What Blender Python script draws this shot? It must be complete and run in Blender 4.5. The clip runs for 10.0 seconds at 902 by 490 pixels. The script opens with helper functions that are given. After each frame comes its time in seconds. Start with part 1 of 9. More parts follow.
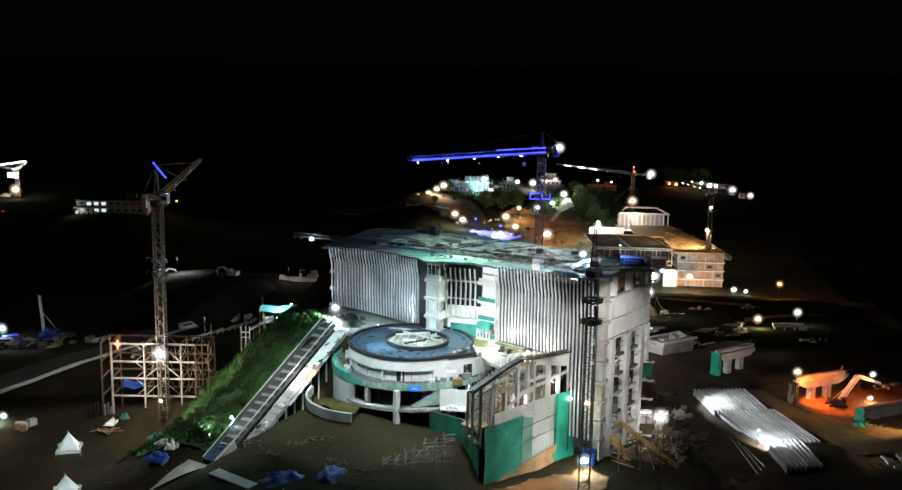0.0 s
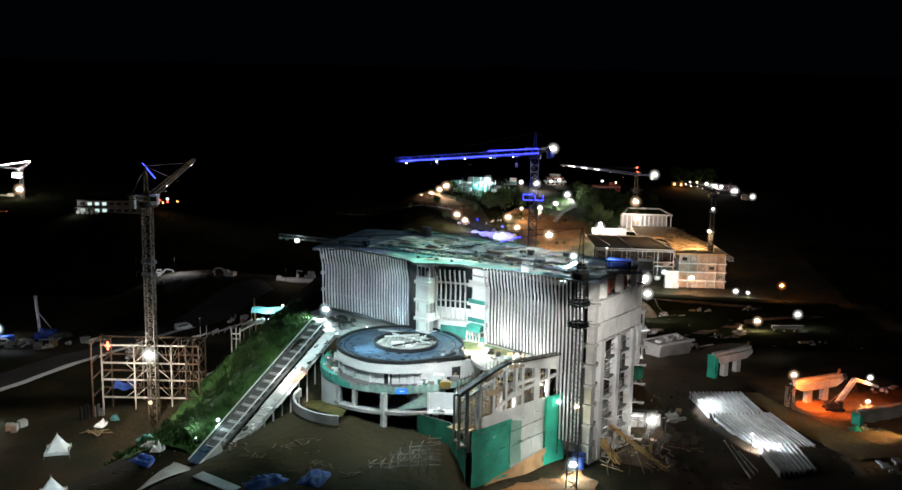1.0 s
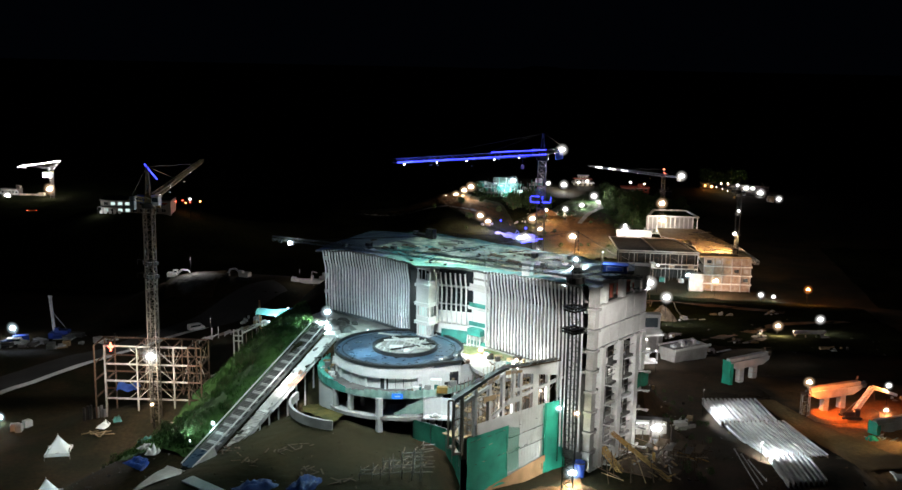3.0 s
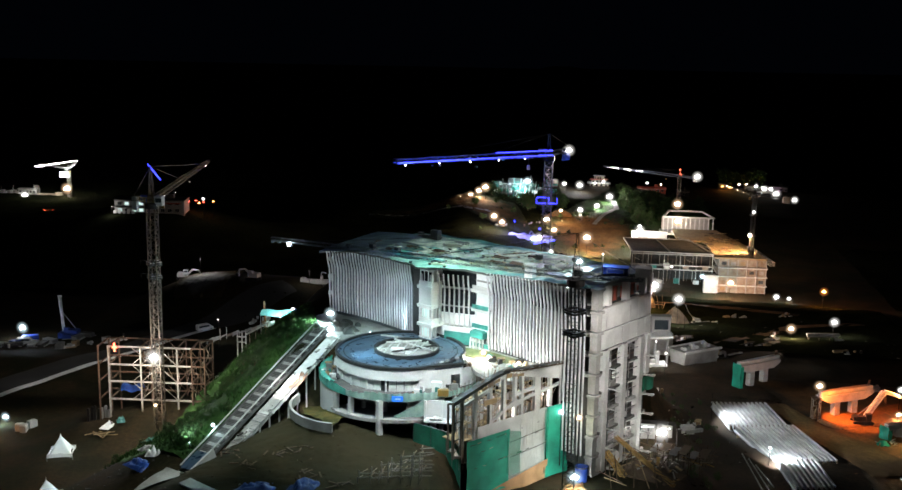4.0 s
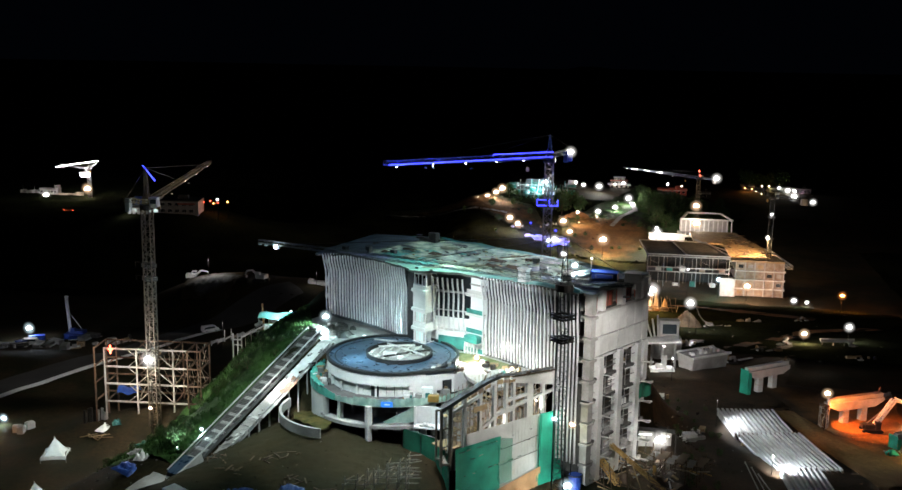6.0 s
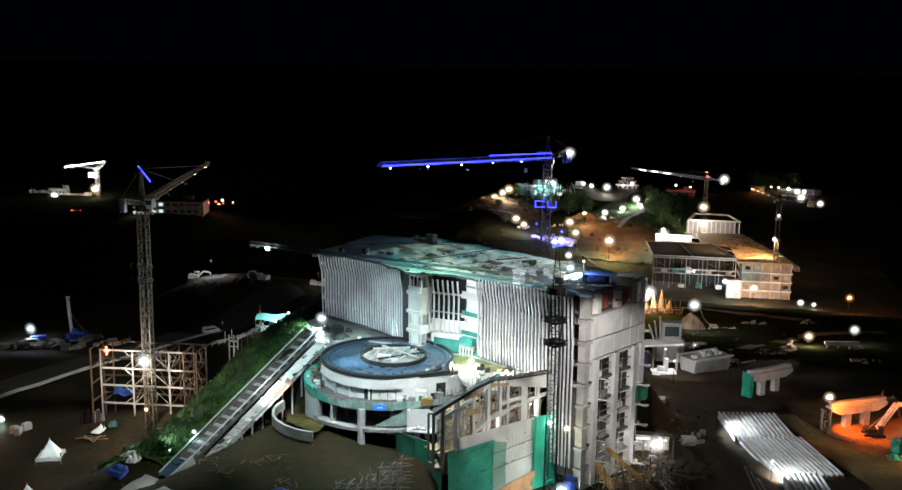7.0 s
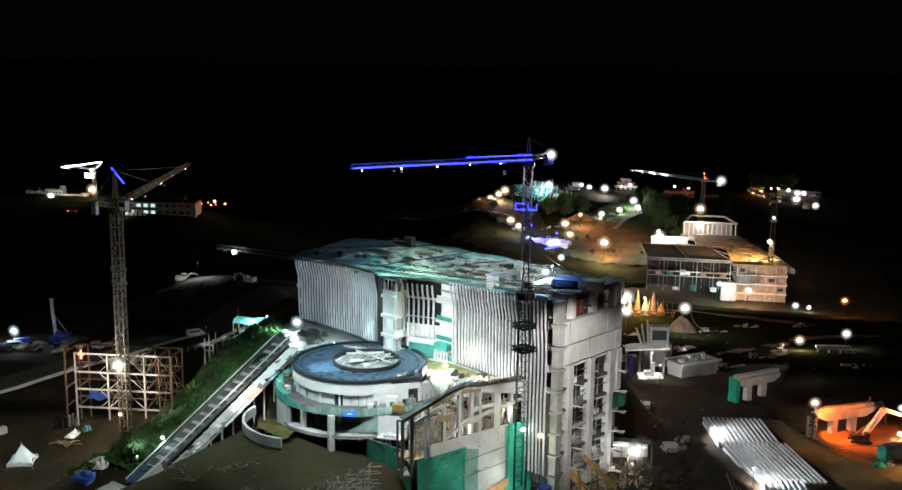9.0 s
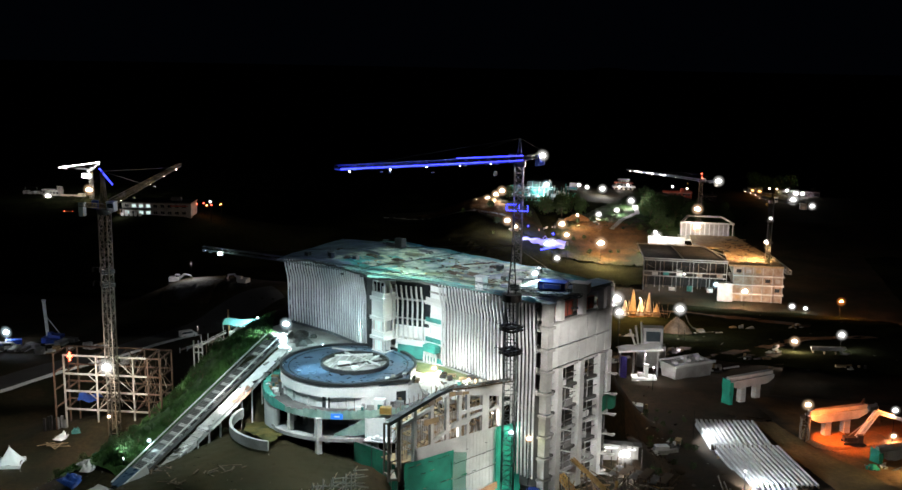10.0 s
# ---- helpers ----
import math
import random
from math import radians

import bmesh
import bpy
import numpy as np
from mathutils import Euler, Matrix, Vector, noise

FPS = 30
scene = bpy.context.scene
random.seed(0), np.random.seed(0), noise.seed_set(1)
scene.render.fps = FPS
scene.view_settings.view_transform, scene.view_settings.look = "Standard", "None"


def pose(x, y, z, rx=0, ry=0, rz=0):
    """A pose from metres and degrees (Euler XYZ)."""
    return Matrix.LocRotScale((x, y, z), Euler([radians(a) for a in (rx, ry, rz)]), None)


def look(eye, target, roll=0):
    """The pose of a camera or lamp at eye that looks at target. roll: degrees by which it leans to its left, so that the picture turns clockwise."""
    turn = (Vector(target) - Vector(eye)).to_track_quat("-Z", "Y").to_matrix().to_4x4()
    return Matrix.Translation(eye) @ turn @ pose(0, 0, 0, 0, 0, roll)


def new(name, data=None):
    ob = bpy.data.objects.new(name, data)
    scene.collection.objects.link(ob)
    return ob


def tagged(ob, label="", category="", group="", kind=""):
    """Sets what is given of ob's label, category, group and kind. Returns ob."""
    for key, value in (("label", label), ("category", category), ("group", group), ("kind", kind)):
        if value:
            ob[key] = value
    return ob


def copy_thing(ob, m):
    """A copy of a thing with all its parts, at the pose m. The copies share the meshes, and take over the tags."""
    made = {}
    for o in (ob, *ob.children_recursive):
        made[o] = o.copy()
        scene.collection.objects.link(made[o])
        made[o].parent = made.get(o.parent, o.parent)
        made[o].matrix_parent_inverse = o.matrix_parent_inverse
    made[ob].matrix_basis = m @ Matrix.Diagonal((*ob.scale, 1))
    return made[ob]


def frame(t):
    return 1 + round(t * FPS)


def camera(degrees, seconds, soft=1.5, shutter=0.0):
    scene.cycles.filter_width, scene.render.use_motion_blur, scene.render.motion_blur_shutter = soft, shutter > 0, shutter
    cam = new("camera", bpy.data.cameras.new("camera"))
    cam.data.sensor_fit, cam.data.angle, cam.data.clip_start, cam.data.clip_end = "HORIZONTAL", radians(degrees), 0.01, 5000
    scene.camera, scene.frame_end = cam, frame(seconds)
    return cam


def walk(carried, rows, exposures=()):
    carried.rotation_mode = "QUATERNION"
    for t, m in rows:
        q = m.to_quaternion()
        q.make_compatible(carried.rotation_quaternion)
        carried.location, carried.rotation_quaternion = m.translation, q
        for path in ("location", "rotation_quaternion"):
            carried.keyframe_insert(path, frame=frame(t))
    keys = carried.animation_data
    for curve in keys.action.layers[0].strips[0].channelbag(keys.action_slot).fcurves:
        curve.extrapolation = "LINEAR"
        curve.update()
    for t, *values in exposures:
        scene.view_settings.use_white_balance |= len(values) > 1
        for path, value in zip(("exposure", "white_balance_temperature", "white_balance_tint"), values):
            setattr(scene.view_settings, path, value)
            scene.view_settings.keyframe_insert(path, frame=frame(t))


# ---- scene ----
cam = camera(46.0, 10.0)
METRES, EYE, TILT, LEAN, TURN = 38.0, 90.0, 0.0, 0.0, 3.3
ROWS = [
    (0.0, 0.0, 0.0, 0.0, 0.22, -11.21, -1.09),
    (0.5, 0.0518, 0.0224, 0.0007, 0.47, -11.21, -1.08),
    (1.0, 0.108, 0.0458, 0.001, 0.73, -11.21, -1.09),
    (1.5, 0.1566, 0.068, 0.0019, 0.97, -11.22, -1.08),
    (2.0, 0.2021, 0.0981, -0.0008, 1.3, -11.22, -1.03),
    (2.5, 0.2529, 0.1191, -0.0003, 2.0, -11.22, -1.01),
    (4.0, 0.3941, 0.2006, -0.0022, 3.83, -11.24, -0.92),
    (4.5, 0.4367, 0.2239, -0.0019, 4.16, -11.24, -0.91),
    (5.0, 0.4832, 0.2498, -0.0015, 4.51, -11.24, -0.9),
    (5.5, 0.5253, 0.2767, -0.0024, 4.95, -11.24, -0.87),
    (7.0, 0.6512, 0.3564, -0.0037, 6.01, -11.22, -0.81),
    (7.5, 0.6931, 0.3804, -0.0033, 6.28, -11.21, -0.8),
    (8.0, 0.7347, 0.4087, -0.0037, 6.39, -11.21, -0.8),
    (8.5, 0.7646, 0.4343, -0.0041, 6.34, -11.21, -0.8),
    (9.0, 0.8032, 0.4622, -0.0037, 6.34, -11.2, -0.83),
    (9.5, 0.8317, 0.4817, -0.0029, 6.35, -11.2, -0.83),
    (10.0, 0.8593, 0.5036, -0.0024, 6.38, -11.2, -0.82),
]
walk(cam, [(t, pose(0, 0, EYE, TILT, LEAN, TURN) @ pose(METRES * x, METRES * y, METRES * z, 90 + pitch, roll, yaw)) for t, x, y, z, yaw, pitch, roll in ROWS])

# ---- night: a black sky with a trace of blue; light comes from the site's lamps and added ones ----
scene.view_settings.exposure = 0.62
world = bpy.data.worlds.new("night_sky")
scene.world = world
world.use_nodes = True
world.node_tree.nodes["Background"].inputs[0].default_value = (0.25, 0.4, 0.8, 1)
world.node_tree.nodes["Background"].inputs[1].default_value = 0.0009

WHITE, COOL, WARM, ORANGE, GREENISH, BLUE = (1, 0.97, 0.92), (0.62, 0.94, 1), (1, 0.68, 0.38), (1, 0.32, 0.06), (0.62, 1, 0.9), (0.05, 0.08, 1)


def smooth(a, b, x):
    k = min(1, max(0, (x - a) / (b - a)))
    return k * k * (3 - 2 * k)


def ground_z(x, y):
    """Height of the ground: flats, the building's mound, and the far hills."""
    z = -5 - 13 * smooth(310, 460, y) - 9 * smooth(430, 490, y) * smooth(-60, 30, x) - 4 * smooth(-110, -150, x) * smooth(285, 320, y) * (1 - smooth(330, 400, y))
    z += (-13 * smooth(480, 700, y)) * smooth(-120, -200, x)
    z += 10 * smooth(530, 630, y) * (1 - smooth(760, 900, y)) * smooth(-90, -50, x) * (1 - smooth(40, 110, x))
    z -= 25 * smooth(900, 1600, y)
    z += 21 * math.exp(-((x + 200) / 55) ** 2 - ((y - 520) / 55) ** 2)
    z += 13.0 * math.exp(-((x + 101) / 42) ** 4 - ((y - 368) / 24) ** 4)
    z += 2.5 * smooth(-115, -100, x) * (1 - smooth(228, 262, y)) + 6.0 * math.exp(-((x + 82) / 15) ** 2 - ((y - 238) / 11) ** 2)
    shelf = smooth(-30, 0, x) * (1 - smooth(35, 46, x)) * (1 - smooth(232, 270, y))
    z += (6.0 - z) * shelf
    front = smooth(-80, -46, x - 0.44 * (y - 186) * (1 - smooth(205, 235, y)) - 8.4 * smooth(205, 235, y)) * (1 - smooth(-12, 2, x + 0.5 * (190 - y) * smooth(170, 190, y))) * (1 - smooth(228, 265, y)) * smooth(90, 150, y)
    z += (12.8 + 4.1 * math.exp(-((x + 29) / 16) ** 2 - ((y - 196) / 13) ** 2) - z) * front
    q = x - 0.44 * (y - 186)
    bank = min(1, max(0, (q + 94) / 36)) * (1 - smooth(-55, -50, q)) * smooth(176, 186, y) * (1 - smooth(222, 234, y))
    z += (8.9 + 0.486 * min(36, max(0, y - 186)) - z) * bank
    u, v = (x + 42) * 0.84 - (y - 240.7) * 0.5426, (x + 42) * 0.5426 + (y - 240.7) * 0.84
    v0 = -14 + 12 * smooth(14, 40, u)
    top = smooth(-86, -44, x) * (1 - smooth(50, 60, u)) * smooth(v0 - 14, v0, v) * (1 - smooth(32, 80, v))
    z += (26.1 - z) * top
    return z + 0.35 * noise.noise(Vector((x * 0.11, y * 0.11, 0))) + 0.7 * noise.noise(Vector((x * 0.03, y * 0.03, 3))) * smooth(0, 60, abs(y - 215))


# ---- materials ----
def mat(name, base, rough=0.7, metal=0.0, second=None, scale=0.5, fine=6.0, vary=0.25, bump=0.15, spec=0.4):
    """A painted, mineral or metal surface: colour that drifts at two scales, stains, and fine relief."""
    m = bpy.data.materials.new(name)
    m.use_nodes = True
    nt = m.node_tree
    b = nt.nodes["Principled BSDF"]
    link = nt.links.new
    geo = nt.nodes.new("ShaderNodeNewGeometry")
    big, small = nt.nodes.new("ShaderNodeTexNoise"), nt.nodes.new("ShaderNodeTexNoise")
    for n, s in ((big, scale), (small, fine)):
        n.inputs["Scale"].default_value, n.inputs["Detail"].default_value = s, 5
        link(geo.outputs["Position"], n.inputs["Vector"])
    ramp = nt.nodes.new("ShaderNodeValToRGB")
    other = second or tuple(c * (1 - vary) for c in base)
    ramp.color_ramp.elements[0].position, ramp.color_ramp.elements[1].position = 0.38, 0.62
    ramp.color_ramp.elements[0].color, ramp.color_ramp.elements[1].color = (*other, 1), (*base, 1)
    link(big.outputs["Fac"], ramp.inputs["Fac"])
    mix = nt.nodes.new("ShaderNodeMixRGB")
    mix.blend_type, mix.inputs[0].default_value = "MULTIPLY", min(1, vary * 1.6)
    link(ramp.outputs["Color"], mix.inputs[1])
    link(small.outputs["Fac"], mix.inputs[2])
    info = nt.nodes.new("ShaderNodeObjectInfo")
    shade = nt.nodes.new("ShaderNodeMapRange")
    shade.inputs["To Min"].default_value, shade.inputs["To Max"].default_value = 1 - vary * 0.5, 1 + vary * 0.3
    link(info.outputs["Random"], shade.inputs["Value"])
    mul = nt.nodes.new("ShaderNodeVectorMath")
    mul.operation = "SCALE"
    link(mix.outputs[0], mul.inputs[0])
    link(shade.outputs["Result"], mul.inputs["Scale"])
    link(mul.outputs[0], b.inputs["Base Color"])
    rr = nt.nodes.new("ShaderNodeMapRange")
    rr.inputs["To Min"].default_value, rr.inputs["To Max"].default_value = max(0.04, rough - 0.12), min(1, rough + 0.12)
    link(small.outputs["Fac"], rr.inputs["Value"])
    link(rr.outputs["Result"], b.inputs["Roughness"])
    b.inputs["Metallic"].default_value = metal
    b.inputs["Specular IOR Level"].default_value = spec
    if bump:
        bp = nt.nodes.new("ShaderNodeBump")
        bp.inputs["Strength"].default_value, bp.inputs["Distance"].default_value = bump, 0.08
        link(small.outputs["Fac"], bp.inputs["Height"])
        link(bp.outputs["Normal"], b.inputs["Normal"])
    return m


def glow(name, colour, strength):
    m = bpy.data.materials.new(name)
    m.use_nodes = True
    b = m.node_tree.nodes["Principled BSDF"]
    b.inputs["Base Color"].default_value = (0.01, 0.01, 0.01, 1)
    b.inputs["Emission Color"].default_value = (*colour, 1)
    b.inputs["Emission Strength"].default_value = strength
    return m


SOIL = mat("soil", (0.05, 0.034, 0.016), 0.97, 0, (0.022, 0.022, 0.010), 0.09, 1.1, 0.6, 1.0, 0.1)
CLAY = mat("orange_clay", (0.34, 0.155, 0.055), 0.95, 0, (0.17, 0.10, 0.05), 0.15, 1.5, 0.4, 0.8, 0.2)
# colour that stands in for pink light on the ramp
PINK_LIGHT = mat("pink_light_tint", (0.50, 0.30, 0.22), 0.95, 0, (0.34, 0.19, 0.12), 0.4, 2.5, 0.3, 0.6, 0.2)
OLIVE = mat("rough_olive_planting", (0.15, 0.12, 0.035), 0.95, 0, (0.06, 0.065, 0.02), 0.4, 2.5, 0.4, 0.8, 0.2)
GRASS = mat("grass", (0.075, 0.18, 0.04), 0.95, 0, (0.03, 0.085, 0.018), 0.2, 3.0, 0.5, 1.0, 0.2)
LEAF = mat("leaves", (0.07, 0.13, 0.035), 0.8, 0, (0.04, 0.075, 0.02), 0.6, 4.0, 0.4, 0.3, 0.3)
BARK = mat("bark", (0.12, 0.08, 0.05), 0.95)
CONCRETE = mat("concrete", (0.46, 0.45, 0.43), 0.85, 0, (0.34, 0.33, 0.31), 0.35, 4, 0.3, 0.4)
PALE = mat("pale_concrete", (0.66, 0.66, 0.64), 0.8, 0, (0.54, 0.54, 0.52), 0.3, 4, 0.2, 0.3)
WHITE_WALL = mat("white_plaster", (0.78, 0.79, 0.78), 0.7, 0, (0.68, 0.70, 0.69), 0.25, 3, 0.15, 0.15)
# dark concrete; inside the bare end and behind fins it paints shade
DARK_SHADED_CONC = mat("dark_and_shaded_concrete", (0.13, 0.125, 0.12), 0.9, 0, None, 0.4, 4, 0.35, 0.4)
ALU = mat("brushed_aluminium_fin", (0.74, 0.75, 0.76), 0.42, 0.35, None, 0.25, 5, 0.16, 0.05)
# glazing darkened to carry the shade between the fins
SHADED_CURTAIN_WALL = mat("shaded_dark_curtain_wall", (0.10, 0.115, 0.12), 0.5, 0, (0.07, 0.08, 0.09), 0.4, 3, 0.3, 0.1)
DARK_GLASS = mat("dark_glazing", (0.03, 0.035, 0.04), 0.18, 0, None, 0.3, 2, 0.3, 0.0, 0.6)
TEAL = mat("teal_membrane", (0.05, 0.30, 0.26), 0.55, 0, (0.03, 0.15, 0.135), 0.3, 3, 0.3, 0.3)
DARK_TEAL = mat("dark_teal_membrane", (0.03, 0.17, 0.145), 0.6, 0, (0.02, 0.09, 0.08), 0.3, 3, 0.3, 0.3)
GREEN_NET = mat("green_safety_net", (0.02, 0.42, 0.27), 0.8, 0, (0.015, 0.27, 0.18), 0.25, 5, 0.3, 0.4)
SHEER_NET = mat("sheer_green_net", (0.02, 0.42, 0.27), 0.8, 0, (0.015, 0.27, 0.18), 0.25, 5, 0.3, 0.4)
nt = SHEER_NET.node_tree
clear, both = nt.nodes.new("ShaderNodeBsdfTransparent"), nt.nodes.new("ShaderNodeMixShader")
both.inputs[0].default_value = 0.55
nt.links.new(nt.nodes["Principled BSDF"].outputs[0], both.inputs[1])
nt.links.new(clear.outputs[0], both.inputs[2])
nt.links.new(both.outputs[0], nt.nodes["Material Output"].inputs["Surface"])
def through_cloth(name, base, share):
    """Thin sheeting that lets light from below through."""
    m = mat(name, base, 0.6, 0, None, 0.5, 4, 0.2, 0.3)
    nt = m.node_tree
    thin, both = nt.nodes.new("ShaderNodeBsdfTranslucent"), nt.nodes.new("ShaderNodeMixShader")
    thin.inputs["Color"].default_value = (*base, 1)
    both.inputs[0].default_value = share
    nt.links.new(nt.nodes["Principled BSDF"].outputs[0], both.inputs[1])
    nt.links.new(thin.outputs[0], both.inputs[2])
    nt.links.new(both.outputs[0], nt.nodes["Material Output"].inputs["Surface"])
    return m


TEAL_CLOTH, BLUE_CLOTH = through_cloth("teal_sheeting", (0.25, 0.62, 0.60), 0.5), through_cloth("blue_sheeting", (0.06, 0.18, 0.55), 0.4)
# turf with the courtyard's yellow lamplight put into its colour
YELLOW_LIT_TURF = mat("yellow_lit_turf", (0.30, 0.31, 0.16), 0.95, 0, (0.17, 0.2, 0.08), 0.3, 3.0, 0.5, 0.8, 0.2)
DARK_NET = mat("dark_green_net", (0.008, 0.15, 0.085), 0.9, 0, None, 0.25, 4, 0.35, 0.4)
SCREED = mat("roof_screed", (0.46, 0.49, 0.37), 0.9, 0, (0.13, 0.17, 0.14), 0.4, 3, 0.45, 0.4)
PLY = mat("plywood", (0.42, 0.30, 0.16), 0.8, 0, (0.30, 0.21, 0.11), 0.5, 5, 0.3, 0.2)
HIP_SHEET = mat("dark_blue_grey_sheet", (0.09, 0.115, 0.14), 0.6, 0, (0.04, 0.06, 0.07), 0.35, 3, 0.45, 0.5)
OLIVE_SHEET = mat("olive_sheet", (0.13, 0.13, 0.06), 0.75, 0, (0.07, 0.08, 0.04), 0.5, 3, 0.4, 0.4)
NAVY_SHEET = mat("navy_sheet", (0.03, 0.045, 0.10), 0.6, 0, (0.02, 0.03, 0.06), 0.5, 3, 0.4, 0.4)
DARK_TARP = mat("dark_tarpaulin", (0.05, 0.055, 0.05), 0.6, 0, None, 0.5, 3, 0.4, 0.5)
BLUE_TARP = mat("blue_tarpaulin", (0.03, 0.10, 0.42), 0.45, 0, (0.02, 0.06, 0.26), 0.5, 3, 0.3, 0.6)
BLUE_PAINT = mat("blue_paint", (0.02, 0.06, 0.55), 0.45, 0, None, 0.5, 5, 0.25, 0.1)
WHITE_CLOTH = mat("white_canvas", (0.8, 0.8, 0.78), 0.8, 0, None, 0.5, 4, 0.12, 0.2)
# scrub on the hill; elsewhere its dark colour stands for missing light
UNLIT_SCRUB = mat("scrub_dark_as_unlit", (0.03, 0.035, 0.017), 1.0, 0, (0.016, 0.018, 0.011), 0.05, 0.8, 0.5, 1.0, 0.0)
CANVAS = mat("thin_white_canvas", (0.82, 0.82, 0.8), 0.8, 0, None, 0.5, 4, 0.1, 0.15)
nt = CANVAS.node_tree
thin = nt.nodes.new("ShaderNodeBsdfTranslucent")
thin.inputs["Color"].default_value = (0.8, 0.8, 0.78, 1)
both = nt.nodes.new("ShaderNodeMixShader")
both.inputs[0].default_value = 0.4
nt.links.new(nt.nodes["Principled BSDF"].outputs[0], both.inputs[1])
nt.links.new(thin.outputs[0], both.inputs[2])
nt.links.new(both.outputs[0], nt.nodes["Material Output"].inputs["Surface"])
STEEL = mat("galvanised_steel", (0.48, 0.48, 0.47), 0.45, 0.7, None, 0.5, 6, 0.25, 0.1)
DARK_STEEL = mat("dark_steel", (0.075, 0.07, 0.065), 0.55, 0.5, None, 0.5, 6, 0.35, 0.2)
# rusty steel; on the braced frame also its dim, unlit members
RUST_AND_DIM_STEEL = mat("rust_and_dim_steel", (0.17, 0.095, 0.055), 0.8, 0, (0.09, 0.055, 0.035), 0.5, 4, 0.3, 0.3)
# primed steel lightened for the members facing the lamp
FRAME_LIT = mat("primed_steel_pale_as_lit", (0.60, 0.55, 0.48), 0.6, 0, (0.44, 0.38, 0.31), 0.5, 4, 0.25, 0.2)
TAN_STEEL = mat("primed_steel_frame", (0.38, 0.33, 0.27), 0.65, 0, (0.28, 0.20, 0.14), 0.5, 4, 0.3, 0.2)
CREAM = mat("cream_paint", (0.74, 0.68, 0.54), 0.7, 0, (0.62, 0.55, 0.42), 0.4, 4, 0.2, 0.2)
OCHRE = mat("ochre_paint", (0.52, 0.33, 0.09), 0.6, 0, (0.36, 0.2, 0.06), 0.5, 4, 0.3, 0.2)
YELLOW = mat("crane_yellow", (0.48, 0.30, 0.05), 0.5, 0, (0.3, 0.2, 0.06), 0.4, 5, 0.3, 0.1)
GREY_BLUE = mat("crane_grey_blue", (0.16, 0.19, 0.26), 0.5, 0.2, None, 0.4, 5, 0.3, 0.1)
DECK = mat("blue_grey_deck", (0.06, 0.108, 0.175), 0.3, 0, (0.036, 0.066, 0.108), 0.25, 0.7, 0.25, 0.0, 0.8)
# bitumen on rims and edges; also black panels that paint deep shade
BLACK_RIM_AND_SHADE = mat("black_bitumen_and_shade", (0.03, 0.032, 0.033), 0.5, 0, None, 0.5, 4, 0.3, 0.2)
GIRDER = mat("precast_girder", (0.68, 0.68, 0.68), 0.55, 0, (0.5, 0.5, 0.5), 0.3, 5, 0.3, 0.25)
DULL_YELLOW = mat("weathered_crane_yellow", (0.20, 0.15, 0.05), 0.6, 0, (0.12, 0.09, 0.04), 0.4, 5, 0.3, 0.1)
MAST_GREY = mat("crane_mast_grey", (0.17, 0.135, 0.10), 0.6, 0.1, (0.11, 0.09, 0.07), 0.3, 4, 0.3, 0.1)
DULL_STEEL = mat("dull_grey_green_steel", (0.17, 0.20, 0.19), 0.6, 0.2, None, 0.4, 4, 0.3, 0.1)
# clay stains elsewhere; on the hall's boards it paints warm reflected light
STAIN_AND_WARM_LIGHT = mat("clay_stain_and_warm_light", (0.62, 0.34, 0.16), 0.85, 0, (0.42, 0.22, 0.10), 0.4, 4, 0.3, 0.3)
PALE_NET = mat("pale_mint_sheet", (0.42, 0.60, 0.52), 0.8, 0, (0.26, 0.44, 0.37), 0.5, 4, 0.25, 0.3)
MINT = mat("mint_net", (0.10, 0.46, 0.37), 0.7, 0, (0.05, 0.30, 0.24), 0.4, 4, 0.3, 0.4)
FADED_MINT = mat("faded_mint_membrane", (0.17, 0.29, 0.24), 0.7, 0, (0.07, 0.18, 0.15), 0.35, 3, 0.35, 0.3)
DULL_BLUE = mat("dull_blue_paint", (0.03, 0.085, 0.45), 0.5, 0, None, 0.5, 5, 0.25, 0.1)
EARTH = mat("grey_brown_earth", (0.17, 0.125, 0.085), 0.95, 0, (0.09, 0.065, 0.045), 0.3, 2.0, 0.5, 0.9, 0.15)
PURPLE = mat("dark_purple_cloth", (0.05, 0.035, 0.22), 0.7, 0, (0.03, 0.02, 0.12), 0.5, 3, 0.3, 0.4)
MUD = mat("dark_mud", (0.08, 0.049, 0.028), 0.9, 0, (0.036, 0.026, 0.016), 0.12, 1.2, 0.6, 1.0, 0.15)
ASPHALT = mat("asphalt", (0.055, 0.052, 0.05), 0.9, 0, (0.04, 0.038, 0.036), 0.15, 3, 0.4, 0.4)
RED = mat("red_steel", (0.50, 0.11, 0.07), 0.55, 0, None, 0.5, 4, 0.3, 0.1)
TYRE = mat("rubber", (0.02, 0.02, 0.02), 0.9)
GLASS = mat("window_glass", (0.05, 0.07, 0.08), 0.08, 0, None, 0.2, 1, 0.2, 0, 0.8)
G_WHITE, G_COOL, G_WARM, G_ORANGE, G_BLUE, G_RED = (glow("lit_white", WHITE, 40), glow("lit_cool", (0.85, 0.97, 1), 40), glow("lit_warm", (1, 0.8, 0.55), 30),
                                                     glow("lit_orange", (1, 0.42, 0.12), 12), glow("lit_blue_led", (0.035, 0.042, 1), 4.5), glow("lit_red", (1, 0.1, 0.05), 8))


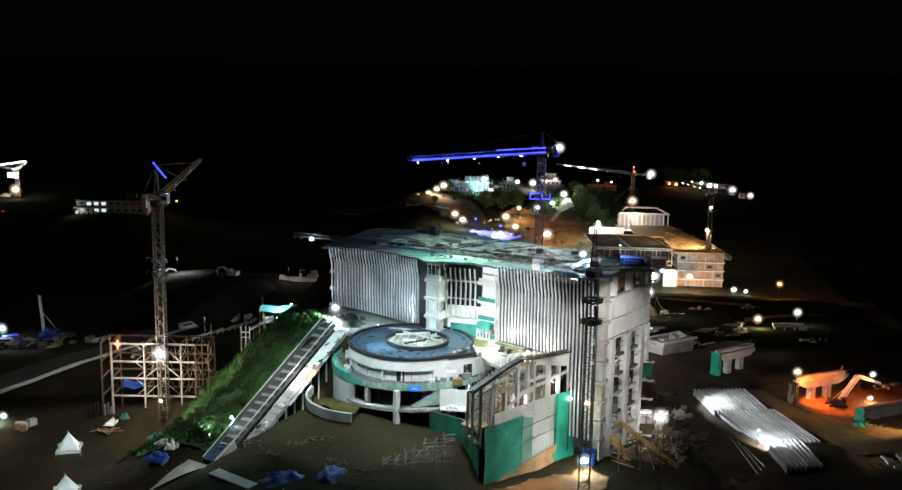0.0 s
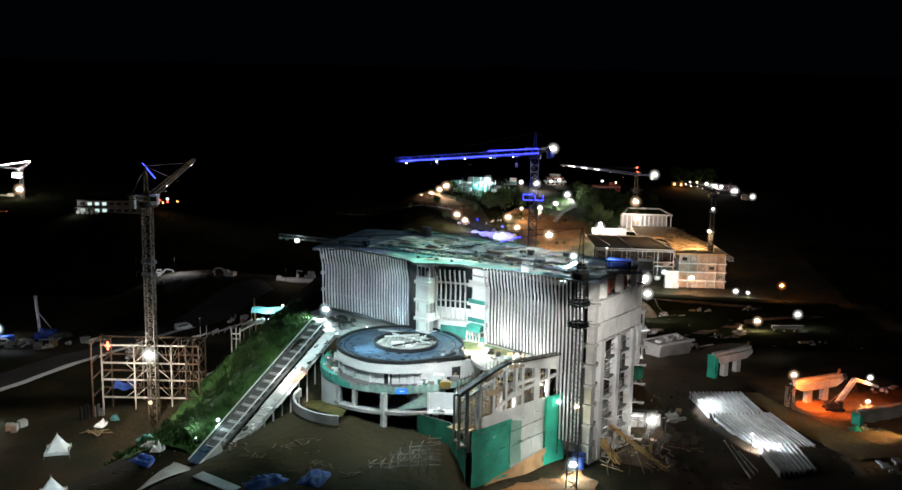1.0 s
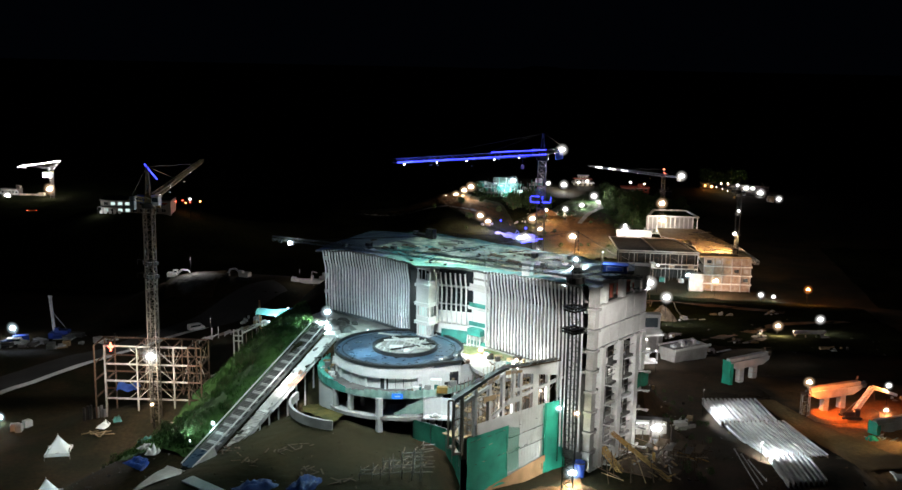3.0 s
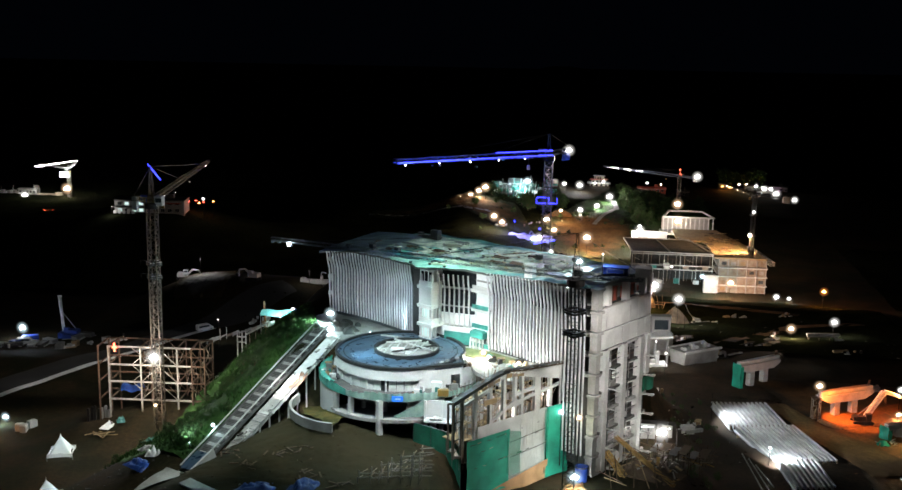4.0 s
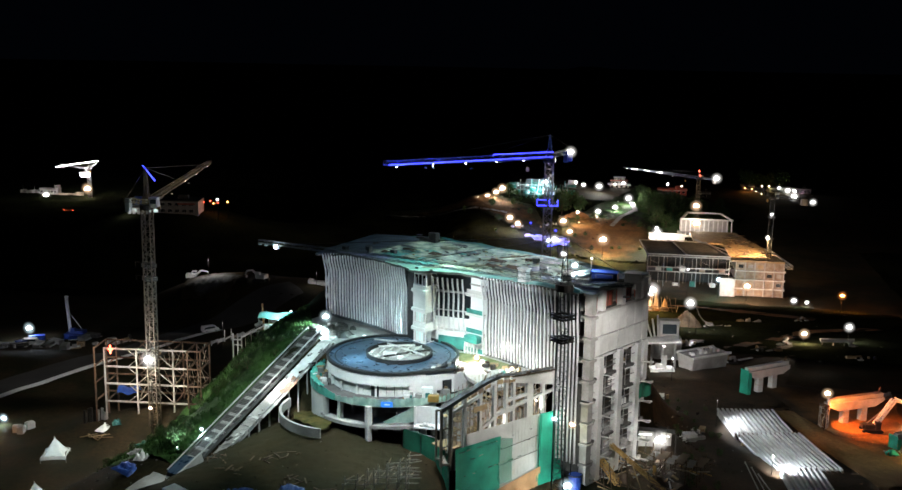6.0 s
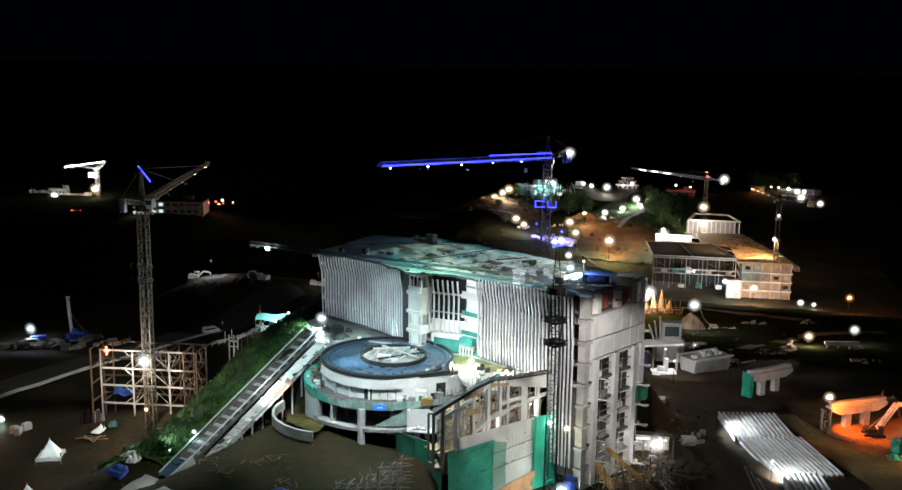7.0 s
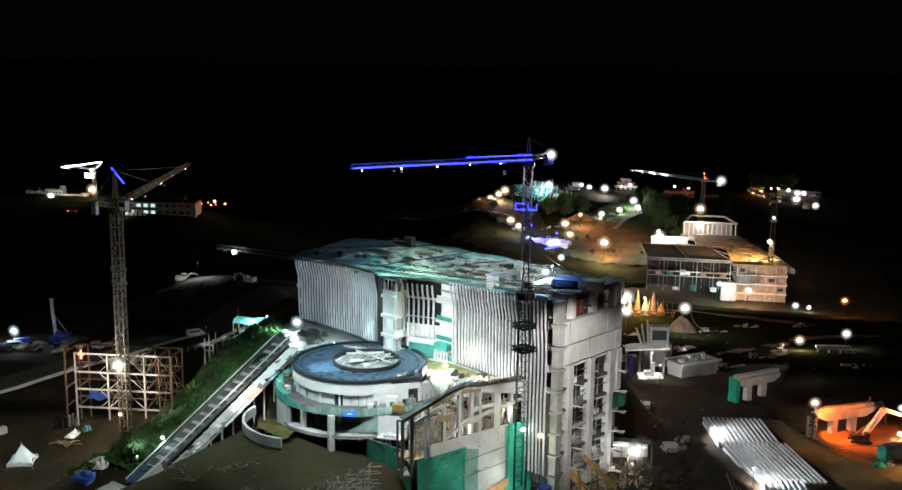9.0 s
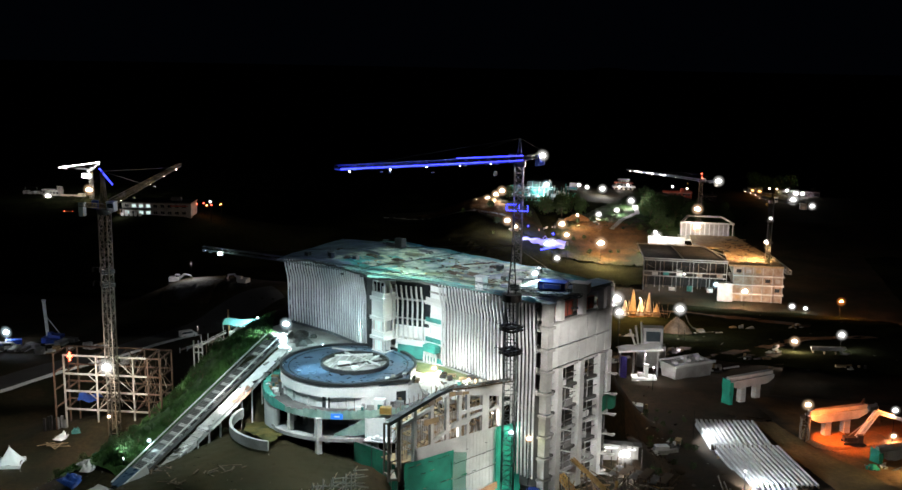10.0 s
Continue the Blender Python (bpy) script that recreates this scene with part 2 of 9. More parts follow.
def halo_glow(name, colour, strength):
    """A halo disc: lens glow painted as emission, strongest over its lamp, clearing towards the rim."""
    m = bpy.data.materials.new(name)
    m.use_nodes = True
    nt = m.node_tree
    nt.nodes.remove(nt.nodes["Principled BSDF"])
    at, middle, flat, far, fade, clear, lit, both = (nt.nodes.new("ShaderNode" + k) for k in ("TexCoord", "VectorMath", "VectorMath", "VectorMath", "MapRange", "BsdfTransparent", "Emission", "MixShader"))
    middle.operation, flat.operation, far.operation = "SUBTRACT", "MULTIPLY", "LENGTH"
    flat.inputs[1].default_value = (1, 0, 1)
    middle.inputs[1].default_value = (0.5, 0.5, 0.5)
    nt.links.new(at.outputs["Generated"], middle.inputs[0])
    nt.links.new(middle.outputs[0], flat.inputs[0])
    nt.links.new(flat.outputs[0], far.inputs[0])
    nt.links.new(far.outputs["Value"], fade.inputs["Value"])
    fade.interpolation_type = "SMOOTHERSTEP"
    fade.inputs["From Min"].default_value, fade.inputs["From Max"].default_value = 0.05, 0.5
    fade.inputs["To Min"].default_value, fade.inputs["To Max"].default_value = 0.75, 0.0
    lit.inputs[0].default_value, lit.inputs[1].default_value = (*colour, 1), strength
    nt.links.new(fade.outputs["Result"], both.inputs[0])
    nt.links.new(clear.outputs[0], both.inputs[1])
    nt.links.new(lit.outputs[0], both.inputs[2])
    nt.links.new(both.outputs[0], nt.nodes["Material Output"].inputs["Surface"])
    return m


HALO = {"lit_white": halo_glow("halo_white", WHITE, 0.8), "lit_cool": halo_glow("halo_cool", (0.7, 0.92, 1), 0.8), "lit_warm": halo_glow("halo_warm", (1, 0.66, 0.4), 0.8), "lit_red": halo_glow("halo_red", (1, 0.1, 0.05), 0.6),
         "lit_orange": halo_glow("halo_orange", (1, 0.3, 0.06), 0.6), "lit_blue_led": halo_glow("halo_blue", (0.02, 0.03, 1), 0.8)}
POLE = mat("black_lamp_pole", (0.012, 0.012, 0.012), 0.9, 0, None, 0.5, 4, 0.3, 0.1, 0.1)
G_SIGN = glow("lit_blue_sign", (0.02, 0.22, 1), 0.9)
G_WINDOW = glow("lit_window", (0.75, 1, 0.97), 0.7)
G_ROOM = glow("lit_ceiling_tube", (0.85, 1, 0.97), 6)


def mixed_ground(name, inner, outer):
    """Earth that gives way to scrub or soil where the point attribute 'bare' fades; some pairs paint lit ground."""
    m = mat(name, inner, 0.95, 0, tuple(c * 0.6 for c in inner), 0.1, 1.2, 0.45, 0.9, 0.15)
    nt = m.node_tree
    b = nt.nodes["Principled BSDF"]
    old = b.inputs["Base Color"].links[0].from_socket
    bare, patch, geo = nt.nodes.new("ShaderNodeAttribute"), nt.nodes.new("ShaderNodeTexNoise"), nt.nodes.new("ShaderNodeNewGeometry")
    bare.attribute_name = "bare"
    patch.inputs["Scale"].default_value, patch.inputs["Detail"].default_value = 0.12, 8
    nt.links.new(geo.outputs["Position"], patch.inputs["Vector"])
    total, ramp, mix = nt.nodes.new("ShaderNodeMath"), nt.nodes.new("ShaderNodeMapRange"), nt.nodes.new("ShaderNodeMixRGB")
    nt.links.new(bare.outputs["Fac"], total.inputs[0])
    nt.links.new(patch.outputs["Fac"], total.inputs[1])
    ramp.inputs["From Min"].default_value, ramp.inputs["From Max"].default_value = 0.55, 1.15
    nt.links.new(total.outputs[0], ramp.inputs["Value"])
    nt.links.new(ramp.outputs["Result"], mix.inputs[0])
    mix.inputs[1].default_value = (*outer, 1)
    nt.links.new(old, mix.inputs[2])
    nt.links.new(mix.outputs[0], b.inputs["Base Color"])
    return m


HILL_CLAY = mixed_ground("clay_into_scrub", (0.34, 0.17, 0.06), (0.018, 0.022, 0.010))
HILL_TURF = mixed_ground("turf_into_scrub", (0.05, 0.13, 0.025), (0.022, 0.03, 0.012))
# yellow lamplight on the track is put into this paler colour
LIT_TRACK = mixed_ground("lit_track_into_clay", (0.27, 0.19, 0.085), (0.12, 0.07, 0.03))
# pale centre is a pool of yard light put into the ground colour
LIGHT_POOL = mixed_ground("light_pool_into_soil", (0.40, 0.39, 0.38), (0.036, 0.025, 0.011))
# lighter middle paints the lamplit earth before the pavilion
LIT_EARTH = mixed_ground("lit_earth_into_soil", (0.06, 0.036, 0.012), (0.02, 0.018, 0.008))
YARD_CLAY = mixed_ground("clay_into_mud", (0.32, 0.16, 0.06), (0.04, 0.03, 0.02))

# ---- builders ----
class Mesh:
    """Collects boxes, beams, tubes and sheets into one mesh."""

    def __init__(self):
        self.v, self.f = [], []

    def add(self, verts, faces):
        n = len(self.v)
        self.v += [tuple(p) for p in verts]
        self.f += [tuple(i + n for i in q) for q in faces]
        return self

    def box(self, x0, x1, y0, y1, z0, z1):
        return self.add([(x, y, z) for z in (z0, z1) for y in (y0, y1) for x in (x0, x1)],
                        [(0, 2, 3, 1), (4, 5, 7, 6), (0, 1, 5, 4), (2, 6, 7, 3), (0, 4, 6, 2), (1, 3, 7, 5)])

    def beam(self, p, q, w=0.2, h=None):
        p, q = Vector(p), Vector(q)
        d = (q - p).normalized()
        side = d.cross(Vector((0, 0, 1))) if abs(d.z) < 0.99 else Vector((1, 0, 0))
        side.normalize()
        up = side.cross(d)
        s, u = side * w / 2, up * (h or w) / 2
        return self.add([e + a * s + b * u for e in (p, q) for a, b in ((-1, -1), (1, -1), (1, 1), (-1, 1))],
                        [(0, 1, 2, 3), (7, 6, 5, 4), (0, 4, 5, 1), (1, 5, 6, 2), (2, 6, 7, 3), (3, 7, 4, 0)])

    def tube(self, p, q, r0, r1=None, n=10):
        p, q = Vector(p), Vector(q)
        r1 = r0 if r1 is None else r1
        d = (q - p).normalized()
        a = d.cross(Vector((0, 0, 1))) if abs(d.z) < 0.99 else Vector((1, 0, 0))
        a.normalize()
        b = d.cross(a)
        ring = [a * math.cos(2 * math.pi * i / n) + b * math.sin(2 * math.pi * i / n) for i in range(n)]
        return self.add([p + r0 * c for c in ring] + [q + r1 * c for c in ring],
                        [(i, (i + 1) % n, n + (i + 1) % n, n + i) for i in range(n)] + [tuple(range(n))[::-1], tuple(range(n, 2 * n))])

    def prism(self, outline, z0, z1):
        n = len(outline)
        return self.add([(x, y, z0) for x, y in outline] + [(x, y, z1) for x, y in outline],
                        [(i, (i + 1) % n, n + (i + 1) % n, n + i) for i in range(n)] + [tuple(range(n))[::-1], tuple(range(n, 2 * n))])

    def arc(self, cx, cy, r0, r1, z0, z1, a0=0, a1=360, n=64):
        """A wall, slab or ring between two radii, from a0 to a1 degrees."""
        full = abs(a1 - a0) >= 360
        k = n if full else n + 1
        base = len(self.v)
        for i in range(k):
            a = radians(a0 + (a1 - a0) * i / n)
            for r, z in ((r0, z0), (r1, z0), (r1, z1), (r0, z1)):
                self.v.append((cx + r * math.cos(a), cy + r * math.sin(a), z))
        for i in range(n):
            p, q = base + 4 * i, base + 4 * ((i + 1) % k)
            self.f += [(p + j, p + (j + 1) % 4, q + (j + 1) % 4, q + j) for j in range(4)]
        if not full:
            self.f += [tuple(base + j for j in (3, 2, 1, 0)), tuple(base + 4 * n + j for j in range(4))]
        return self

    def sheet(self, nx, ny, place):
        """A sheet of nx by ny cells; place(i/nx, j/ny) gives a point."""
        base = len(self.v)
        self.v += [tuple(place(i / nx, j / ny)) for j in range(ny + 1) for i in range(nx + 1)]
        self.f += [(base + j * (nx + 1) + i, base + j * (nx + 1) + i + 1, base + (j + 1) * (nx + 1) + i + 1, base + (j + 1) * (nx + 1) + i)
                   for j in range(ny) for i in range(nx)]
        return self

    def ball(self, c, r, n=12, m=7, squash=1.0):
        base = len(self.v)
        for j in range(m + 1):
            a = math.pi * j / m
            for i in range(n):
                b = 2 * math.pi * i / n
                self.v.append((c[0] + r * math.sin(a) * math.cos(b), c[1] + r * math.sin(a) * math.sin(b), c[2] + r * squash * math.cos(a)))
        self.f += [(base + j * n + i, base + (j + 1) * n + i, base + (j + 1) * n + (i + 1) % n, base + j * n + (i + 1) % n) for j in range(m) for i in range(n)]
        return self

    def lattice(self, p, q, w, h=None, bay=2.5, chord=0.16, brace=0.09, taper=1.0):
        """A four-chord lattice boom or mast from p to q."""
        p, q, h = Vector(p), Vector(q), h or w
        d = (q - p)
        length = d.length
        d.normalize()
        side = d.cross(Vector((0, 0, 1))) if abs(d.z) < 0.95 else Vector((1, 0, 0))
        side.normalize()
        up = side.cross(d)
        n = max(2, round(length / bay))
        corner = lambda i, a, b: p + d * (length * i / n) + (side * a * w / 2 + up * b * h / 2) * (1 + (taper - 1) * i / n)
        cs = ((-1, -1), (1, -1), (1, 1), (-1, 1))
        for a, b in cs:
            self.beam(corner(0, a, b), corner(n, a, b), chord)
        for i in range(n):
            for k in range(4):
                c0, c1 = (cs[k], cs[(k + 1) % 4]) if i % 2 else (cs[(k + 1) % 4], cs[k])
                self.beam(corner(i, *c0), corner(i + 1, *c1), brace)
                self.beam(corner(i + 1, *cs[k]), corner(i + 1, *cs[(k + 1) % 4]), brace)
        return self

    def data(self, name, material, soft=False):
        me = bpy.data.meshes.new(name)
        me.from_pydata(self.v, [], self.f)
        bm = bmesh.new()
        bm.from_mesh(me)
        bmesh.ops.recalc_face_normals(bm, faces=bm.faces)
        bm.to_mesh(me)
        bm.free()
        if soft:
            me.polygons.foreach_set("use_smooth", [True] * len(me.polygons))
        me.materials.append(material)
        return me


def part(name, mesh, material, parent=None, label="", soft=False):
    """One mesh object, under a thing or a part."""
    ob = new(name, mesh if isinstance(mesh, bpy.types.Mesh) else mesh.data(name, material, soft))
    ob.parent = parent
    return tagged(ob, label)


def piece(name, data, parent, m):
    """One of many alike pieces on shared mesh data."""
    ob = new(name, data)
    ob.parent = parent
    ob.matrix_local = m
    return ob


def thing(name, label, category, m=None, group="", kind=""):
    ob = new(name)
    ob.matrix_world = m or Matrix.Identity(4)
    return tagged(ob, label, category, group, kind)


def setting(name, mesh, material, label, soft=False, kind="structure", category=""):
    return tagged(part(name, mesh, material, None, "", soft), label, category or name.split("_")[0], "", kind)


def lamp_light(at, colour, watts, size=0.5, aim=None, spread=None):
    kind = "SPOT" if aim else "POINT"
    data = bpy.data.lights.new("lamp_light", kind)
    data.energy, data.color, data.shadow_soft_size = watts, colour, size
    ob = new("lamp_light", data)
    if aim:
        data.spot_size, data.spot_blend = radians(spread or 100), 0.55
        ob.matrix_world = look(at, aim)
    else:
        ob.location = at
    return ob


def flood_mast(at, colour, glowing, watts, size=0.6, foot=None, drop=0.6, label="", group="site floodlights", aim=None, spread=None):
    """A cluster of floodlight heads with a painted halo disc, yoke and pole; hung ones burn downwards out of a hood."""
    x, y, z = at
    foot = ground_z(x, y) if foot is None else foot
    size = size * 1.3 if size > 0.3 else size
    ob = thing("floodlight_mast", label or "white glowing floodlights on a thin steel pole", "lamp", pose(x, y, z), group)
    if " hung " in label:
        # hood added so that unseen jib lamps stay hidden from above
        part("hood", Mesh().box(-0.2, 0.2, -0.16, 0.16, 0, 0.14).box(-0.25, 0.25, -0.2, -0.16, -0.14, 0.14).box(-0.25, 0.25, 0.16, 0.2, -0.14, 0.14), DULL_STEEL, ob, "small grey lamp hood")
        part("lens", Mesh().box(-0.15, 0.15, -0.11, 0.11, -0.06, -0.02), glowing, ob, "glowing lens")
        if size >= 0.4:
            part("bulb", Mesh().ball((0, -0.3, -0.1), 0.32, 12, 8), glowing, ob, "bright bare bulb", True)
    else:
        r = size * 0.34
        heads = Mesh().ball((-r * 0.85, 0, 0), r, 12, 8).ball((r * 0.85, 0, 0.1 * r), r, 12, 8).ball((0, 0, r * 0.7), r * 0.9, 12, 8)
        part("lens", heads, glowing, ob, "cluster of glowing lenses", True)
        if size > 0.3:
            # glare round the lamp is painted here as an emissive disc
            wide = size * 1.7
            dish = part("diffuser", Mesh().sheet(24, 4, lambda a, b: (wide * (0.1 + 0.9 * b) * math.cos(a * 6.2832), 0.1 * size - 0.12 * size * b, wide * (0.1 + 0.9 * b) * math.sin(a * 6.2832))), HALO[glowing.name], ob, "disc with the lamp's halo painted as emission", True)
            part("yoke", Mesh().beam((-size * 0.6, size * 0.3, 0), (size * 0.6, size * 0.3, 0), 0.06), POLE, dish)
        part("crossbar", Mesh().beam((-size * 0.6, size * 0.55, 0), (size * 0.6, size * 0.55, 0), 0.09).beam((0, size * 0.55, -size), (0, size * 0.55, size * 0.4), 0.09), POLE, ob)
    if z - foot > 0.8:
        part("pole", Mesh().tube((0, size * 0.6, foot - z), (0, size * 0.6, -size * 0.8), 0.09, 0.06, 8), POLE, ob)
    if watts:
        lamp_light((x, y - size * 1.3 - 0.1, z - drop) if not aim else (x, y - size * 1.2 - 0.1, z - 0.5), colour, watts, 0.45, aim, spread)
    return ob


# ---- ground ----
def spaced(a, b, near0, near1, fine, coarse):
    out, x = [a], a
    while x < b:
        gap = 0 if near0 <= x <= near1 else min(abs(x - near0), abs(x - near1))
        x += min(coarse, fine + gap * 0.12)
        out.append(min(x, b))
    return out


XS, YS = spaced(-4500, 4500, -132, 132, 3.0, 400), spaced(-4500, 4800, 150, 700, 3.6, 400)
GX, GY = len(XS) - 1, len(YS) - 1
setting("ground", Mesh().sheet(GX, GY, lambda a, b: (XS[round(a * GX)], YS[round(b * GY)], ground_z(XS[round(a * GX)], YS[round(b * GY)]))), SOIL,
        "bare brown earth of a building site at night", True)


def laid(outline_a, outline_b, n, m, lift=0.06, lump=0.0, ragged=0.0, sink=0.0):
    """A sheet on the ground between two lines of points."""
    def along(line, k):
        k *= len(line) - 1
        i = min(int(k), len(line) - 2)
        return Vector(line[i]).lerp(Vector(line[i + 1]), k - i)

    def place(a, b):
        p = along(outline_a, a).lerp(along(outline_b, a), b)
        if ragged:
            k = max(abs(2 * a - 1), abs(2 * b - 1)) ** 3 * ragged
            p = p + k * Vector((noise.noise(Vector((p.x * 0.25, p.y * 0.25, 7))), noise.noise(Vector((p.x * 0.25, p.y * 0.25, 9)))))
        edge = max(abs(2 * a - 1), abs(2 * b - 1))
        drop = sink * smooth(0.35, 1, edge + 0.35 * noise.noise(Vector((p.x * 0.09, p.y * 0.09, 5)))) if sink else 0
        return p.x, p.y, ground_z(p.x, p.y) + lift - drop + lump * (0.5 + noise.noise(Vector((p.x * 0.9, p.y * 0.9, 1))))
    return Mesh().sheet(n, m, place)


def patch_of_ground(name, outline_a, outline_b, n, m, lift, lump, paint, label, rounded=0):
    """A sheet on the ground whose 'bare' attribute fades towards its edges; a low 'rounded' leaves it patchy."""
    ob = setting(name, laid(outline_a, outline_b, n, m, lift, lump), paint, label, True, category="ground")
    fade = ob.data.attributes.new("bare", "FLOAT", "POINT")
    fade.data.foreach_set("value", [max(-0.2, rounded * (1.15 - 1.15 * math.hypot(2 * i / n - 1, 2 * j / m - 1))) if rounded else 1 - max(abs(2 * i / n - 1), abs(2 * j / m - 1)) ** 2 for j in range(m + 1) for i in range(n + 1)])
    return ob


setting("lawn_slope", laid([(-75, 199), (-79, 222), (-70, 246), (-52, 262)], [(-56.4, 188.5), (-52.9, 196), (-45.5, 213), (-40.6, 226)], 60, 44, 0.15, 0.6), GRASS,
        "steep bank of green grass beside the stairs", True, category="lawn")
setting("haul_road", laid([(-150, 215), (-133, 263), (-121, 292), (-103, 330), (-80, 352)], [(-160, 216), (-143, 266), (-130, 296), (-112, 336), (-88, 362)], 50, 4, 0.12), ASPHALT,
        "unlit asphalt haul road past the site", True, category="road")
setting("kerb_strip", laid([(-147, 215), (-130.2, 263), (-118.4, 292), (-100.6, 330)], [(-150, 215), (-133, 263), (-121, 292), (-103, 330)], 50, 2, 0.45), WHITE_WALL,
        "pale concrete drain edge along the haul road", category="kerb")
setting("clay_yard", laid([(-1, 186), (8, 194), (17, 201)], [(7, 178), (14, 184), (21, 194)], 30, 20, 0.08, 0.3, 2.5), CLAY, "lit orange clay below the safety screens", True, category="ground")
patch_of_ground("clay_track", [(64, 306), (72, 282), (78, 255), (78, 215)], [(112, 304), (112, 280), (108, 255), (106, 215)], 70, 44, 0.35, 0.3, YARD_CLAY, "orange clay track beside the bridge pier")
# track with its lit strip painted as a pale fading band
patch_of_ground("sand_track", [(65, 284), (69, 268), (74, 253), (79, 232)], [(70, 284), (78, 268), (87, 255), (94, 236)], 50, 24, 0.75, 0.3, LIT_TRACK, "rutted track beside the girders, coloured pale as if lit")
# lit ground put into the earth's colour, fading outwards
patch_of_ground("front_earth", [(-60, 160), (-53, 182), (-46, 206)], [(-6, 160), (-10, 184), (-20, 206)], 60, 60, 0.04, 0.3, LIT_EARTH, "brown earth coloured lighter as if lit before the pavilion", 0.35)
setting("dark_mud_yard", laid([(30, 190), (34, 240), (30, 300), (18, 360)], [(64, 190), (60, 240), (70, 300), (86, 360)], 50, 20, 0.12, 0.4), MUD, "dark wet mud between the block and the girders", True, category="ground")
# dark sheet that keeps the unlit plain black
setting("dark_mud_plain", laid([(4, 345), (4, 420), (10, 495)], [(130, 330), (135, 420), (140, 480)], 40, 34, 0.15, 0.8), UNLIT_SCRUB, "plain darkened by colour as unlit ground", True, category="ground")
setting("girder_yard_mud", laid([(46, 212), (44, 250), (46, 290)], [(82, 212), (80, 250), (78, 290)], 40, 20, 0.2, 0.2, 6.0), MUD, "dark mud under the stored girders", True, category="ground")
patch_of_ground("plain_track", [(62, 350), (78, 372), (92, 395), (120, 408)], [(66, 347), (82, 369), (95, 390), (121, 402)], 40, 8, 0.5, 0.3, YARD_CLAY, "rutted pale track across the plain")
patch_of_ground("plain_track_far", [(40, 440), (70, 432), (100, 420)], [(40, 446), (70, 438), (102, 426)], 40, 8, 0.6, 0.3, YARD_CLAY, "rutted pale track across the plain")
setting("hill_scrub", laid([(-120, 535), (-110, 600), (-100, 700)], [(38, 520), (60, 600), (110, 720)], 60, 60, 0.2, 1.4), UNLIT_SCRUB, "dark scrub over the far hill", True, category="scrub")
patch_of_ground("clay_hill", [(-2, 556), (-4, 600), (0, 650)], [(44, 556), (50, 598), (38, 654)], 70, 60, 1.3, 0.9, HILL_CLAY, "cleared orange earth on the far hill", 1)
patch_of_ground("clay_spur", [(-110, 636), (-66, 664), (-45, 658), (-24, 640)], [(-104, 612), (-58, 614), (-36, 590), (-8, 572)], 70, 40, 1.2, 0.9, HILL_CLAY, "cut bank of orange earth on the far hill", 1)
setting("hill_track", laid([(-110, 622), (-80, 618), (-60, 612), (-36, 606)], [(-110, 624.5), (-80, 621), (-60, 615), (-36, 609)], 50, 4, 1.5, 0.4), PALE, "pale rutted track along the far spur", True, category="track")
patch_of_ground("far_grass", [(0, 625), (16, 690), (40, 775)], [(95, 600), (100, 690), (120, 775)], 60, 50, 1.0, 1.2, HILL_TURF, "rough grass on the far hill")
setting("hill_path", laid([(22, 612), (27, 640), (36, 670), (34, 700)], [(24.5, 611), (29.5, 639), (39, 668), (37.5, 700)], 40, 2, 2.1, 0.3), CONCRETE, "pale winding path up the far hill", category="path")

# ---- the office block: local x runs along the fin front, y into the depth ----
HOUSE = pose(-42, 240.7, 0, 0, 0, -32.857)
block = thing("office_building", "office block with silver fins, teal roof and bare concrete end", "building", HOUSE)
OUTLINE = [(0.4, 0.8), (-2.2, 4), (-2.2, 12), (0.8, 18.6), (10, 25), (28, 26.5), (43, 27.7), (56, 27.5), (66, 26), (69.6, 22), (69.6, 1.4), (58, 1.2), (46, 2.4), (40, 2.6), (34, 0.6), (31, -1.4), (22, 0.4), (12, 1.9)]


def front_v(u):
    return 1.3 * math.sin(math.pi * min(u, 30) / 30) - 2.7 * min(u, 30) / 30 if u < 31 else 1.3 * (1 - smooth(46, 62, u)) - 0.2


def edge_v(u):
    """The roof's front edge: it follows the fins, juts out over the corner balconies and swings back over the dark bay."""
    return front_v(max(0, u)) - 0.35 if u < 29.5 else float(np.interp(u, (29.5, 31.5, 34.8, 41, 46, 47), (-3.0, -3.9, -2.1, 0.3, 0.7, 0.75))) if u < 47 else front_v(u) - 0.35


def roof_z(u):
    return float(np.interp(u, (-2, 0, 7, 14, 31.5, 46, 60, 70), (40.8, 41.0, 41.9, 42.4, 42.7, 42.9, 43.8, 43.8)))


LEVELS = (26.5, 30.5, 34.5, 38.5)
for z in LEVELS:
    part("floor_slab", Mesh().prism(OUTLINE, z - 0.45, z), PALE, block)
part("roof_slab", Mesh().prism(OUTLINE, 40.1, 40.5), CONCRETE, block)
RV = 14


def roof_place(a, b):
    u = -2 + 72 * a
    v0, v1 = edge_v(u), 18.5 + 8.5 * smooth(-2, 14, u) - 4 * smooth(56, 70, u)
    v = v0 + (v1 - v0) * b
    return u, v, roof_z(u) * (1 - b) + 42.4 * b + 0.25 * noise.noise(Vector((u * 0.4, v * 0.4, 0)))


top = part("roof", Mesh().sheet(90, RV * 2, roof_place), SCREED, block, "sand-coloured unfinished roof screed with scattered material", True)
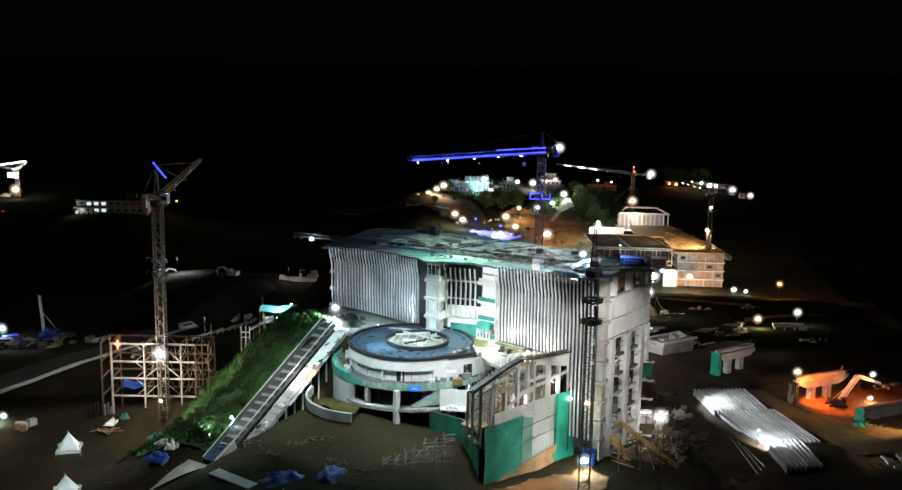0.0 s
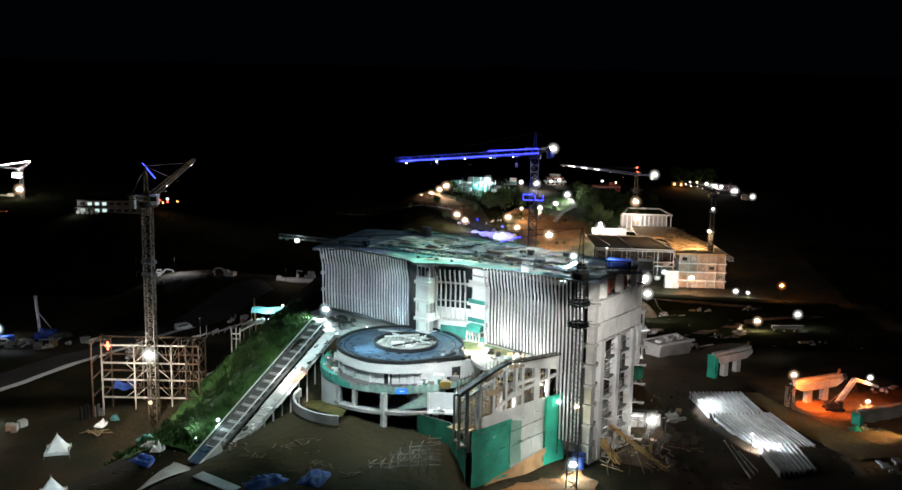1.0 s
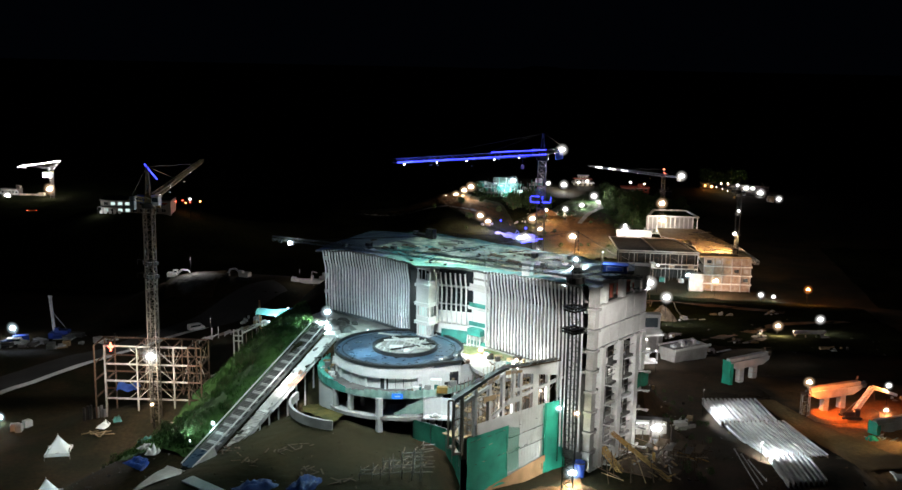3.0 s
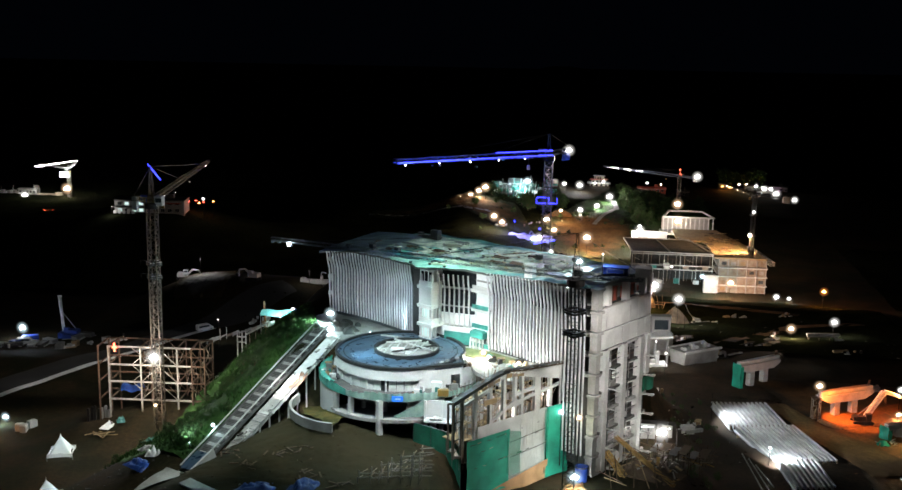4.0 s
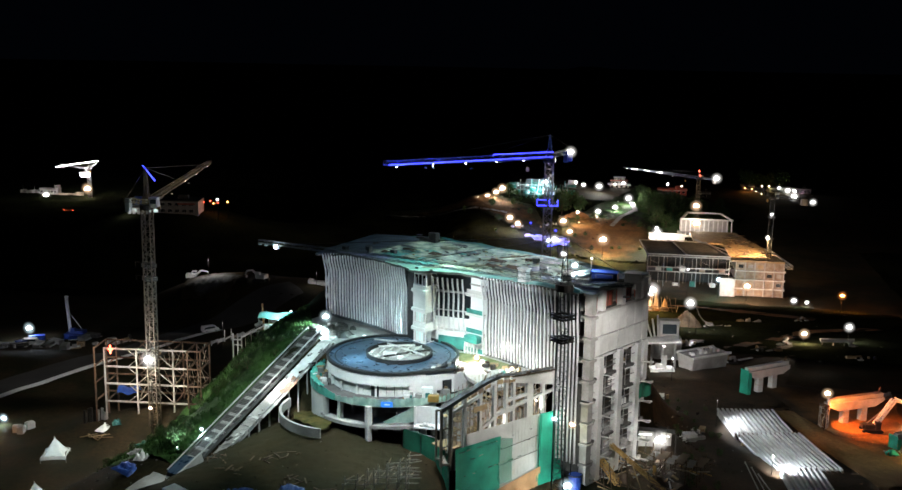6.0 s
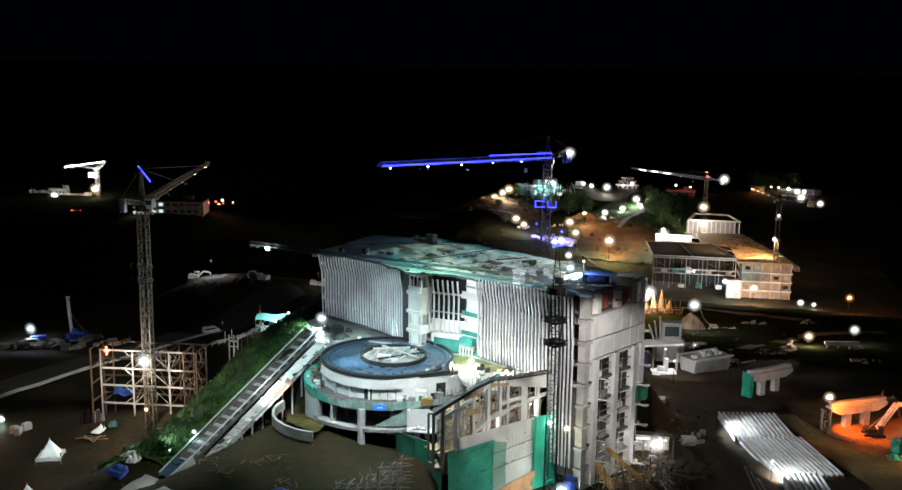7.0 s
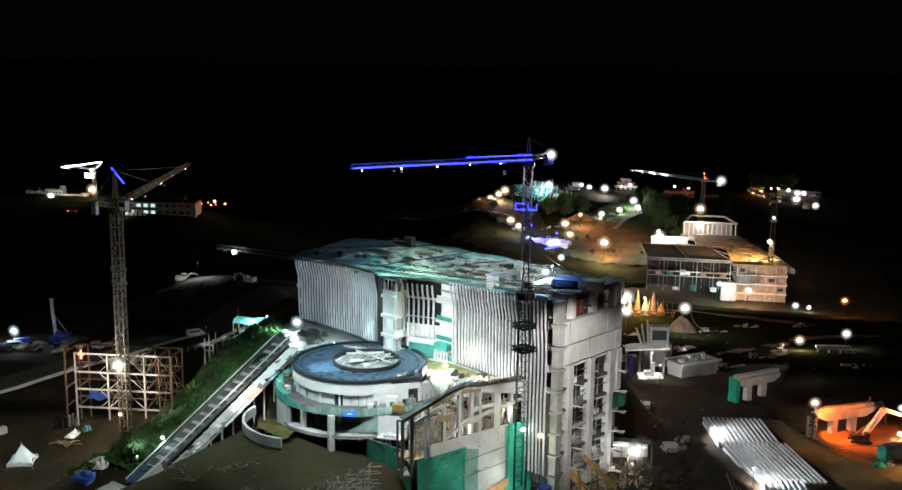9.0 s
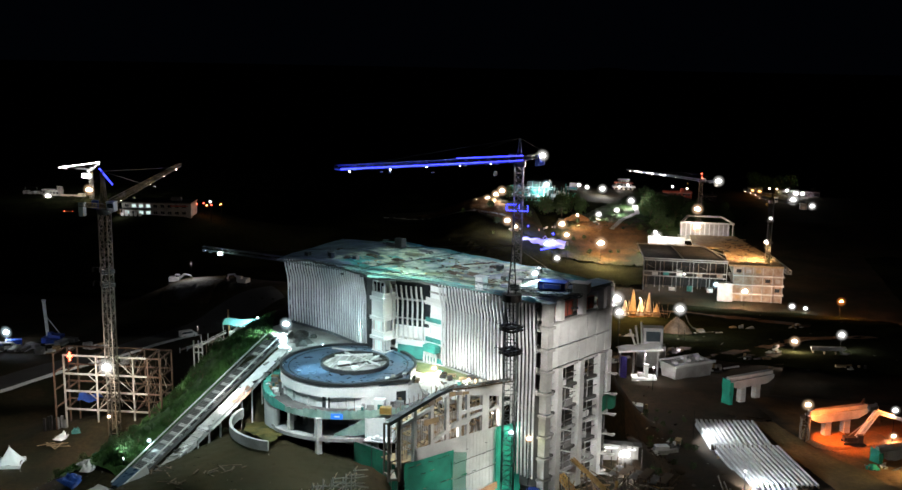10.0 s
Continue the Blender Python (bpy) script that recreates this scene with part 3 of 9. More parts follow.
# teal membrane turned up along the roof's edges
def membrane(name, u0, u1, b0, b1, lift, paint, label):
    a0, a1 = (u0 + 2) / 72, (u1 + 2) / 72
    part(name, Mesh().sheet(60, 4, lambda a, b: Vector(roof_place(a0 + (a1 - a0) * a, b0 + (b1 - b0) * b + 0.03 * noise.noise(Vector((a * 18, b * 2, u0))))) + Vector((0, 0, lift + 0.12 * math.sin(a * 30) * b))), paint, block, label, True)


membrane("front_membrane", -2, 20, -0.03, 0.12, 0.12, GREY_BLUE, "blue-grey waterproof membrane")
membrane("front_membrane", 20, 47, -0.03, 0.10, 0.14, FADED_MINT, "faded mint waterproof membrane")
membrane("lap_membrane", 14, 30, 0.1, 0.3, 0.1, TEAL, "dark teal waterproof membrane")
membrane("front_membrane", 47, 70, -0.03, 0.09, 0.12, TEAL, "teal waterproof membrane")
membrane("back_membrane", 6, 70, 0.95, 1.01, 0.2, DARK_TEAL, "teal waterproof membrane")
part("fascia", Mesh().sheet(90, 1, lambda a, b: (roof_place(a, -0.03)[0], roof_place(a, -0.03)[1], roof_place(a, -0.03)[2] + 0.1 - 0.45 * b)), DARK_SHADED_CONC, block, "dark edge of the roof")
part("left_hip", Mesh().sheet(18, 30, lambda a, b: (-2.2 + 13 * a, 0.6 + (18 + 5 * a) * b, roof_z(-2.2 + 13 * a) * (1 - b) + 42.4 * b + 0.35 + 0.2 * noise.noise(Vector((a * 7, b * 9, 2))))), HIP_SHEET, block, "dark blue-grey sheeted hip of the roof", True)
part("roof_hoist", Mesh().box(13, 15.2, 20.5, 22, 42.6, 44.8).box(10, 13, 20.8, 21.6, 42.6, 43.4), DARK_STEEL, block, "dark boxed machine at the roof's back edge")
rnd = random.Random(4)
for k in range(50):
    a, b = rnd.uniform(0.08, 0.9), rnd.uniform(0.1, 0.92)
    u, v, z = roof_place(a, b)
    w, d = rnd.uniform(0.8, 4.2), rnd.uniform(0.6, 2.0)
    kind = k % 5
    if kind < 2:
        part("roof_tarpaulin", Mesh().sheet(8, 6, lambda p, q: (u + w * 1.3 * (p - 0.5) * (1 - 0.5 * abs(q - 0.5)), v + d * 1.3 * (q - 0.5) * (1 - 0.4 * abs(p - 0.5)), z + 0.28 + 0.25 * noise.noise(Vector((u + p * 3, v + q * 3, k))))), DARK_TARP if k % 3 else TEAL, block, "", True)
    elif kind == 2:
        part("screed_panel", Mesh().sheet(6, 5, lambda p, q: (u + w * (2 * p - 1) * (1 - 0.3 * abs(q - 0.5)), v + d * (2 * q - 1) * (1 - 0.25 * abs(p - 0.5)), z + 0.14 + 0.08 * noise.noise(Vector((u + p * 4, v + q * 4, k))))), CONCRETE if k % 2 else SCREED, block, "", True)
    elif kind == 3:
        m = Mesh()
        for j in range(5):
            m.beam((u - w / 2 + rnd.uniform(-.3, .3), v + j * 0.3, z + 0.3 + 0.05 * j), (u + w / 2 + rnd.uniform(-.3, .3), v + j * 0.3 + rnd.uniform(-.5, .5), z + 0.3), 0.16)
        part("roof_lumber", m, BARK, block, "loose pile of formwork lumber")
    else:
        part("roof_crate", Mesh().box(u - 0.6, u + 0.6, v - 0.5, v + 0.5, z, z + rnd.uniform(0.5, 1.2)).box(u - 0.7, u + 0.7, v - 0.6, v + 0.6, z + 1.2, z + 1.26), rnd.choice((BARK, DARK_SHADED_CONC, DARK_TARP)), block)
for u, v, w, d, tilt, paint, label in ((28.2, 16.6, 2.9, 1.5, 0.75, DARK_TARP, "dark sheet spread on the roof"), (34.0, 16.2, 1.9, 1.1, 0.7, CONCRETE, "pale grey panels stacked on the roof"),
                                       (47.2, 20.6, 3.6, 1.5, 0.6, DARK_TARP, "dark sheet spread on the roof"), (50.0, 13.0, 3.2, 2.2, 1.1, NAVY_SHEET, "navy sheet spread on the roof"),
                                       (38.6, 7.3, 2.5, 1.3, 0.9, OLIVE_SHEET, "olive sheet spread on the roof"), (25.3, 8.4, 2.1, 1.0, 0.8, OLIVE_SHEET, "olive sheet spread on the roof"),
                                       (33.0, -0.6, 2.0, 0.7, 0.75, OLIVE_SHEET, "olive sheet near the roof's edge"), (18.3, 9.0, 2.4, 1.2, 0.4, DARK_TEAL, "dark teal sheet spread on the roof"),
                                       (44.2, 7.9, 2.0, 0.8, 0.7, OLIVE_SHEET, "olive sheet spread on the roof"), (55.0, 16.5, 3.0, 2.4, 0.5, DARK_TARP, "dark sheet spread on the roof"),
                                       (22.0, 17.5, 2.4, 1.6, 0.5, OLIVE_SHEET, "olive sheet spread on the roof"), (58.0, 7.0, 2.6, 1.8, 0.3, NAVY_SHEET, "navy sheet spread on the roof")):
    c, q = math.cos(tilt), math.sin(tilt)
    b = (v - edge_v(u)) / (27 - edge_v(u))
    z = roof_place((u + 2) / 72, b)[2] + 0.34

    def spread(i, j):
        t = i * 6.2832
        r = j * (1 + 0.25 * noise.noise(Vector((math.cos(t) * 1.7, math.sin(t) * 1.7, u))))
        x, y = w * r * math.cos(t), d * r * math.sin(t)
        return u + x * c - y * q, v + x * q + y * c, z + 0.16 * noise.noise(Vector((x, y, v))) - 0.3 * max(0, j - 0.8)
    part("roof_sheet", Mesh().sheet(26, 6, spread), paint, block, label, True)
for j in range(9):
    part("roof_plank", Mesh().beam((37.4 + 0.28 * j, 16.6 + 0.45 * j, 43.1), (38.9 + 0.26 * j, 17.4 + 0.45 * j, 43.25 + 0.05 * (j % 3)), 0.22, 0.16), BARK, block, "dark formwork plank on the roof")
rnd = random.Random(44)
for k in range(110):
    u, v, z = roof_place(rnd.uniform(0.3, 0.82), rnd.uniform(0.12, 0.85))
    part("roof_rubble", Mesh().beam((u, v, z + 0.2), (u + rnd.uniform(-1.0, 1.0), v + rnd.uniform(-0.6, 0.6), z + rnd.uniform(0.2, 0.4)), rnd.uniform(0.15, 0.5), rnd.uniform(0.08, 0.25)), rnd.choice((BARK, DARK_SHADED_CONC, SCREED, SCREED, PLY, CONCRETE)), block)
part("roof_cover", Mesh().sheet(16, 8, lambda a, b: (60.8 + 6 * a, 4.5 + 13 * b, 44.1 + 1.0 * math.sin(math.pi * b) * (0.4 + 0.6 * math.sin(math.pi * a)) + 0.15 * math.sin(a * 22))), WHITE_CLOTH, block, "white sheet bulging over roof materials", True)
part("roof_cover", Mesh().sheet(16, 8, lambda a, b: (60 + 9.5 * a, -1 + 2.8 * b, 43.7 + 0.6 * math.sin(math.pi * b) + 0.12 * math.sin(a * 17))), TEAL, block, "teal sheet lapped over the roof edge", True)
part("plant_box", Mesh().box(55.5, 57.3, -0.4, 1, 43.2, 46.2).box(55.3, 57.5, -0.6, 1.2, 46.2, 46.35), PALE, block, "pale hoist landing box")
part("roof_parapet", Mesh().box(67, 70.9, 4, 22, 43.9, 44.3), CONCRETE, block)
for v0, v1, h in ((5.5, 10.6, 42.4), (12.2, 17.2, 42.0), (18.7, 20.2, 41.0)):
    part("red_formwork", Mesh().box(69.6, 69.9, v0, v1, 39.8, h).box(69.4, 70.1, v0, v1, h, h + 0.12), RED, block, "red formwork panel under the top slab")
    for j in range(4):
        part("formwork_rib", Mesh().box(69.9, 70.05, v0 + 0.4 + j * (v1 - v0 - 0.8) / 3, v0 + 0.55 + j * (v1 - v0 - 0.8) / 3, 39.8, h), RUST_AND_DIM_STEEL, block)
part("panel_lip", Mesh().box(71.3, 72.1, 2.4, 21.6, 39.72, 39.98), CONCRETE, block, "grey lip along the top of the wall slabs")
# black panel added to darken the recess under the top slab
part("top_back_wall", Mesh().box(64.0, 64.3, 3, 21, 40.5, 43.4), BLACK_RIM_AND_SHADE, block)

# walls behind the fins, storey by storey; dark tones stand for slot shade
for z in LEVELS:
    part("wall_panel", Mesh().sheet(30, 1, lambda a, b: (0.6 + 27.6 * a, front_v(0.6 + 27.6 * a) + 0.62, min(z - 0.5 + 4.0 * b, roof_z(0.6 + 27.6 * a) - 0.3))), DARK_GLASS if z > 38 else SHADED_CURTAIN_WALL, block)
    part("wall_panel", Mesh().sheet(24, 1, lambda a, b: (46 + 23.4 * a, front_v(46 + 23.4 * a) + 0.8, z - 0.5 + 4.0 * b)), DARK_GLASS if z > 38 else DARK_SHADED_CONC, block)
    part("wall_panel", Mesh().box(41.2, 45.8, 2.9, 3.1, z, z + 3.5), WHITE_WALL if z < 38 else DARK_GLASS, block)
    part("wall_panel", Mesh().beam((34.2, 0.1, z + 1.75), (41.2, 2.7, z + 1.75), 0.2, 3.5), WHITE_WALL if z < 33 else DARK_GLASS, block)
    if z == 30.5:
        part("spandrel", Mesh().beam((34.3, -0.5, z + 2.2), (41.1, 2.0, z + 2.2), 0.3, 0.5), WHITE_WALL, block, "white slab band across the dark bay")
        part("dark_glazing", Mesh().beam((34.3, -0.1, z + 3.1), (41.1, 2.5, z + 3.1), 0.1, 1.3), DARK_GLASS, block)
    part("wall_panel", Mesh().box(31.2, 34.4, 1.6, 1.9, z, z + 3.5), WHITE_WALL, block)
    part("end_wall", Mesh().sheet(1, 1, lambda a, b: (-1.4, 3 + 12 * a, z + (3.5 if z < 38 else 2.0) * b)), DARK_SHADED_CONC, block)
    part("balcony_slab", Mesh().box(30.4, 34.4, -3.5, 1.6, z - 0.5, z + 0.16), WHITE_WALL, block)
    part("balcony_slab", Mesh().box(41, 46, 1.3, 4.6, z - 0.45, z + 0.1), PALE, block)
    part("balcony_net", Mesh().box(41.2, 45.8, 1.4, 1.5, z + 0.1, z + 1.0), TEAL if z < 36 else PALE, block, "teal safety net on the balcony edge")
    part("end_corbel", Mesh().box(-2.4, -1.6, 2.2, 3.2, z - 0.5, z + 0.2), PALE, block)
part("dark_return", Mesh().box(28.3, 30.6, -2.3, 2.0, 26.5, 41.6), BLACK_RIM_AND_SHADE, block, "dark open edge of the fin wall")
for u, v in ((31.0, -2.7), (33.6, -2.6)):
    part("corner_column", Mesh().box(u - 0.3, u + 0.3, v - 0.3, v + 0.3, 22.6, 41.0), PALE, block)
for k, z in enumerate(LEVELS):
    h = (1.1, 1.2, 3.4, 1.0)[k]
    part("infill_panel", Mesh().box(30.75, 34.1, -3.3, -3.12, z + 0.16, z + h), WHITE_WALL, block)
    part("side_panel", Mesh().box(30.62, 30.78, -3.1, 1.4, z + 0.16, z + (3.4 if k in (1, 2) else 1.1)), WHITE_WALL, block)
    part("rear_panel", Mesh().box(34.0, 34.2, -3.1, 0.2, z + 0.16, z + h), WHITE_WALL, block)
    if k != 2:
        win = part("corner_window", Mesh().box(30.8, 34.1, -3.02, -2.92, z + 3.2, z + 3.45), WHITE_WALL, block)
        part("window_sill", Mesh().box(30.8, 34.1, -3.02, -2.92, z + h, z + h + 0.15), WHITE_WALL, win)
        for i in range(4):
            part("window_post", Mesh().box(30.8 + i * 1.06, 30.94 + i * 1.06, -3.05, -2.9, z + h, z + 3.4), WHITE_WALL, win)
        part("window_pane", Mesh().box(30.9, 34.0, -2.86, -2.83, z + h + 0.1, z + 3.2), DARK_GLASS if k == 3 else G_WINDOW, win)
    part("inner_wall", Mesh().box(31.2, 33.8, -1.2, -1.0, z + 0.16, z + 3.4), WHITE_WALL, block)
for z in LEVELS:
    part("stair_panel", Mesh().box(41.3, 45.4, 2.6, 2.8, z + 0.1, z + (1.4 if z < 38 else 3.3)), WHITE_WALL, block)
    for u in (36, 43.5, 52, 62, 24, 12):
        part("ceiling_tube", Mesh().box(u - 0.8, u + 0.8, 5.2, 5.4, z + 3.2, z + 3.3), G_ROOM, block, "lit ceiling tube")
part("teal_screen", Mesh().beam((35.5, -0.6, 27.9), (41, 1.2, 27.9), 0.12, 2.6), TEAL, block, "teal hoarding below the dark fins")
part("teal_hopper", Mesh().box(42, 45.4, -0.2, 1.3, 29.0, 30.3).box(42.4, 45, 0, 1.1, 30.3, 30.5), TEAL, block, "teal loading platform")


def fin_mesh(z0, z1, flare, name):
    """A slim upright blade that leans out towards its top."""
    n = 7
    m = Mesh()
    base = 0
    pts = []
    for i in range(n + 1):
        k = i / n
        z = z0 + (z1 - z0) * k
        out = -0.25 * math.sin(k * math.pi * 1.2) - flare * smooth(0.62, 1, k)
        pts.append((out, z))
    for o, z in pts:
        m.v += [(-0.1, o - 0.17, z), (0.1, o - 0.17, z), (0.1, o + 0.17, z), (-0.1, o + 0.17, z)]
    for i in range(n):
        p, q = 4 * i, 4 * i + 4
        m.f += [(p + j, p + (j + 1) % 4, q + (j + 1) % 4, q + j) for j in range(4)]
    m.f += [(3, 2, 1, 0), tuple(4 * n + j for j in range(4))]
    return m.data(name, ALU)


FIN, LONG_FIN, SHORT_FIN, MID_FIN = fin_mesh(0, 15, 1.3, "fin"), fin_mesh(-15.5, 15.5, 1.1, "fin"), fin_mesh(0, 11, 0.9, "fin"), fin_mesh(0, 4, 0, "fin")
for i in range(32):
    u = 0.4 + i * 0.88
    piece("fin", FIN, block, Matrix.Translation((u, front_v(u) + 0.3, 27.2)) @ Matrix.Diagonal((1, 1, (roof_z(u) - 27.15) / 15, 1)))
for i in range(7):
    u = 34.6 + i * 1.0
    piece("fin", SHORT_FIN, block, Matrix.Translation((u, -1.0 + 2.5 * (u - 34.4) / 6.6, 30.4)))
for i in range(29):
    u = 46.0 + i * 0.85
    if u < 64.2:
        piece("fin", FIN, block, Matrix.Translation((u, front_v(u) + 0.1, 27)) @ Matrix.Diagonal((1, 1, (roof_z(u) - 26.95) / 15, 1)))
    else:
        piece("fin", LONG_FIN, block, Matrix.Translation((u, front_v(u) + 0.1, 27.3)) @ Matrix.Diagonal((1, 1, (roof_z(u) - 27.2) / 15.5, 1)))
for i in range(5):
    piece("fin", MID_FIN, block, Matrix.Translation((41.6 + i * 0.8, 0.8, 25.6)))
part("fin_rail", Mesh().sheet(40, 1, lambda a, b: (0.4 + 27.4 * a, front_v(0.4 + 27.4 * a) + 0.55, 30.4 + 0.25 * b)), STEEL, block)
# added dark strip: shade of the gap beside the bare end
part("podium_wall", Mesh().box(63.8, 70.2, 1.6, 2.0, 8, 26.5), DARK_SHADED_CONC, block, "dark strip standing in for shade behind the lower fins")

# the unfinished concrete end
before = set(block.children)
TOWER_V = (1.4, 4.8, 11.5, 18.0, 20.4)
TOWER_Z = (6.5, 10.6, 14.7, 18.8, 22.9, 27.0, 31.1, 35.2, 39.3, 43.7)
for k, v in enumerate(TOWER_V):
    for z0, z1 in zip(TOWER_Z, TOWER_Z[1:]):
        w = 0.75 if k == 0 else 0.68 if z0 < 39 else 0.5
        if k == 0 or (z0 < 31 and (k < 4 or z0 > 22)) or z0 > 39:
            part("tower_column", Mesh().box(69.8 - w, 70.6, v - w, v + w, z0 + (0.35 if k == 0 else 0), z1 - (0.35 if k == 0 else 0)), PALE if k else CONCRETE, block)
        if k == 0:
            part("column_collar", Mesh().box(69.0, 70.9, v - 1.1, v + 1.1, z1 - 0.35, z1 + 0.1), CONCRETE, block)
            part("edge_beam", Mesh().box(69.5, 70.0, 2, 21.5, z0 - 0.5, z0), DARK_SHADED_CONC if z0 in (14.7, 22.9, 27.0) else CONCRETE if z0 != 31.1 else PALE, block)
            # slab in the dark tone: shade of the open floors put into colour
            part("tower_slab", Mesh().box(61, 69.6, 3, 21.5, z0 - 0.35, z0 - 0.05), DARK_SHADED_CONC, block)
rnd = random.Random(9)
for z0, z1 in ((31.5, 35.1), (35.3, 39.7)):
    v = 2.4
    for w in (1.6, 2.9, 3.2, 2.6, 3.0, 2.8, 2.3):
        if v + w < 22.2:
            part("wall_slab", Mesh().box(70.15, 70.45 + rnd.uniform(0, 0.1), v + 0.07, v + w - 0.07, z0 + 0.06, z1 - 0.06), PALE, block, "plain grey precast wall slab")
        v += w
for z in TOWER_Z[:6]:
    for j in range(3):
        v, w = rnd.uniform(3, 17), rnd.uniform(0.8, 2.6)
        part("stored_panel", Mesh().box(67 + j * 0.5, 67.4 + j * 0.5 + rnd.uniform(0, 1.5), v, v + w, z, z + rnd.uniform(0.3, 1.4)), rnd.choice((PALE, WHITE_CLOTH, PLY, CONCRETE)), block)
    for p, q, w in (((69.4, 8, z), (69.2, 8.2, z + 3.9), 0.14), ((69.4, 15, z), (69.3, 15.2, z + 3.9), 0.14), ((69.9, 6, z + 0.2), (71.4, 8.5, z - 0.6), 0.2),
                    ((69.6, 3, z + 1.1), (69.7, 11.5, z + 1.3), 0.12), ((69.6, 9.4, z + 2.2), (69.9, 17.6, z + 2.0), 0.12), ((70.3, 13.4, z - 0.3), (71.9, 15.2, z + 0.4), 0.18), ((69.9, 18, z + 0.1), (72.2, 21, z - 0.2), 0.22)):
        part("slab_prop", Mesh().beam(p, q, w), STEEL if w < 0.15 else PALE, block)
    for j in range(5):
        part("shoring_beam", Mesh().beam((69.0, 2.6, z + 0.7 + j * 0.6), (68.8, rnd.uniform(9, 20), z + 0.7 + j * 0.6 + rnd.uniform(-0.2, 0.2)), 0.12), DARK_STEEL if j % 2 else BARK, block)
    part("cantilever_plank", Mesh().box(70.4, 72.6, 19 + 0.5, 20.2, z - 0.2, z), CONCRETE, block)
for z in (10.6, 14.7, 18.8, 22.9):
    part("ceiling_tube", Mesh().box(65, 66, 17, 17.2, z + 3.2, z + 3.3), G_ROOM, block, "lit ceiling tube")
# core darkened by colour for the shade between the columns
part("core_wall", Mesh().box(60.6, 61, 3, 21, 6.5, 41).box(61, 69, 21.6, 22, 6.5, 27), DARK_SHADED_CONC, block)
part("green_net", Mesh().sheet(10, 6, lambda a, b: (70.9 + 0.3 * math.sin(a * 9), 18 + 4.5 * a, 19.5 + 3.0 * b + 0.3 * math.sin(a * 7))), DARK_NET, block, "loose green net on the tower edge", True)
for ob in block.children:
    if ob not in before:
        ob.location.x += 1.3  # the bare end stands past the last fin
part("end_roof", Mesh().box(66, 71, 3, 22.3, 43.5, 43.8), CONCRETE, block)

# ---- round pavilion ----
CX, CY = -20.0, 211.0
drum = thing("round_pavilion", "white round pavilion with a blue-grey roof deck and a raised ring", "building", pose(CX, CY, 13))
D = lambda z: z - 13
part("roof_deck", Mesh().arc(0, 0, 0.05, 12.5, D(27.0), D(27.45), n=72), DECK, drum, "blue-grey wet-looking roof deck")
part("rim", Mesh().arc(0, 0, 12.6, 13.1, D(27.3), D(27.9), n=96), BLACK_RIM_AND_SHADE, drum, "black bitumen upstand", )
part("drum_wall", Mesh().arc(0, 0, 12.45, 12.95, D(25.2), D(27.32), n=96), WHITE_WALL, drum, "smooth white parapet band")
for i in range(26):
    a = 185 + i * 7
    dark = i in (11, 20)
    part("wall_panel", Mesh().arc(0, 0, 12.0, 12.35, D(22.85), D(25.2), a + 0.25, a + 6.75, 4), DARK_GLASS if dark else WHITE_WALL, drum)
for i in range(10):
    part("pilaster", Mesh().box(-0.15, 0.15, -12.75, -12.3, D(22.85), D(25.6)), WHITE_WALL, drum).matrix_local = pose(0, 0, 0, 0, 0, -75 + i * 18)
part("deck_ring", Mesh().arc(0, 0, 11.3, 11.5, D(27.45), D(27.52), n=96), BLACK_RIM_AND_SHADE, drum, "thin black seam round the deck")
part("ring", Mesh().arc(1.2, 0.3, 6.2, 6.6, D(27.45), D(28.2), n=72), BLACK_RIM_AND_SHADE, drum, "black raised ring on the deck")
part("skylight_floor", Mesh().arc(1.2, 0.3, 0.05, 6.1, D(27.45), D(27.55), n=48), CONCRETE, drum, "grey floor inside the ring")
rnd = random.Random(2)
for i in range(15):
    x = -4.4 + i * 0.8
    half = math.sqrt(max(0.3, 5.9 ** 2 - (x - 1.2) ** 2))
    y0, y1 = 0.3 - half * (0.9 if i < 6 else 0.25), 0.3 + half * (0.9 if i % 3 else 0.5)
    part("skylight_joist", Mesh().beam((x, y0, D(27.75)), (x + 0.5, y1, D(27.8)), 0.12, 0.3), (PALE, CONCRETE, PALE, STEEL)[i % 4], drum)
for p, q, w, paint in (((-2.2, 5.4, 28.1), (6.6, -1.6, 28.2), 0.35, PALE), ((-1.2, -3.2, 28.0), (7.0, 2.6, 28.1), 0.3, DARK_STEEL), ((-3.6, 3.2, 28.0), (3.4, 5.6, 28.0), 0.3, PALE), ((-4.6, -1.6, 27.9), (6.8, -0.6, 27.9), 0.25, CONCRETE), ((2.2, -5.4, 27.9), (4.8, 5.0, 28.0), 0.25, PALE), ((-0.6, 6.6, 28.1), (-5.6, 8.2, 28.0), 0.3, PALE)):
    part("skylight_beam", Mesh().beam((p[0], p[1], D(p[2])), (q[0], q[1], D(q[2])), w, 0.3), paint, drum)
part("skylight_panel", Mesh().box(-1.6, 1.0, -1.9, -1.0, D(27.55), D(28.4)).box(1.4, 2.6, -3.0, -2.2, D(27.55), D(28.1)), WHITE_WALL, drum)
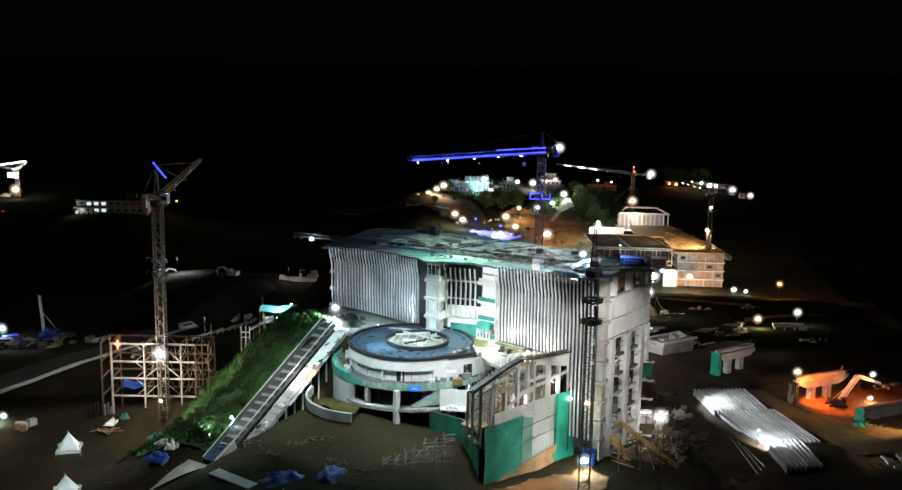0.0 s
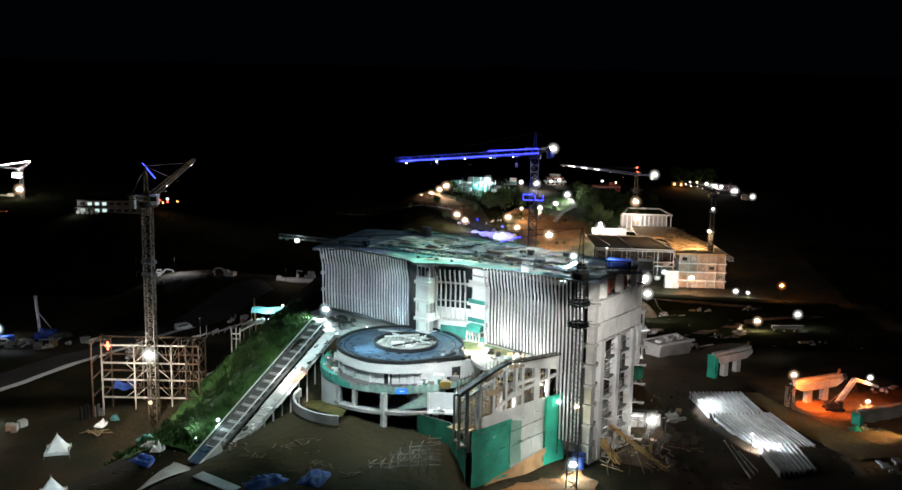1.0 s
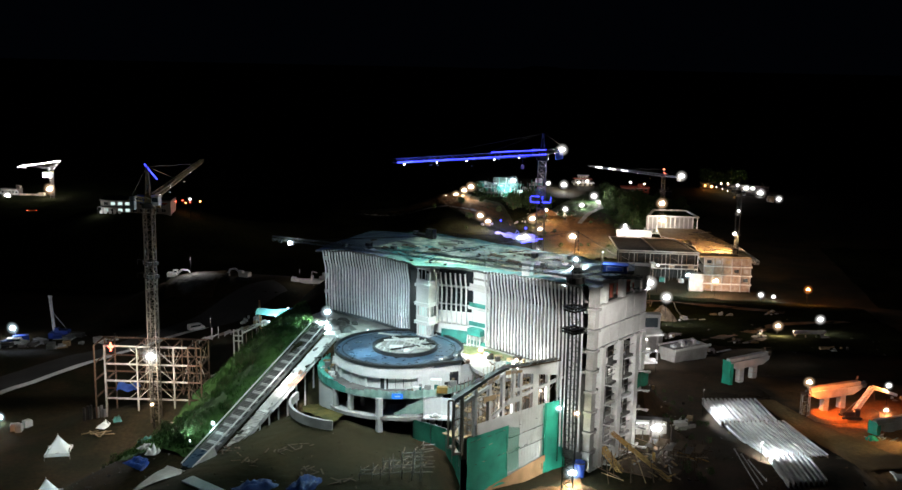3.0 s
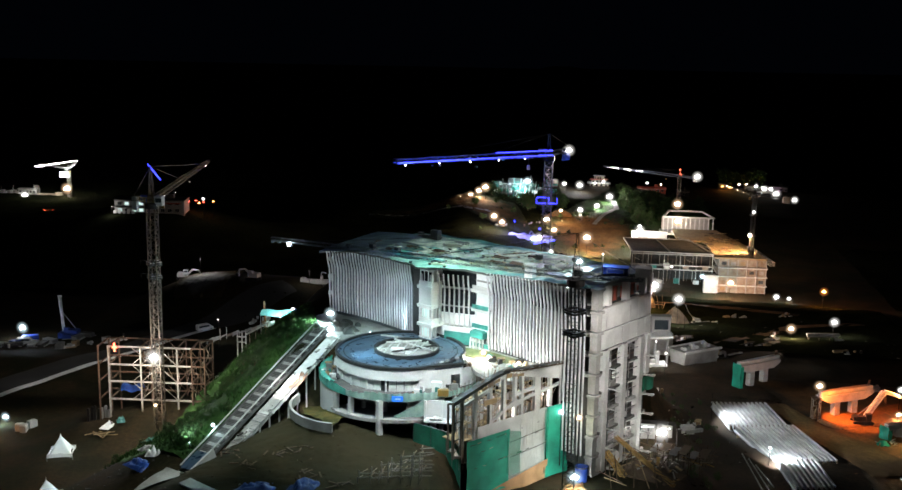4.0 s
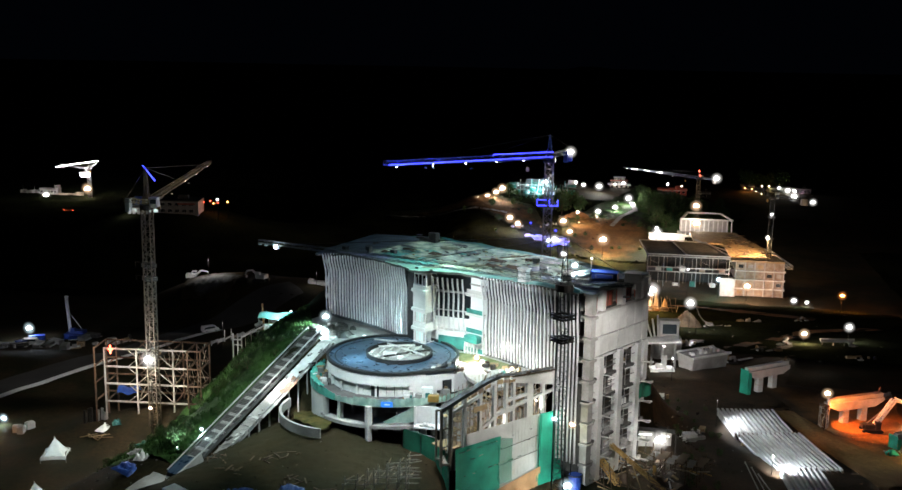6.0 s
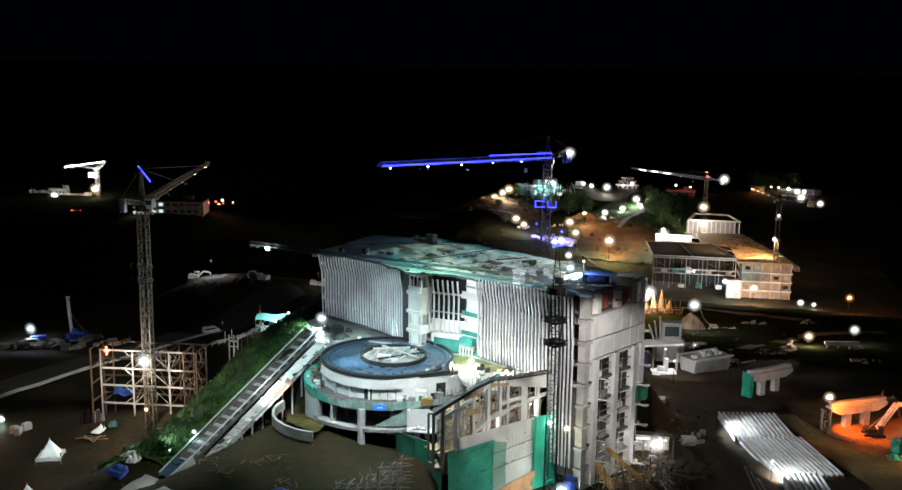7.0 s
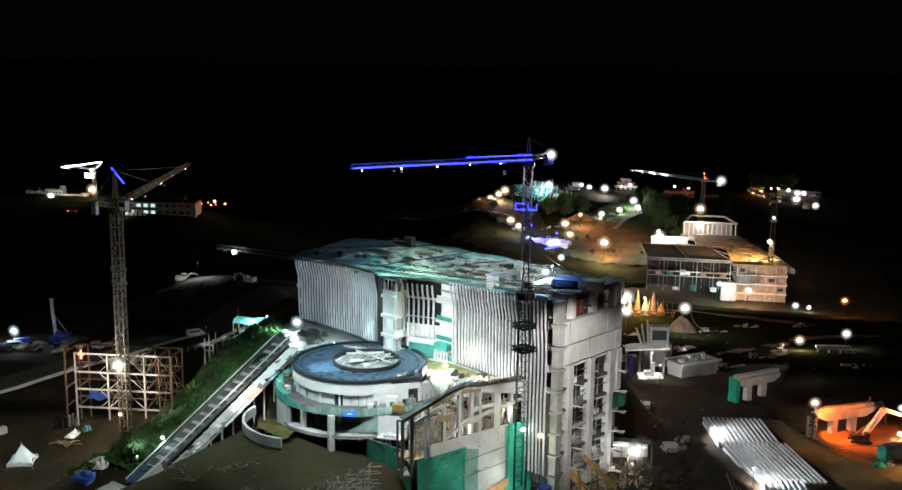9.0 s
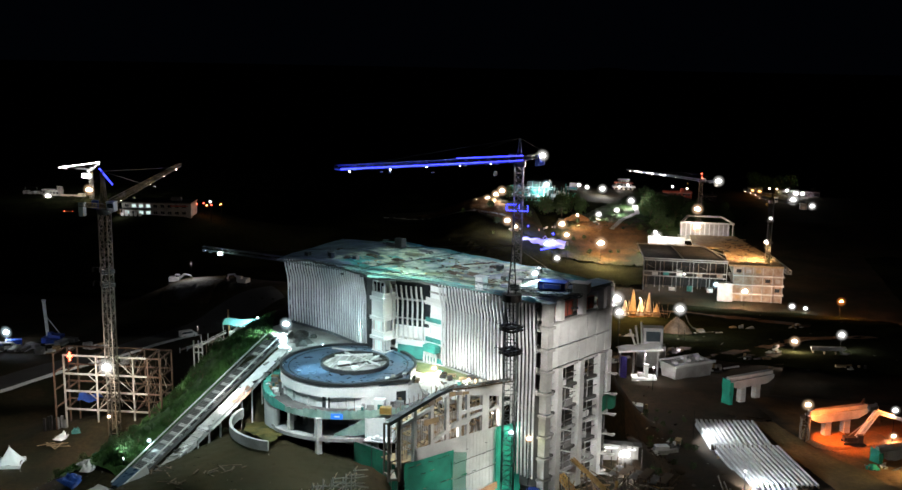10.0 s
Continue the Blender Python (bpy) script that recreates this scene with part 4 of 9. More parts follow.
part("skylight_cover", Mesh().sheet(8, 6, lambda a, b: (2.6 + 3.2 * a, 0.2 + 3.4 * b * (1 - 0.4 * a), D(27.75) + 0.15 * noise.noise(Vector((a * 4, b * 4, 1))))), DARK_TARP, drum, "dark sheet over part of the ring", True)
part("terrace", Mesh().arc(0, 0, 11.8, 16.2, D(22.5), D(23.0), 150, 375, 90), DARK_SHADED_CONC, drum, "cluttered terrace slab round the drum")
for i in range(38):
    a0, h = 160 + i * 5, 0.8 + 0.35 * noise.noise(Vector((i * 0.7, 2, 5))) - (0.5 if 15 < i < 19 or i > 28 else 0)
    part("terrace_net", Mesh().sheet(6, 4, lambda a, b: ((16.3 + 0.12 * math.sin(a * 6.28 + i) * b) * math.cos(radians(a0 + 5.1 * a)), (16.3 + 0.12 * math.sin(a * 6.28 + i) * b) * math.sin(radians(a0 + 5.1 * a)), D(22.35) + (0.75 + h + 0.15 * math.sin(a * 4 + i)) * b)),
         MINT if i < 16 else PALE_NET, drum, "mint net on the terrace edge" if i < 15 else "faded pale net on the terrace edge", True)
for i in range(6):
    a0 = 168 + i * 9
    part("net_apron", Mesh().sheet(10, 4, lambda a, b: ((15.0 + 1.2 * b) * math.cos(radians(a0 + 9 * a)), (15.0 + 1.2 * b) * math.sin(radians(a0 + 9 * a)), D(23.7) + 0.5 * noise.noise(Vector((a * 3 + i * 3, b * 3, 4))) + 0.2 * b)), MINT, drum, "mint net heaped behind the terrace edge", True)
part("terrace_edge", Mesh().arc(0, 0, 16.1, 16.26, D(22.3), D(22.75), 160, 352, 90), PALE, drum)
for i, a in enumerate((228, 243, 266, 303, 322)):
    c, s = math.cos(radians(a)), math.sin(radians(a))
    part("column", Mesh().tube(((16.6 if i == 2 else 15.7) * c, (16.6 if i == 2 else 15.7) * s, D(12 if i != 1 else 18.2)), ((16.6 if i == 2 else 15.7) * c, (16.6 if i == 2 else 15.7) * s, D(22.5)), 0.7 if i == 2 else 0.6, n=4 if i in (1, 2) else 12), PALE, drum)
    part("inner_column", Mesh().tube((12 * c, 12 * s, D(12)), (12 * c, 12 * s, D(22.3)), 0.5, n=12), CONCRETE, drum)
part("ring_beam", Mesh().arc(0, 0, 16.2, 17.0, D(18.3), D(18.95), 232, 293, 50), CONCRETE, drum, "pale curved ring beam")
part("lower_wall", Mesh().arc(0, 0, 15.7, 16.1, D(15), D(22.5), 184, 226, 30), WHITE_WALL, drum, "white curved wall below the terrace")
part("inner_wall", Mesh().arc(0, 0, 9.0, 9.4, D(12), D(22.3), 180, 360, 50), CONCRETE, drum)
part("inner_panel", Mesh().arc(0, 0, 13.2, 13.5, D(17), D(22.2), 285, 318, 20), PALE, drum, "pale screen wall under the terrace")
part("lower_slab", Mesh().arc(0, 0, 9, 16.4, D(18.4), D(18.8), 225, 330, 40), CONCRETE, drum)
part("wing_wall", Mesh().beam((5.4, -11.5, D(25.2)), (13.2, -7.0, D(25.2)), 0.4, 4.6), WHITE_WALL, drum, "smooth white wall running out to a point")
part("wing_wall", Mesh().beam((13.2, -7.0, D(24.7)), (17.4, -1.2, D(24.7)), 0.4, 3.6), WHITE_WALL, drum, "white wall running to the office block")
part("wing_roof", Mesh().prism([(5.6, -11.4), (9.4, -9.5), (13.3, -7.2), (12.2, -1.0), (7.0, -5.0)], D(26.9), D(27.43)), DECK, drum, "pointed blue-grey roof deck")
part("wing_rim", Mesh().beam((5.2, -11.75, D(27.6)), (13.5, -7.3, D(27.6)), 0.5, 0.6).beam((13.5, -7.3, D(27.6)), (12.4, -1.2, D(27.6)), 0.4, 0.5), BLACK_RIM_AND_SHADE, drum, "black bitumen upstand")
for k in range(4):
    part("deck_crate", Mesh().box(9.0 + 0.9 * k, 9.7 + 0.9 * k, -7.6 + 0.7 * k, -6.9 + 0.8 * k, D(27.43), D(27.9 + 0.2 * (k % 2))), (PALE, CONCRETE, DARK_STEEL, STEEL)[k], drum)
part("net_curtain", Mesh().sheet(14, 8, lambda a, b: (1.6 + 5.4 * a, -math.sqrt(16.3 ** 2 - (1.6 + 5.4 * a) ** 2) - 0.15 * math.sin(a * 11), D(19.3) + (0.3 + 2.8 * a) * b)), PALE_NET, drum, "pale mint sheet drawn up under the terrace", True)
part("lower_bay", Mesh().box(7.2, 12.6, -16.2, -10.5, D(18.6), D(18.9)).box(7.2, 12.6, -14.2, -14.0, D(18.9), D(22.3)).box(12.4, 12.7, -16.2, -10.5, D(18.9), D(22.2)).box(7.1, 7.5, -15.2, -14.8, D(18.9), D(22.5)).box(10.2, 10.5, -14.5, -14.2, D(18.9), D(22.5)), WHITE_WALL, drum, "white open bay under the terrace")
for x, y, z, r in ((9.4, -15.4, 19.3, 0.6), (10.3, -15.6, 19.2, 0.5), (8.6, -15.7, 19.2, 0.45)):
    part("wrapped_parcel", Mesh().ball((x, y, D(z)), r, 10, 6, 0.65), WHITE_CLOTH, drum, "white wrapped parcel", True)
part("dark_doorway", Mesh().beam((11.2, -8.2, D(24.3)), (12.8, -7.3, D(24.3)), 0.5, 2.6), DARK_GLASS, drum)
for i in range(44):
    a, r = radians(rnd.choice((rnd.uniform(165, 215), rnd.uniform(290, 335)))), rnd.uniform(13.4, 15.7)
    x, y = r * math.cos(a), r * math.sin(a)
    w = rnd.uniform(0.2, 0.7)
    part("terrace_clutter", Mesh().box(x - w, x + w, y - w * 0.6, y + w * 0.6, D(23.0), D(23.0) + rnd.uniform(0.2, 1.5)), rnd.choice((WHITE_CLOTH, TEAL, PLY, STEEL, CONCRETE, DARK_STEEL)), drum)
part("blue_board", Mesh().box(-1.1, 1.0, -16.65, -16.55, D(22.5), D(23.5)), G_SIGN, drum, "bright blue lit sign board").matrix_local = pose(0, 0, 0, 0, 0, 8)
part("sign_bar", Mesh().box(-0.5, 0.5, -16.72, -16.66, D(22.88), D(23.12)), WHITE_WALL, drum, "plain pale bar on the sign").matrix_local = pose(0, 0, 0, 0, 0, 8)
part("yellow_crate", Mesh().box(9.4, 11.4, -13.6, -12.6, D(23.0), D(24.2)), YELLOW, drum)
part("white_cabin", Mesh().box(8.0, 10.0, -12.4, -11.2, D(23.0), D(25.2)), WHITE_WALL, drum)
setting("planted_bed", laid([(-39, 206), (-36.5, 198), (-29.5, 192.5)], [(-33, 208), (-31, 203), (-27.5, 198.5)], 16, 8, 1.3, 0.4), OLIVE, "rough planting behind the curved wall", True, category="planting")
tagged(part("curved_wall", Mesh().arc(0, 0, 11.8, 12.3, -0.9, 0.9, 165, 264, 50), CONCRETE), "curved pale retaining wall round a planted bed", "wall", "", "structure").matrix_world = pose(-28.2, 203.3, 17.8)

rnd = random.Random(62)
for i in range(16):
    x, y = rnd.uniform(-41.5, -33), rnd.uniform(225, 232)
    w = rnd.uniform(0.5, 1.3)
    ob = thing("dark_stock", "dark sheeted stack of site goods at the head of the stairs", "building materials", pose(x, y, 26.4, 0, 0, rnd.uniform(0, 180)), "courtyard stocks")
    part("cover", Mesh().sheet(6, 5, lambda a, b: (w * (2 * a - 1) * 1.4, w * (2 * b - 1), 0.05 + w * 1.1 * (math.sin(math.pi * a) * math.sin(math.pi * b)) ** 0.5 * (0.8 + 0.4 * noise.noise(Vector((a * 4 + i, b * 4, 2)))))), rnd.choice((DARK_TARP, DARK_STEEL, DARK_SHADED_CONC)), ob, "", True)
    part("board", Mesh().beam((-w * 1.6, w * 0.9, 0.2), (w * 1.5, w * 1.1, 0.5), 0.3, 0.1), rnd.choice((BARK, STEEL, DARK_STEEL)), ob)

# courtyard floor between the drum, the fins and the hall
setting("courtyard_slab", Mesh().prism([(-37, 221), (-45.5, 234), (-42, 242), (-17, 226), (-14, 222), (-3, 218), (8.5, 209.5), (13, 206.8), (11, 206), (1, 196.8), (-4, 203), (-7.5, 212), (-14, 219), (-24, 222.5), (-31, 218)], 25.7, 26.4), CONCRETE, "pale courtyard slab", category="floor")
setting("courtyard_turf", Mesh().prism([(-14, 219.8), (-3.2, 216.6), (3.5, 211.6), (1.5, 209), (-5, 211.5), (-9.5, 214.5)], 26.4, 26.55), YELLOW_LIT_TURF, "turf strip coloured yellow as if lit, below the fins", category="grass")

rnd = random.Random(61)
for i in range(34):
    x, y = (rnd.uniform(-9, 6), rnd.uniform(205, 212)) if i % 2 else (rnd.uniform(-30, -12), rnd.uniform(222, 226))
    if (x + 20) ** 2 + (y - 211) ** 2 < 190:
        continue
    w = rnd.uniform(0.3, 0.9)
    ob = thing("courtyard_stock", "small stack of site goods on the courtyard slab", "building materials", pose(x, y, 26.4, 0, 0, rnd.uniform(0, 180)), "courtyard stocks")
    part("crate", Mesh().box(-w, w, -w * 0.5, w * 0.5, 0, rnd.uniform(0.3, 1.1)), rnd.choice((BARK, PLY, CONCRETE, DARK_STEEL, TEAL)), ob)
    part("board", Mesh().beam((-w * 1.6, w * 0.8, 0.12), (w * 1.4, w * 0.6, 0.16), 0.4, 0.1), rnd.choice((PLY, BARK, STEEL)), ob)

# ---- raked hall with its open frame and screens: local x along the screens, y inwards ----
hall = thing("raked_hall", "half-built raked hall with an open pale frame and green safety screens", "building", pose(-5, 187.3, 0, 0, 0, 47.5))
rise = lambda s: float(np.interp(s, (-3, 2, 8, 10.5, 14.7, 27), (25.9, 27.4, 29.1, 29.5, 28.9, 28.1)))
base = lambda s: 18.2 + 3.4 * s / 27
part("sloping_roof", Mesh().sheet(20, 3, lambda a, b: (-2.4 + 13.4 * a, -0.9 + 1.2 * b, rise(-2.4 + 13.4 * a) + 0.25)), BLACK_RIM_AND_SHADE, hall, "dark raked roof edge", True)
part("roof_edge", Mesh().sheet(20, 1, lambda a, b: (-2.4 + 13.4 * a, -0.9, rise(-2.4 + 13.4 * a) + 0.25 - (0.75 - 0.2 * a) * b)), BLACK_RIM_AND_SHADE, hall)
part("board_roof", Mesh().sheet(20, 3, lambda a, b: (10.8 + 15.8 * a, -0.8 + 1.6 * b, rise(10.8 + 15.8 * a) + 0.2 + 0.08 * math.sin(a * 40))), DARK_SHADED_CONC, hall, "thin boarded roof edge", True)
part("board_edge", Mesh().sheet(20, 1, lambda a, b: (10.8 + 15.8 * a, -0.82, rise(10.8 + 15.8 * a) + 0.2 - 0.3 * b)), BARK, hall)
for k in range(7):
    part("roof_board", Mesh().beam((4.2 + 1.5 * k, -0.95, rise(4.2 + 1.5 * k) - 0.75), (5.5 + 1.5 * k, -0.95, rise(5.5 + 1.5 * k) - 0.7), 0.1, (0.5, 0.8, 0.6)[k % 3]), (PLY, TAN_STEEL, PLY, PALE)[k % 4], hall, "sand-coloured formwork board")
for s in (0.2, 3.4, 7.0, 10.4, 13.2, 15.0, 19.0, 22.5, 25.8):
    part("column", Mesh().box(s - (0.75 if s == 19.0 else 0.3), s + (0.75 if s == 19.0 else 0.3), -0.3, 0.4, base(s) - 1, rise(s)), PALE, hall)
for s0, s1, z0, z1 in ((7.0, 12.3, 20.2, 22.7), (12.2, 27, 22.7, 24.3), (10.4, 15.0, 22.2, 22.4), (13.2, 19, 24.4, 24.6), (0, 6.8, 24.6, 26.6)):
    part("raking_beam", Mesh().beam((s0, 0, z0), (s1, 0, z1), 0.5, 0.55), PALE, hall)
part("upper_wall", Mesh().sheet(12, 1, lambda a, b: (14.4 + 12 * a, -0.4, float(np.interp(14.4 + 12 * a, (14.4, 26.4), (27.7, 24.9))) * (1 - b) + (rise(14.4 + 12 * a) - 0.1) * b)), PALE, hall)
part("back_wall", Mesh().box(3.5, 26, 5.0, 5.4, 10, 22.6), CONCRETE, hall)
for p, q, w in (((-2.2, -0.5, 15.6), (-2.2, -0.5, 26.0), 0.4), ((-0.3, -0.6, 15.2), (-0.3, -0.6, 26.5), 0.45), ((-2.2, 0.9, 16.5), (-2.2, 0.9, 25.6), 0.3), ((-2.2, -0.5, 16.0), (-0.3, -0.6, 15.6), 0.35), ((-2.2, -0.5, 19.0), (-0.3, -0.6, 19.2), 0.2), ((-2.2, -0.5, 22.2), (-0.3, -0.6, 22.5), 0.2), ((-2.2, -0.5, 16.8), (-2.2, 0.9, 16.8), 0.3), ((-2.2, -0.5, 26.0), (-2.2, 0.9, 25.6), 0.3)):
    part("end_frame", Mesh().beam(p, q, w), MAST_GREY, hall)
for i in range(5):
    part("end_slat", Mesh().beam((-2.0 + 0.1 * i, -0.45, 16.6 + 1.9 * i), (-0.5, -0.45, 17.8 + 1.8 * i), 0.1), (BARK, TAN_STEEL)[i % 2], hall)
rnd = random.Random(71)
for i in range(26):
    s = rnd.uniform(-1, 26)
    part("roof_plank", Mesh().beam((s, rnd.uniform(-0.7, 0.2), rise(s) + 0.34), (s + rnd.uniform(0.8, 2.6), rnd.uniform(-0.7, 0.4), rise(s + 1.6) + rnd.uniform(0.36, 0.7)), 0.3, 0.1), rnd.choice((BARK, BARK, DARK_SHADED_CONC, DARK_STEEL)), hall)
rnd = random.Random(5)
for i in range(26):
    s = 1 + i * 0.95
    for y in (1.4, 3.4):
        part("scaffold_pole", Mesh().tube((s, y, 12), (s, y, rise(s) - 0.3), 0.07, n=6), TAN_STEEL, hall)
    for k in range(5):
        z = base(s) + 0.4 + k * 1.5
        if z < rise(s) - 0.8:
            part("scaffold_ledger", Mesh().beam((s, 1.4, z), (s + 0.95, 1.4 + rnd.choice((0, 2)), z + rnd.choice((0, 0.9))), 0.1), TAN_STEEL, hall)
            if rnd.random() < 0.5:
                part("scaffold_board", Mesh().box(s, s + 0.95, 1.4, 3.4, z, z + 0.07), PLY, hall)
part("floor_deck", Mesh().box(0, 26, 0.6, 5, 17.6, 17.8), PLY, hall)
for i in range(5):
    part("leaning_board", Mesh().beam((4 + i * 3.7, 2.2, 18), (5 + i * 3.7, 2.6, 21.5), 1.1, 0.08), PLY if i % 2 else PALE, hall)
part("ply_sheet", Mesh().box(5, 8.2, -0.6, -0.5, 24.0, 25.0), PLY, hall)


def screen(name, s0, s1, z0, z1, y, material, label, t0=None, t1=None):
    """A hung sheet of netting or boarding with slight billow; t0 and t1 are its top at both ends."""
    t0, t1 = t0 or z1, t1 or z1
    part(name, Mesh().sheet(max(4, int((s1 - s0) * 1.5)), 10, lambda a, b: (s0 + (s1 - s0) * a, y - 0.18 * math.sin(a * 9 + b * 4) * math.sin(math.pi * b), z0 + (t0 + (t1 - t0) * a - z0) * b)), material, hall, label, True)


screen("sheer_net", 10.6, 14.2, 9.0, 18, -1.06, SHEER_NET, "worn sheer green net", 18.2, 17.2)
screen("sheer_net", 20.4, 21.6, 7, 18, -1.04, SHEER_NET, "worn sheer green net", 20.0, 20.4)
# warm light thrown up from the ground, painted as orange boards
screen("orange_board", 6.0, 21.4, 3.4, 9.6, -1.16, STAIN_AND_WARM_LIGHT, "boards coloured orange as warm light off the clay", 7.4, 10.0)
screen("orange_board", 2.0, 7.0, 4.4, 7, -1.2, STAIN_AND_WARM_LIGHT, "boards coloured orange as warm light off the clay", 6.4, 7.6)
screen("white_board", 3.4, 21.2, 7, 20.5, -0.75, PALE, "pale hoarding boards", 20.4, 20.4)
screen("green_screen", 0.6, 11.2, 7.0, 18, -1.1, GREEN_NET, "green safety net", 18.3, 18.4)
screen("green_screen", 21.0, 27.2, 4.6, 20.5, -1.0, GREEN_NET, "green safety net", 20.4, 20.2)
rnd = random.Random(19)
for k in range(9):
    s = 14.2 + k * 0.78
    part("board_seam", Mesh().box(s, s + 0.05, -0.95, -0.9, 9.8, 20.3), PALE, hall)
for k in range(26):
    s, z = rnd.uniform(1, 20), rnd.choice((12.8, 15.6, 17.4))
    part("net_tie", Mesh().beam((s, -1.3, z + 0.04 * s), (s + rnd.uniform(0.3, 1.6), -1.3, z + 0.04 * s + rnd.uniform(-0.15, 0.15)), 0.06, 0.1), (DARK_STEEL, DARK_NET, TAN_STEEL)[k % 3], hall)
NET_LINE = ((-14.8, 195.0), (-11.5, 194.4), (-8.4, 193.2), (-6.0, 190.6), (-4.7, 187.2))


def net_place(a, b):
    k = min(a * 4, 3.999)
    p = Vector(NET_LINE[int(k)]).lerp(Vector(NET_LINE[int(k) + 1]), k - int(k))
    top = 18.5 - 1.7 * a
    return p.x + 0.15 * math.sin(a * 30), p.y + 0.15 * math.sin(a * 24 + b * 3), 8.0 + (top - 8.0) * b


net = thing("dark_safety_net", "dark green safety net hung from the pavilion to the raked hall", "net")
part("cloth", Mesh().sheet(36, 8, net_place), DARK_NET, net, "", True)
part("top_rail", Mesh().tube(net_place(0, 1), net_place(0.5, 1), 0.07, n=6).tube(net_place(0.5, 1), net_place(1, 1), 0.07, n=6), STEEL, net)
for k in range(5):
    part("net_post", Mesh().tube(net_place(k / 4, 0), net_place(k / 4, 1), 0.06, n=6), DARK_STEEL, net)
part("ledge_board", Mesh().beam(Vector(net_place(0.72, 1)) - Vector((0.6, 0.9, 1.6)), Vector(net_place(1, 1)) - Vector((0.6, 0.9, 1.4)), 1.0, 0.12), TAN_STEEL, net, "pale working plank")
for i in range(2):
    part("board_joint", Mesh().beam((11.4, -0.98, 12.6 + i * 3.0), (20.8, -0.98, 13.3 + i * 3.0), 0.05, 0.09), DARK_STEEL, hall)

# ---- long outdoor stairs ----
S0, S1, W = Vector((-57.0, 186.2, 9.6)), Vector((-40.8, 223.2, 27.6)), 3.4
way = (S1 - S0)
flat = Vector((way.x, way.y, 0)).normalized()
right = Vector((flat.y, -flat.x, 0))
stairs = thing("long_stairway", "long covered outdoor stairway of dark treads with pale rails", "stairs")
for i in range(108):
    p = S0 + way * (i / 108)
    q = S0 + way * ((i + 1) / 108)
    m = Mesh()
    a, b = p, Vector((q.x, q.y, p.z))
    m.add([a, a + right * W, b + right * W, b] + [v + Vector((0, 0, 0.16)) for v in (a, a + right * W, b + right * W, b)],
          [(3, 2, 1, 0), (4, 5, 6, 7), (0, 1, 5, 4), (1, 2, 6, 5), (2, 3, 7, 6), (3, 0, 4, 7)])
    part("tread", m, CONCRETE if i % 6 < 2 and i > 12 else DARK_SHADED_CONC, stairs)
UP = Vector((0, 0, 1))
part("stringer", Mesh().beam(S0 - UP * 0.2, S1 - UP * 0.2, 0.4, 0.9), DARK_SHADED_CONC, stairs)
part("stringer", Mesh().beam(S0 + right * W - UP * 0.2, S1 + right * W - UP * 0.2, 0.3, 0.6), DARK_SHADED_CONC, stairs)
part("handrail", Mesh().beam(S0 + UP * 1.1, S1 + UP * 1.1, 0.2), PALE, stairs, "pale handrail")
part("handrail", Mesh().beam(S0 + right * W + UP * 1.1, S1 + right * W + UP * 1.1, 0.22), PALE, stairs, "pale handrail")
for i in range(16):
    p = S0 + way * (i / 15)
    for off in (0, W):
        part("baluster", Mesh().beam(p + right * off, p + right * off + UP * 1.1, 0.06), DARK_STEEL, stairs)
L0, L1 = S0 + right * (W + 0.4) - UP * 1.0, S1 + right * (W + 0.4) - UP * 1.2
part("side_ramp", Mesh().add([L0, L0 + right * 3, L1 + right * 3, L1, L0 - UP * 0.3, L0 + right * 3 - UP * 0.3, L1 + right * 3 - UP * 0.3, L1 - UP * 0.3],
                             [(0, 1, 2, 3), (7, 6, 5, 4), (0, 4, 5, 1), (1, 5, 6, 2), (2, 6, 7, 3), (3, 7, 4, 0)]), CONCRETE, stairs, "grey side ramp")
R0 = L0.lerp(L1, 0.42)
part("upper_ramp", Mesh().add([p + UP * h for h in (0.05, 0.2) for p in (R0, R0 + right * 3, L1 + right * 3, L1)], [(3, 2, 1, 0), (4, 5, 6, 7), (0, 1, 5, 4), (1, 2, 6, 5), (2, 3, 7, 6), (3, 0, 4, 7)]), PALE, stairs, "freshly cast pale upper ramp")
part("ramp_rail", Mesh().beam(L0 + right * 3 + UP * 0.6, L1 + right * 3 + UP * 0.6, 0.16), STEEL, stairs)
for i in range(1, 14):
    p = L0.lerp(L1, i / 14) + right * 3
    part("ramp_post", Mesh().beam(Vector((p.x, p.y, ground_z(p.x, p.y) - 0.5)), p + UP * 0.6, 0.28), CONCRETE, stairs)
    q = L0.lerp(L1, (i + 0.5) / 14) + right * 3
    part("ramp_brace", Mesh().beam(p - UP * 0.3, q + UP * 0.5, 0.1), STEEL, stairs)
for k in range(3):
    t0 = 0.44 + 0.17 * k
    part("white_sheet", Mesh().sheet(24, 10, lambda a, b: L0.lerp(L1, t0 + 0.185 * a + 0.02 * noise.noise(Vector((b * 5, k, 8)))) + right * (0.15 + (3.6 - 0.5 * k + 0.45 * noise.noise(Vector((a * 4, k, 1)))) * b) + UP * (0.3 + 0.05 * k + 0.3 * abs(noise.noise(Vector((a * 6 + k * 5, b * 4, 2)))))), WHITE_CLOTH if k else CONCRETE, stairs, "crumpled white sheet over the ramp", True)
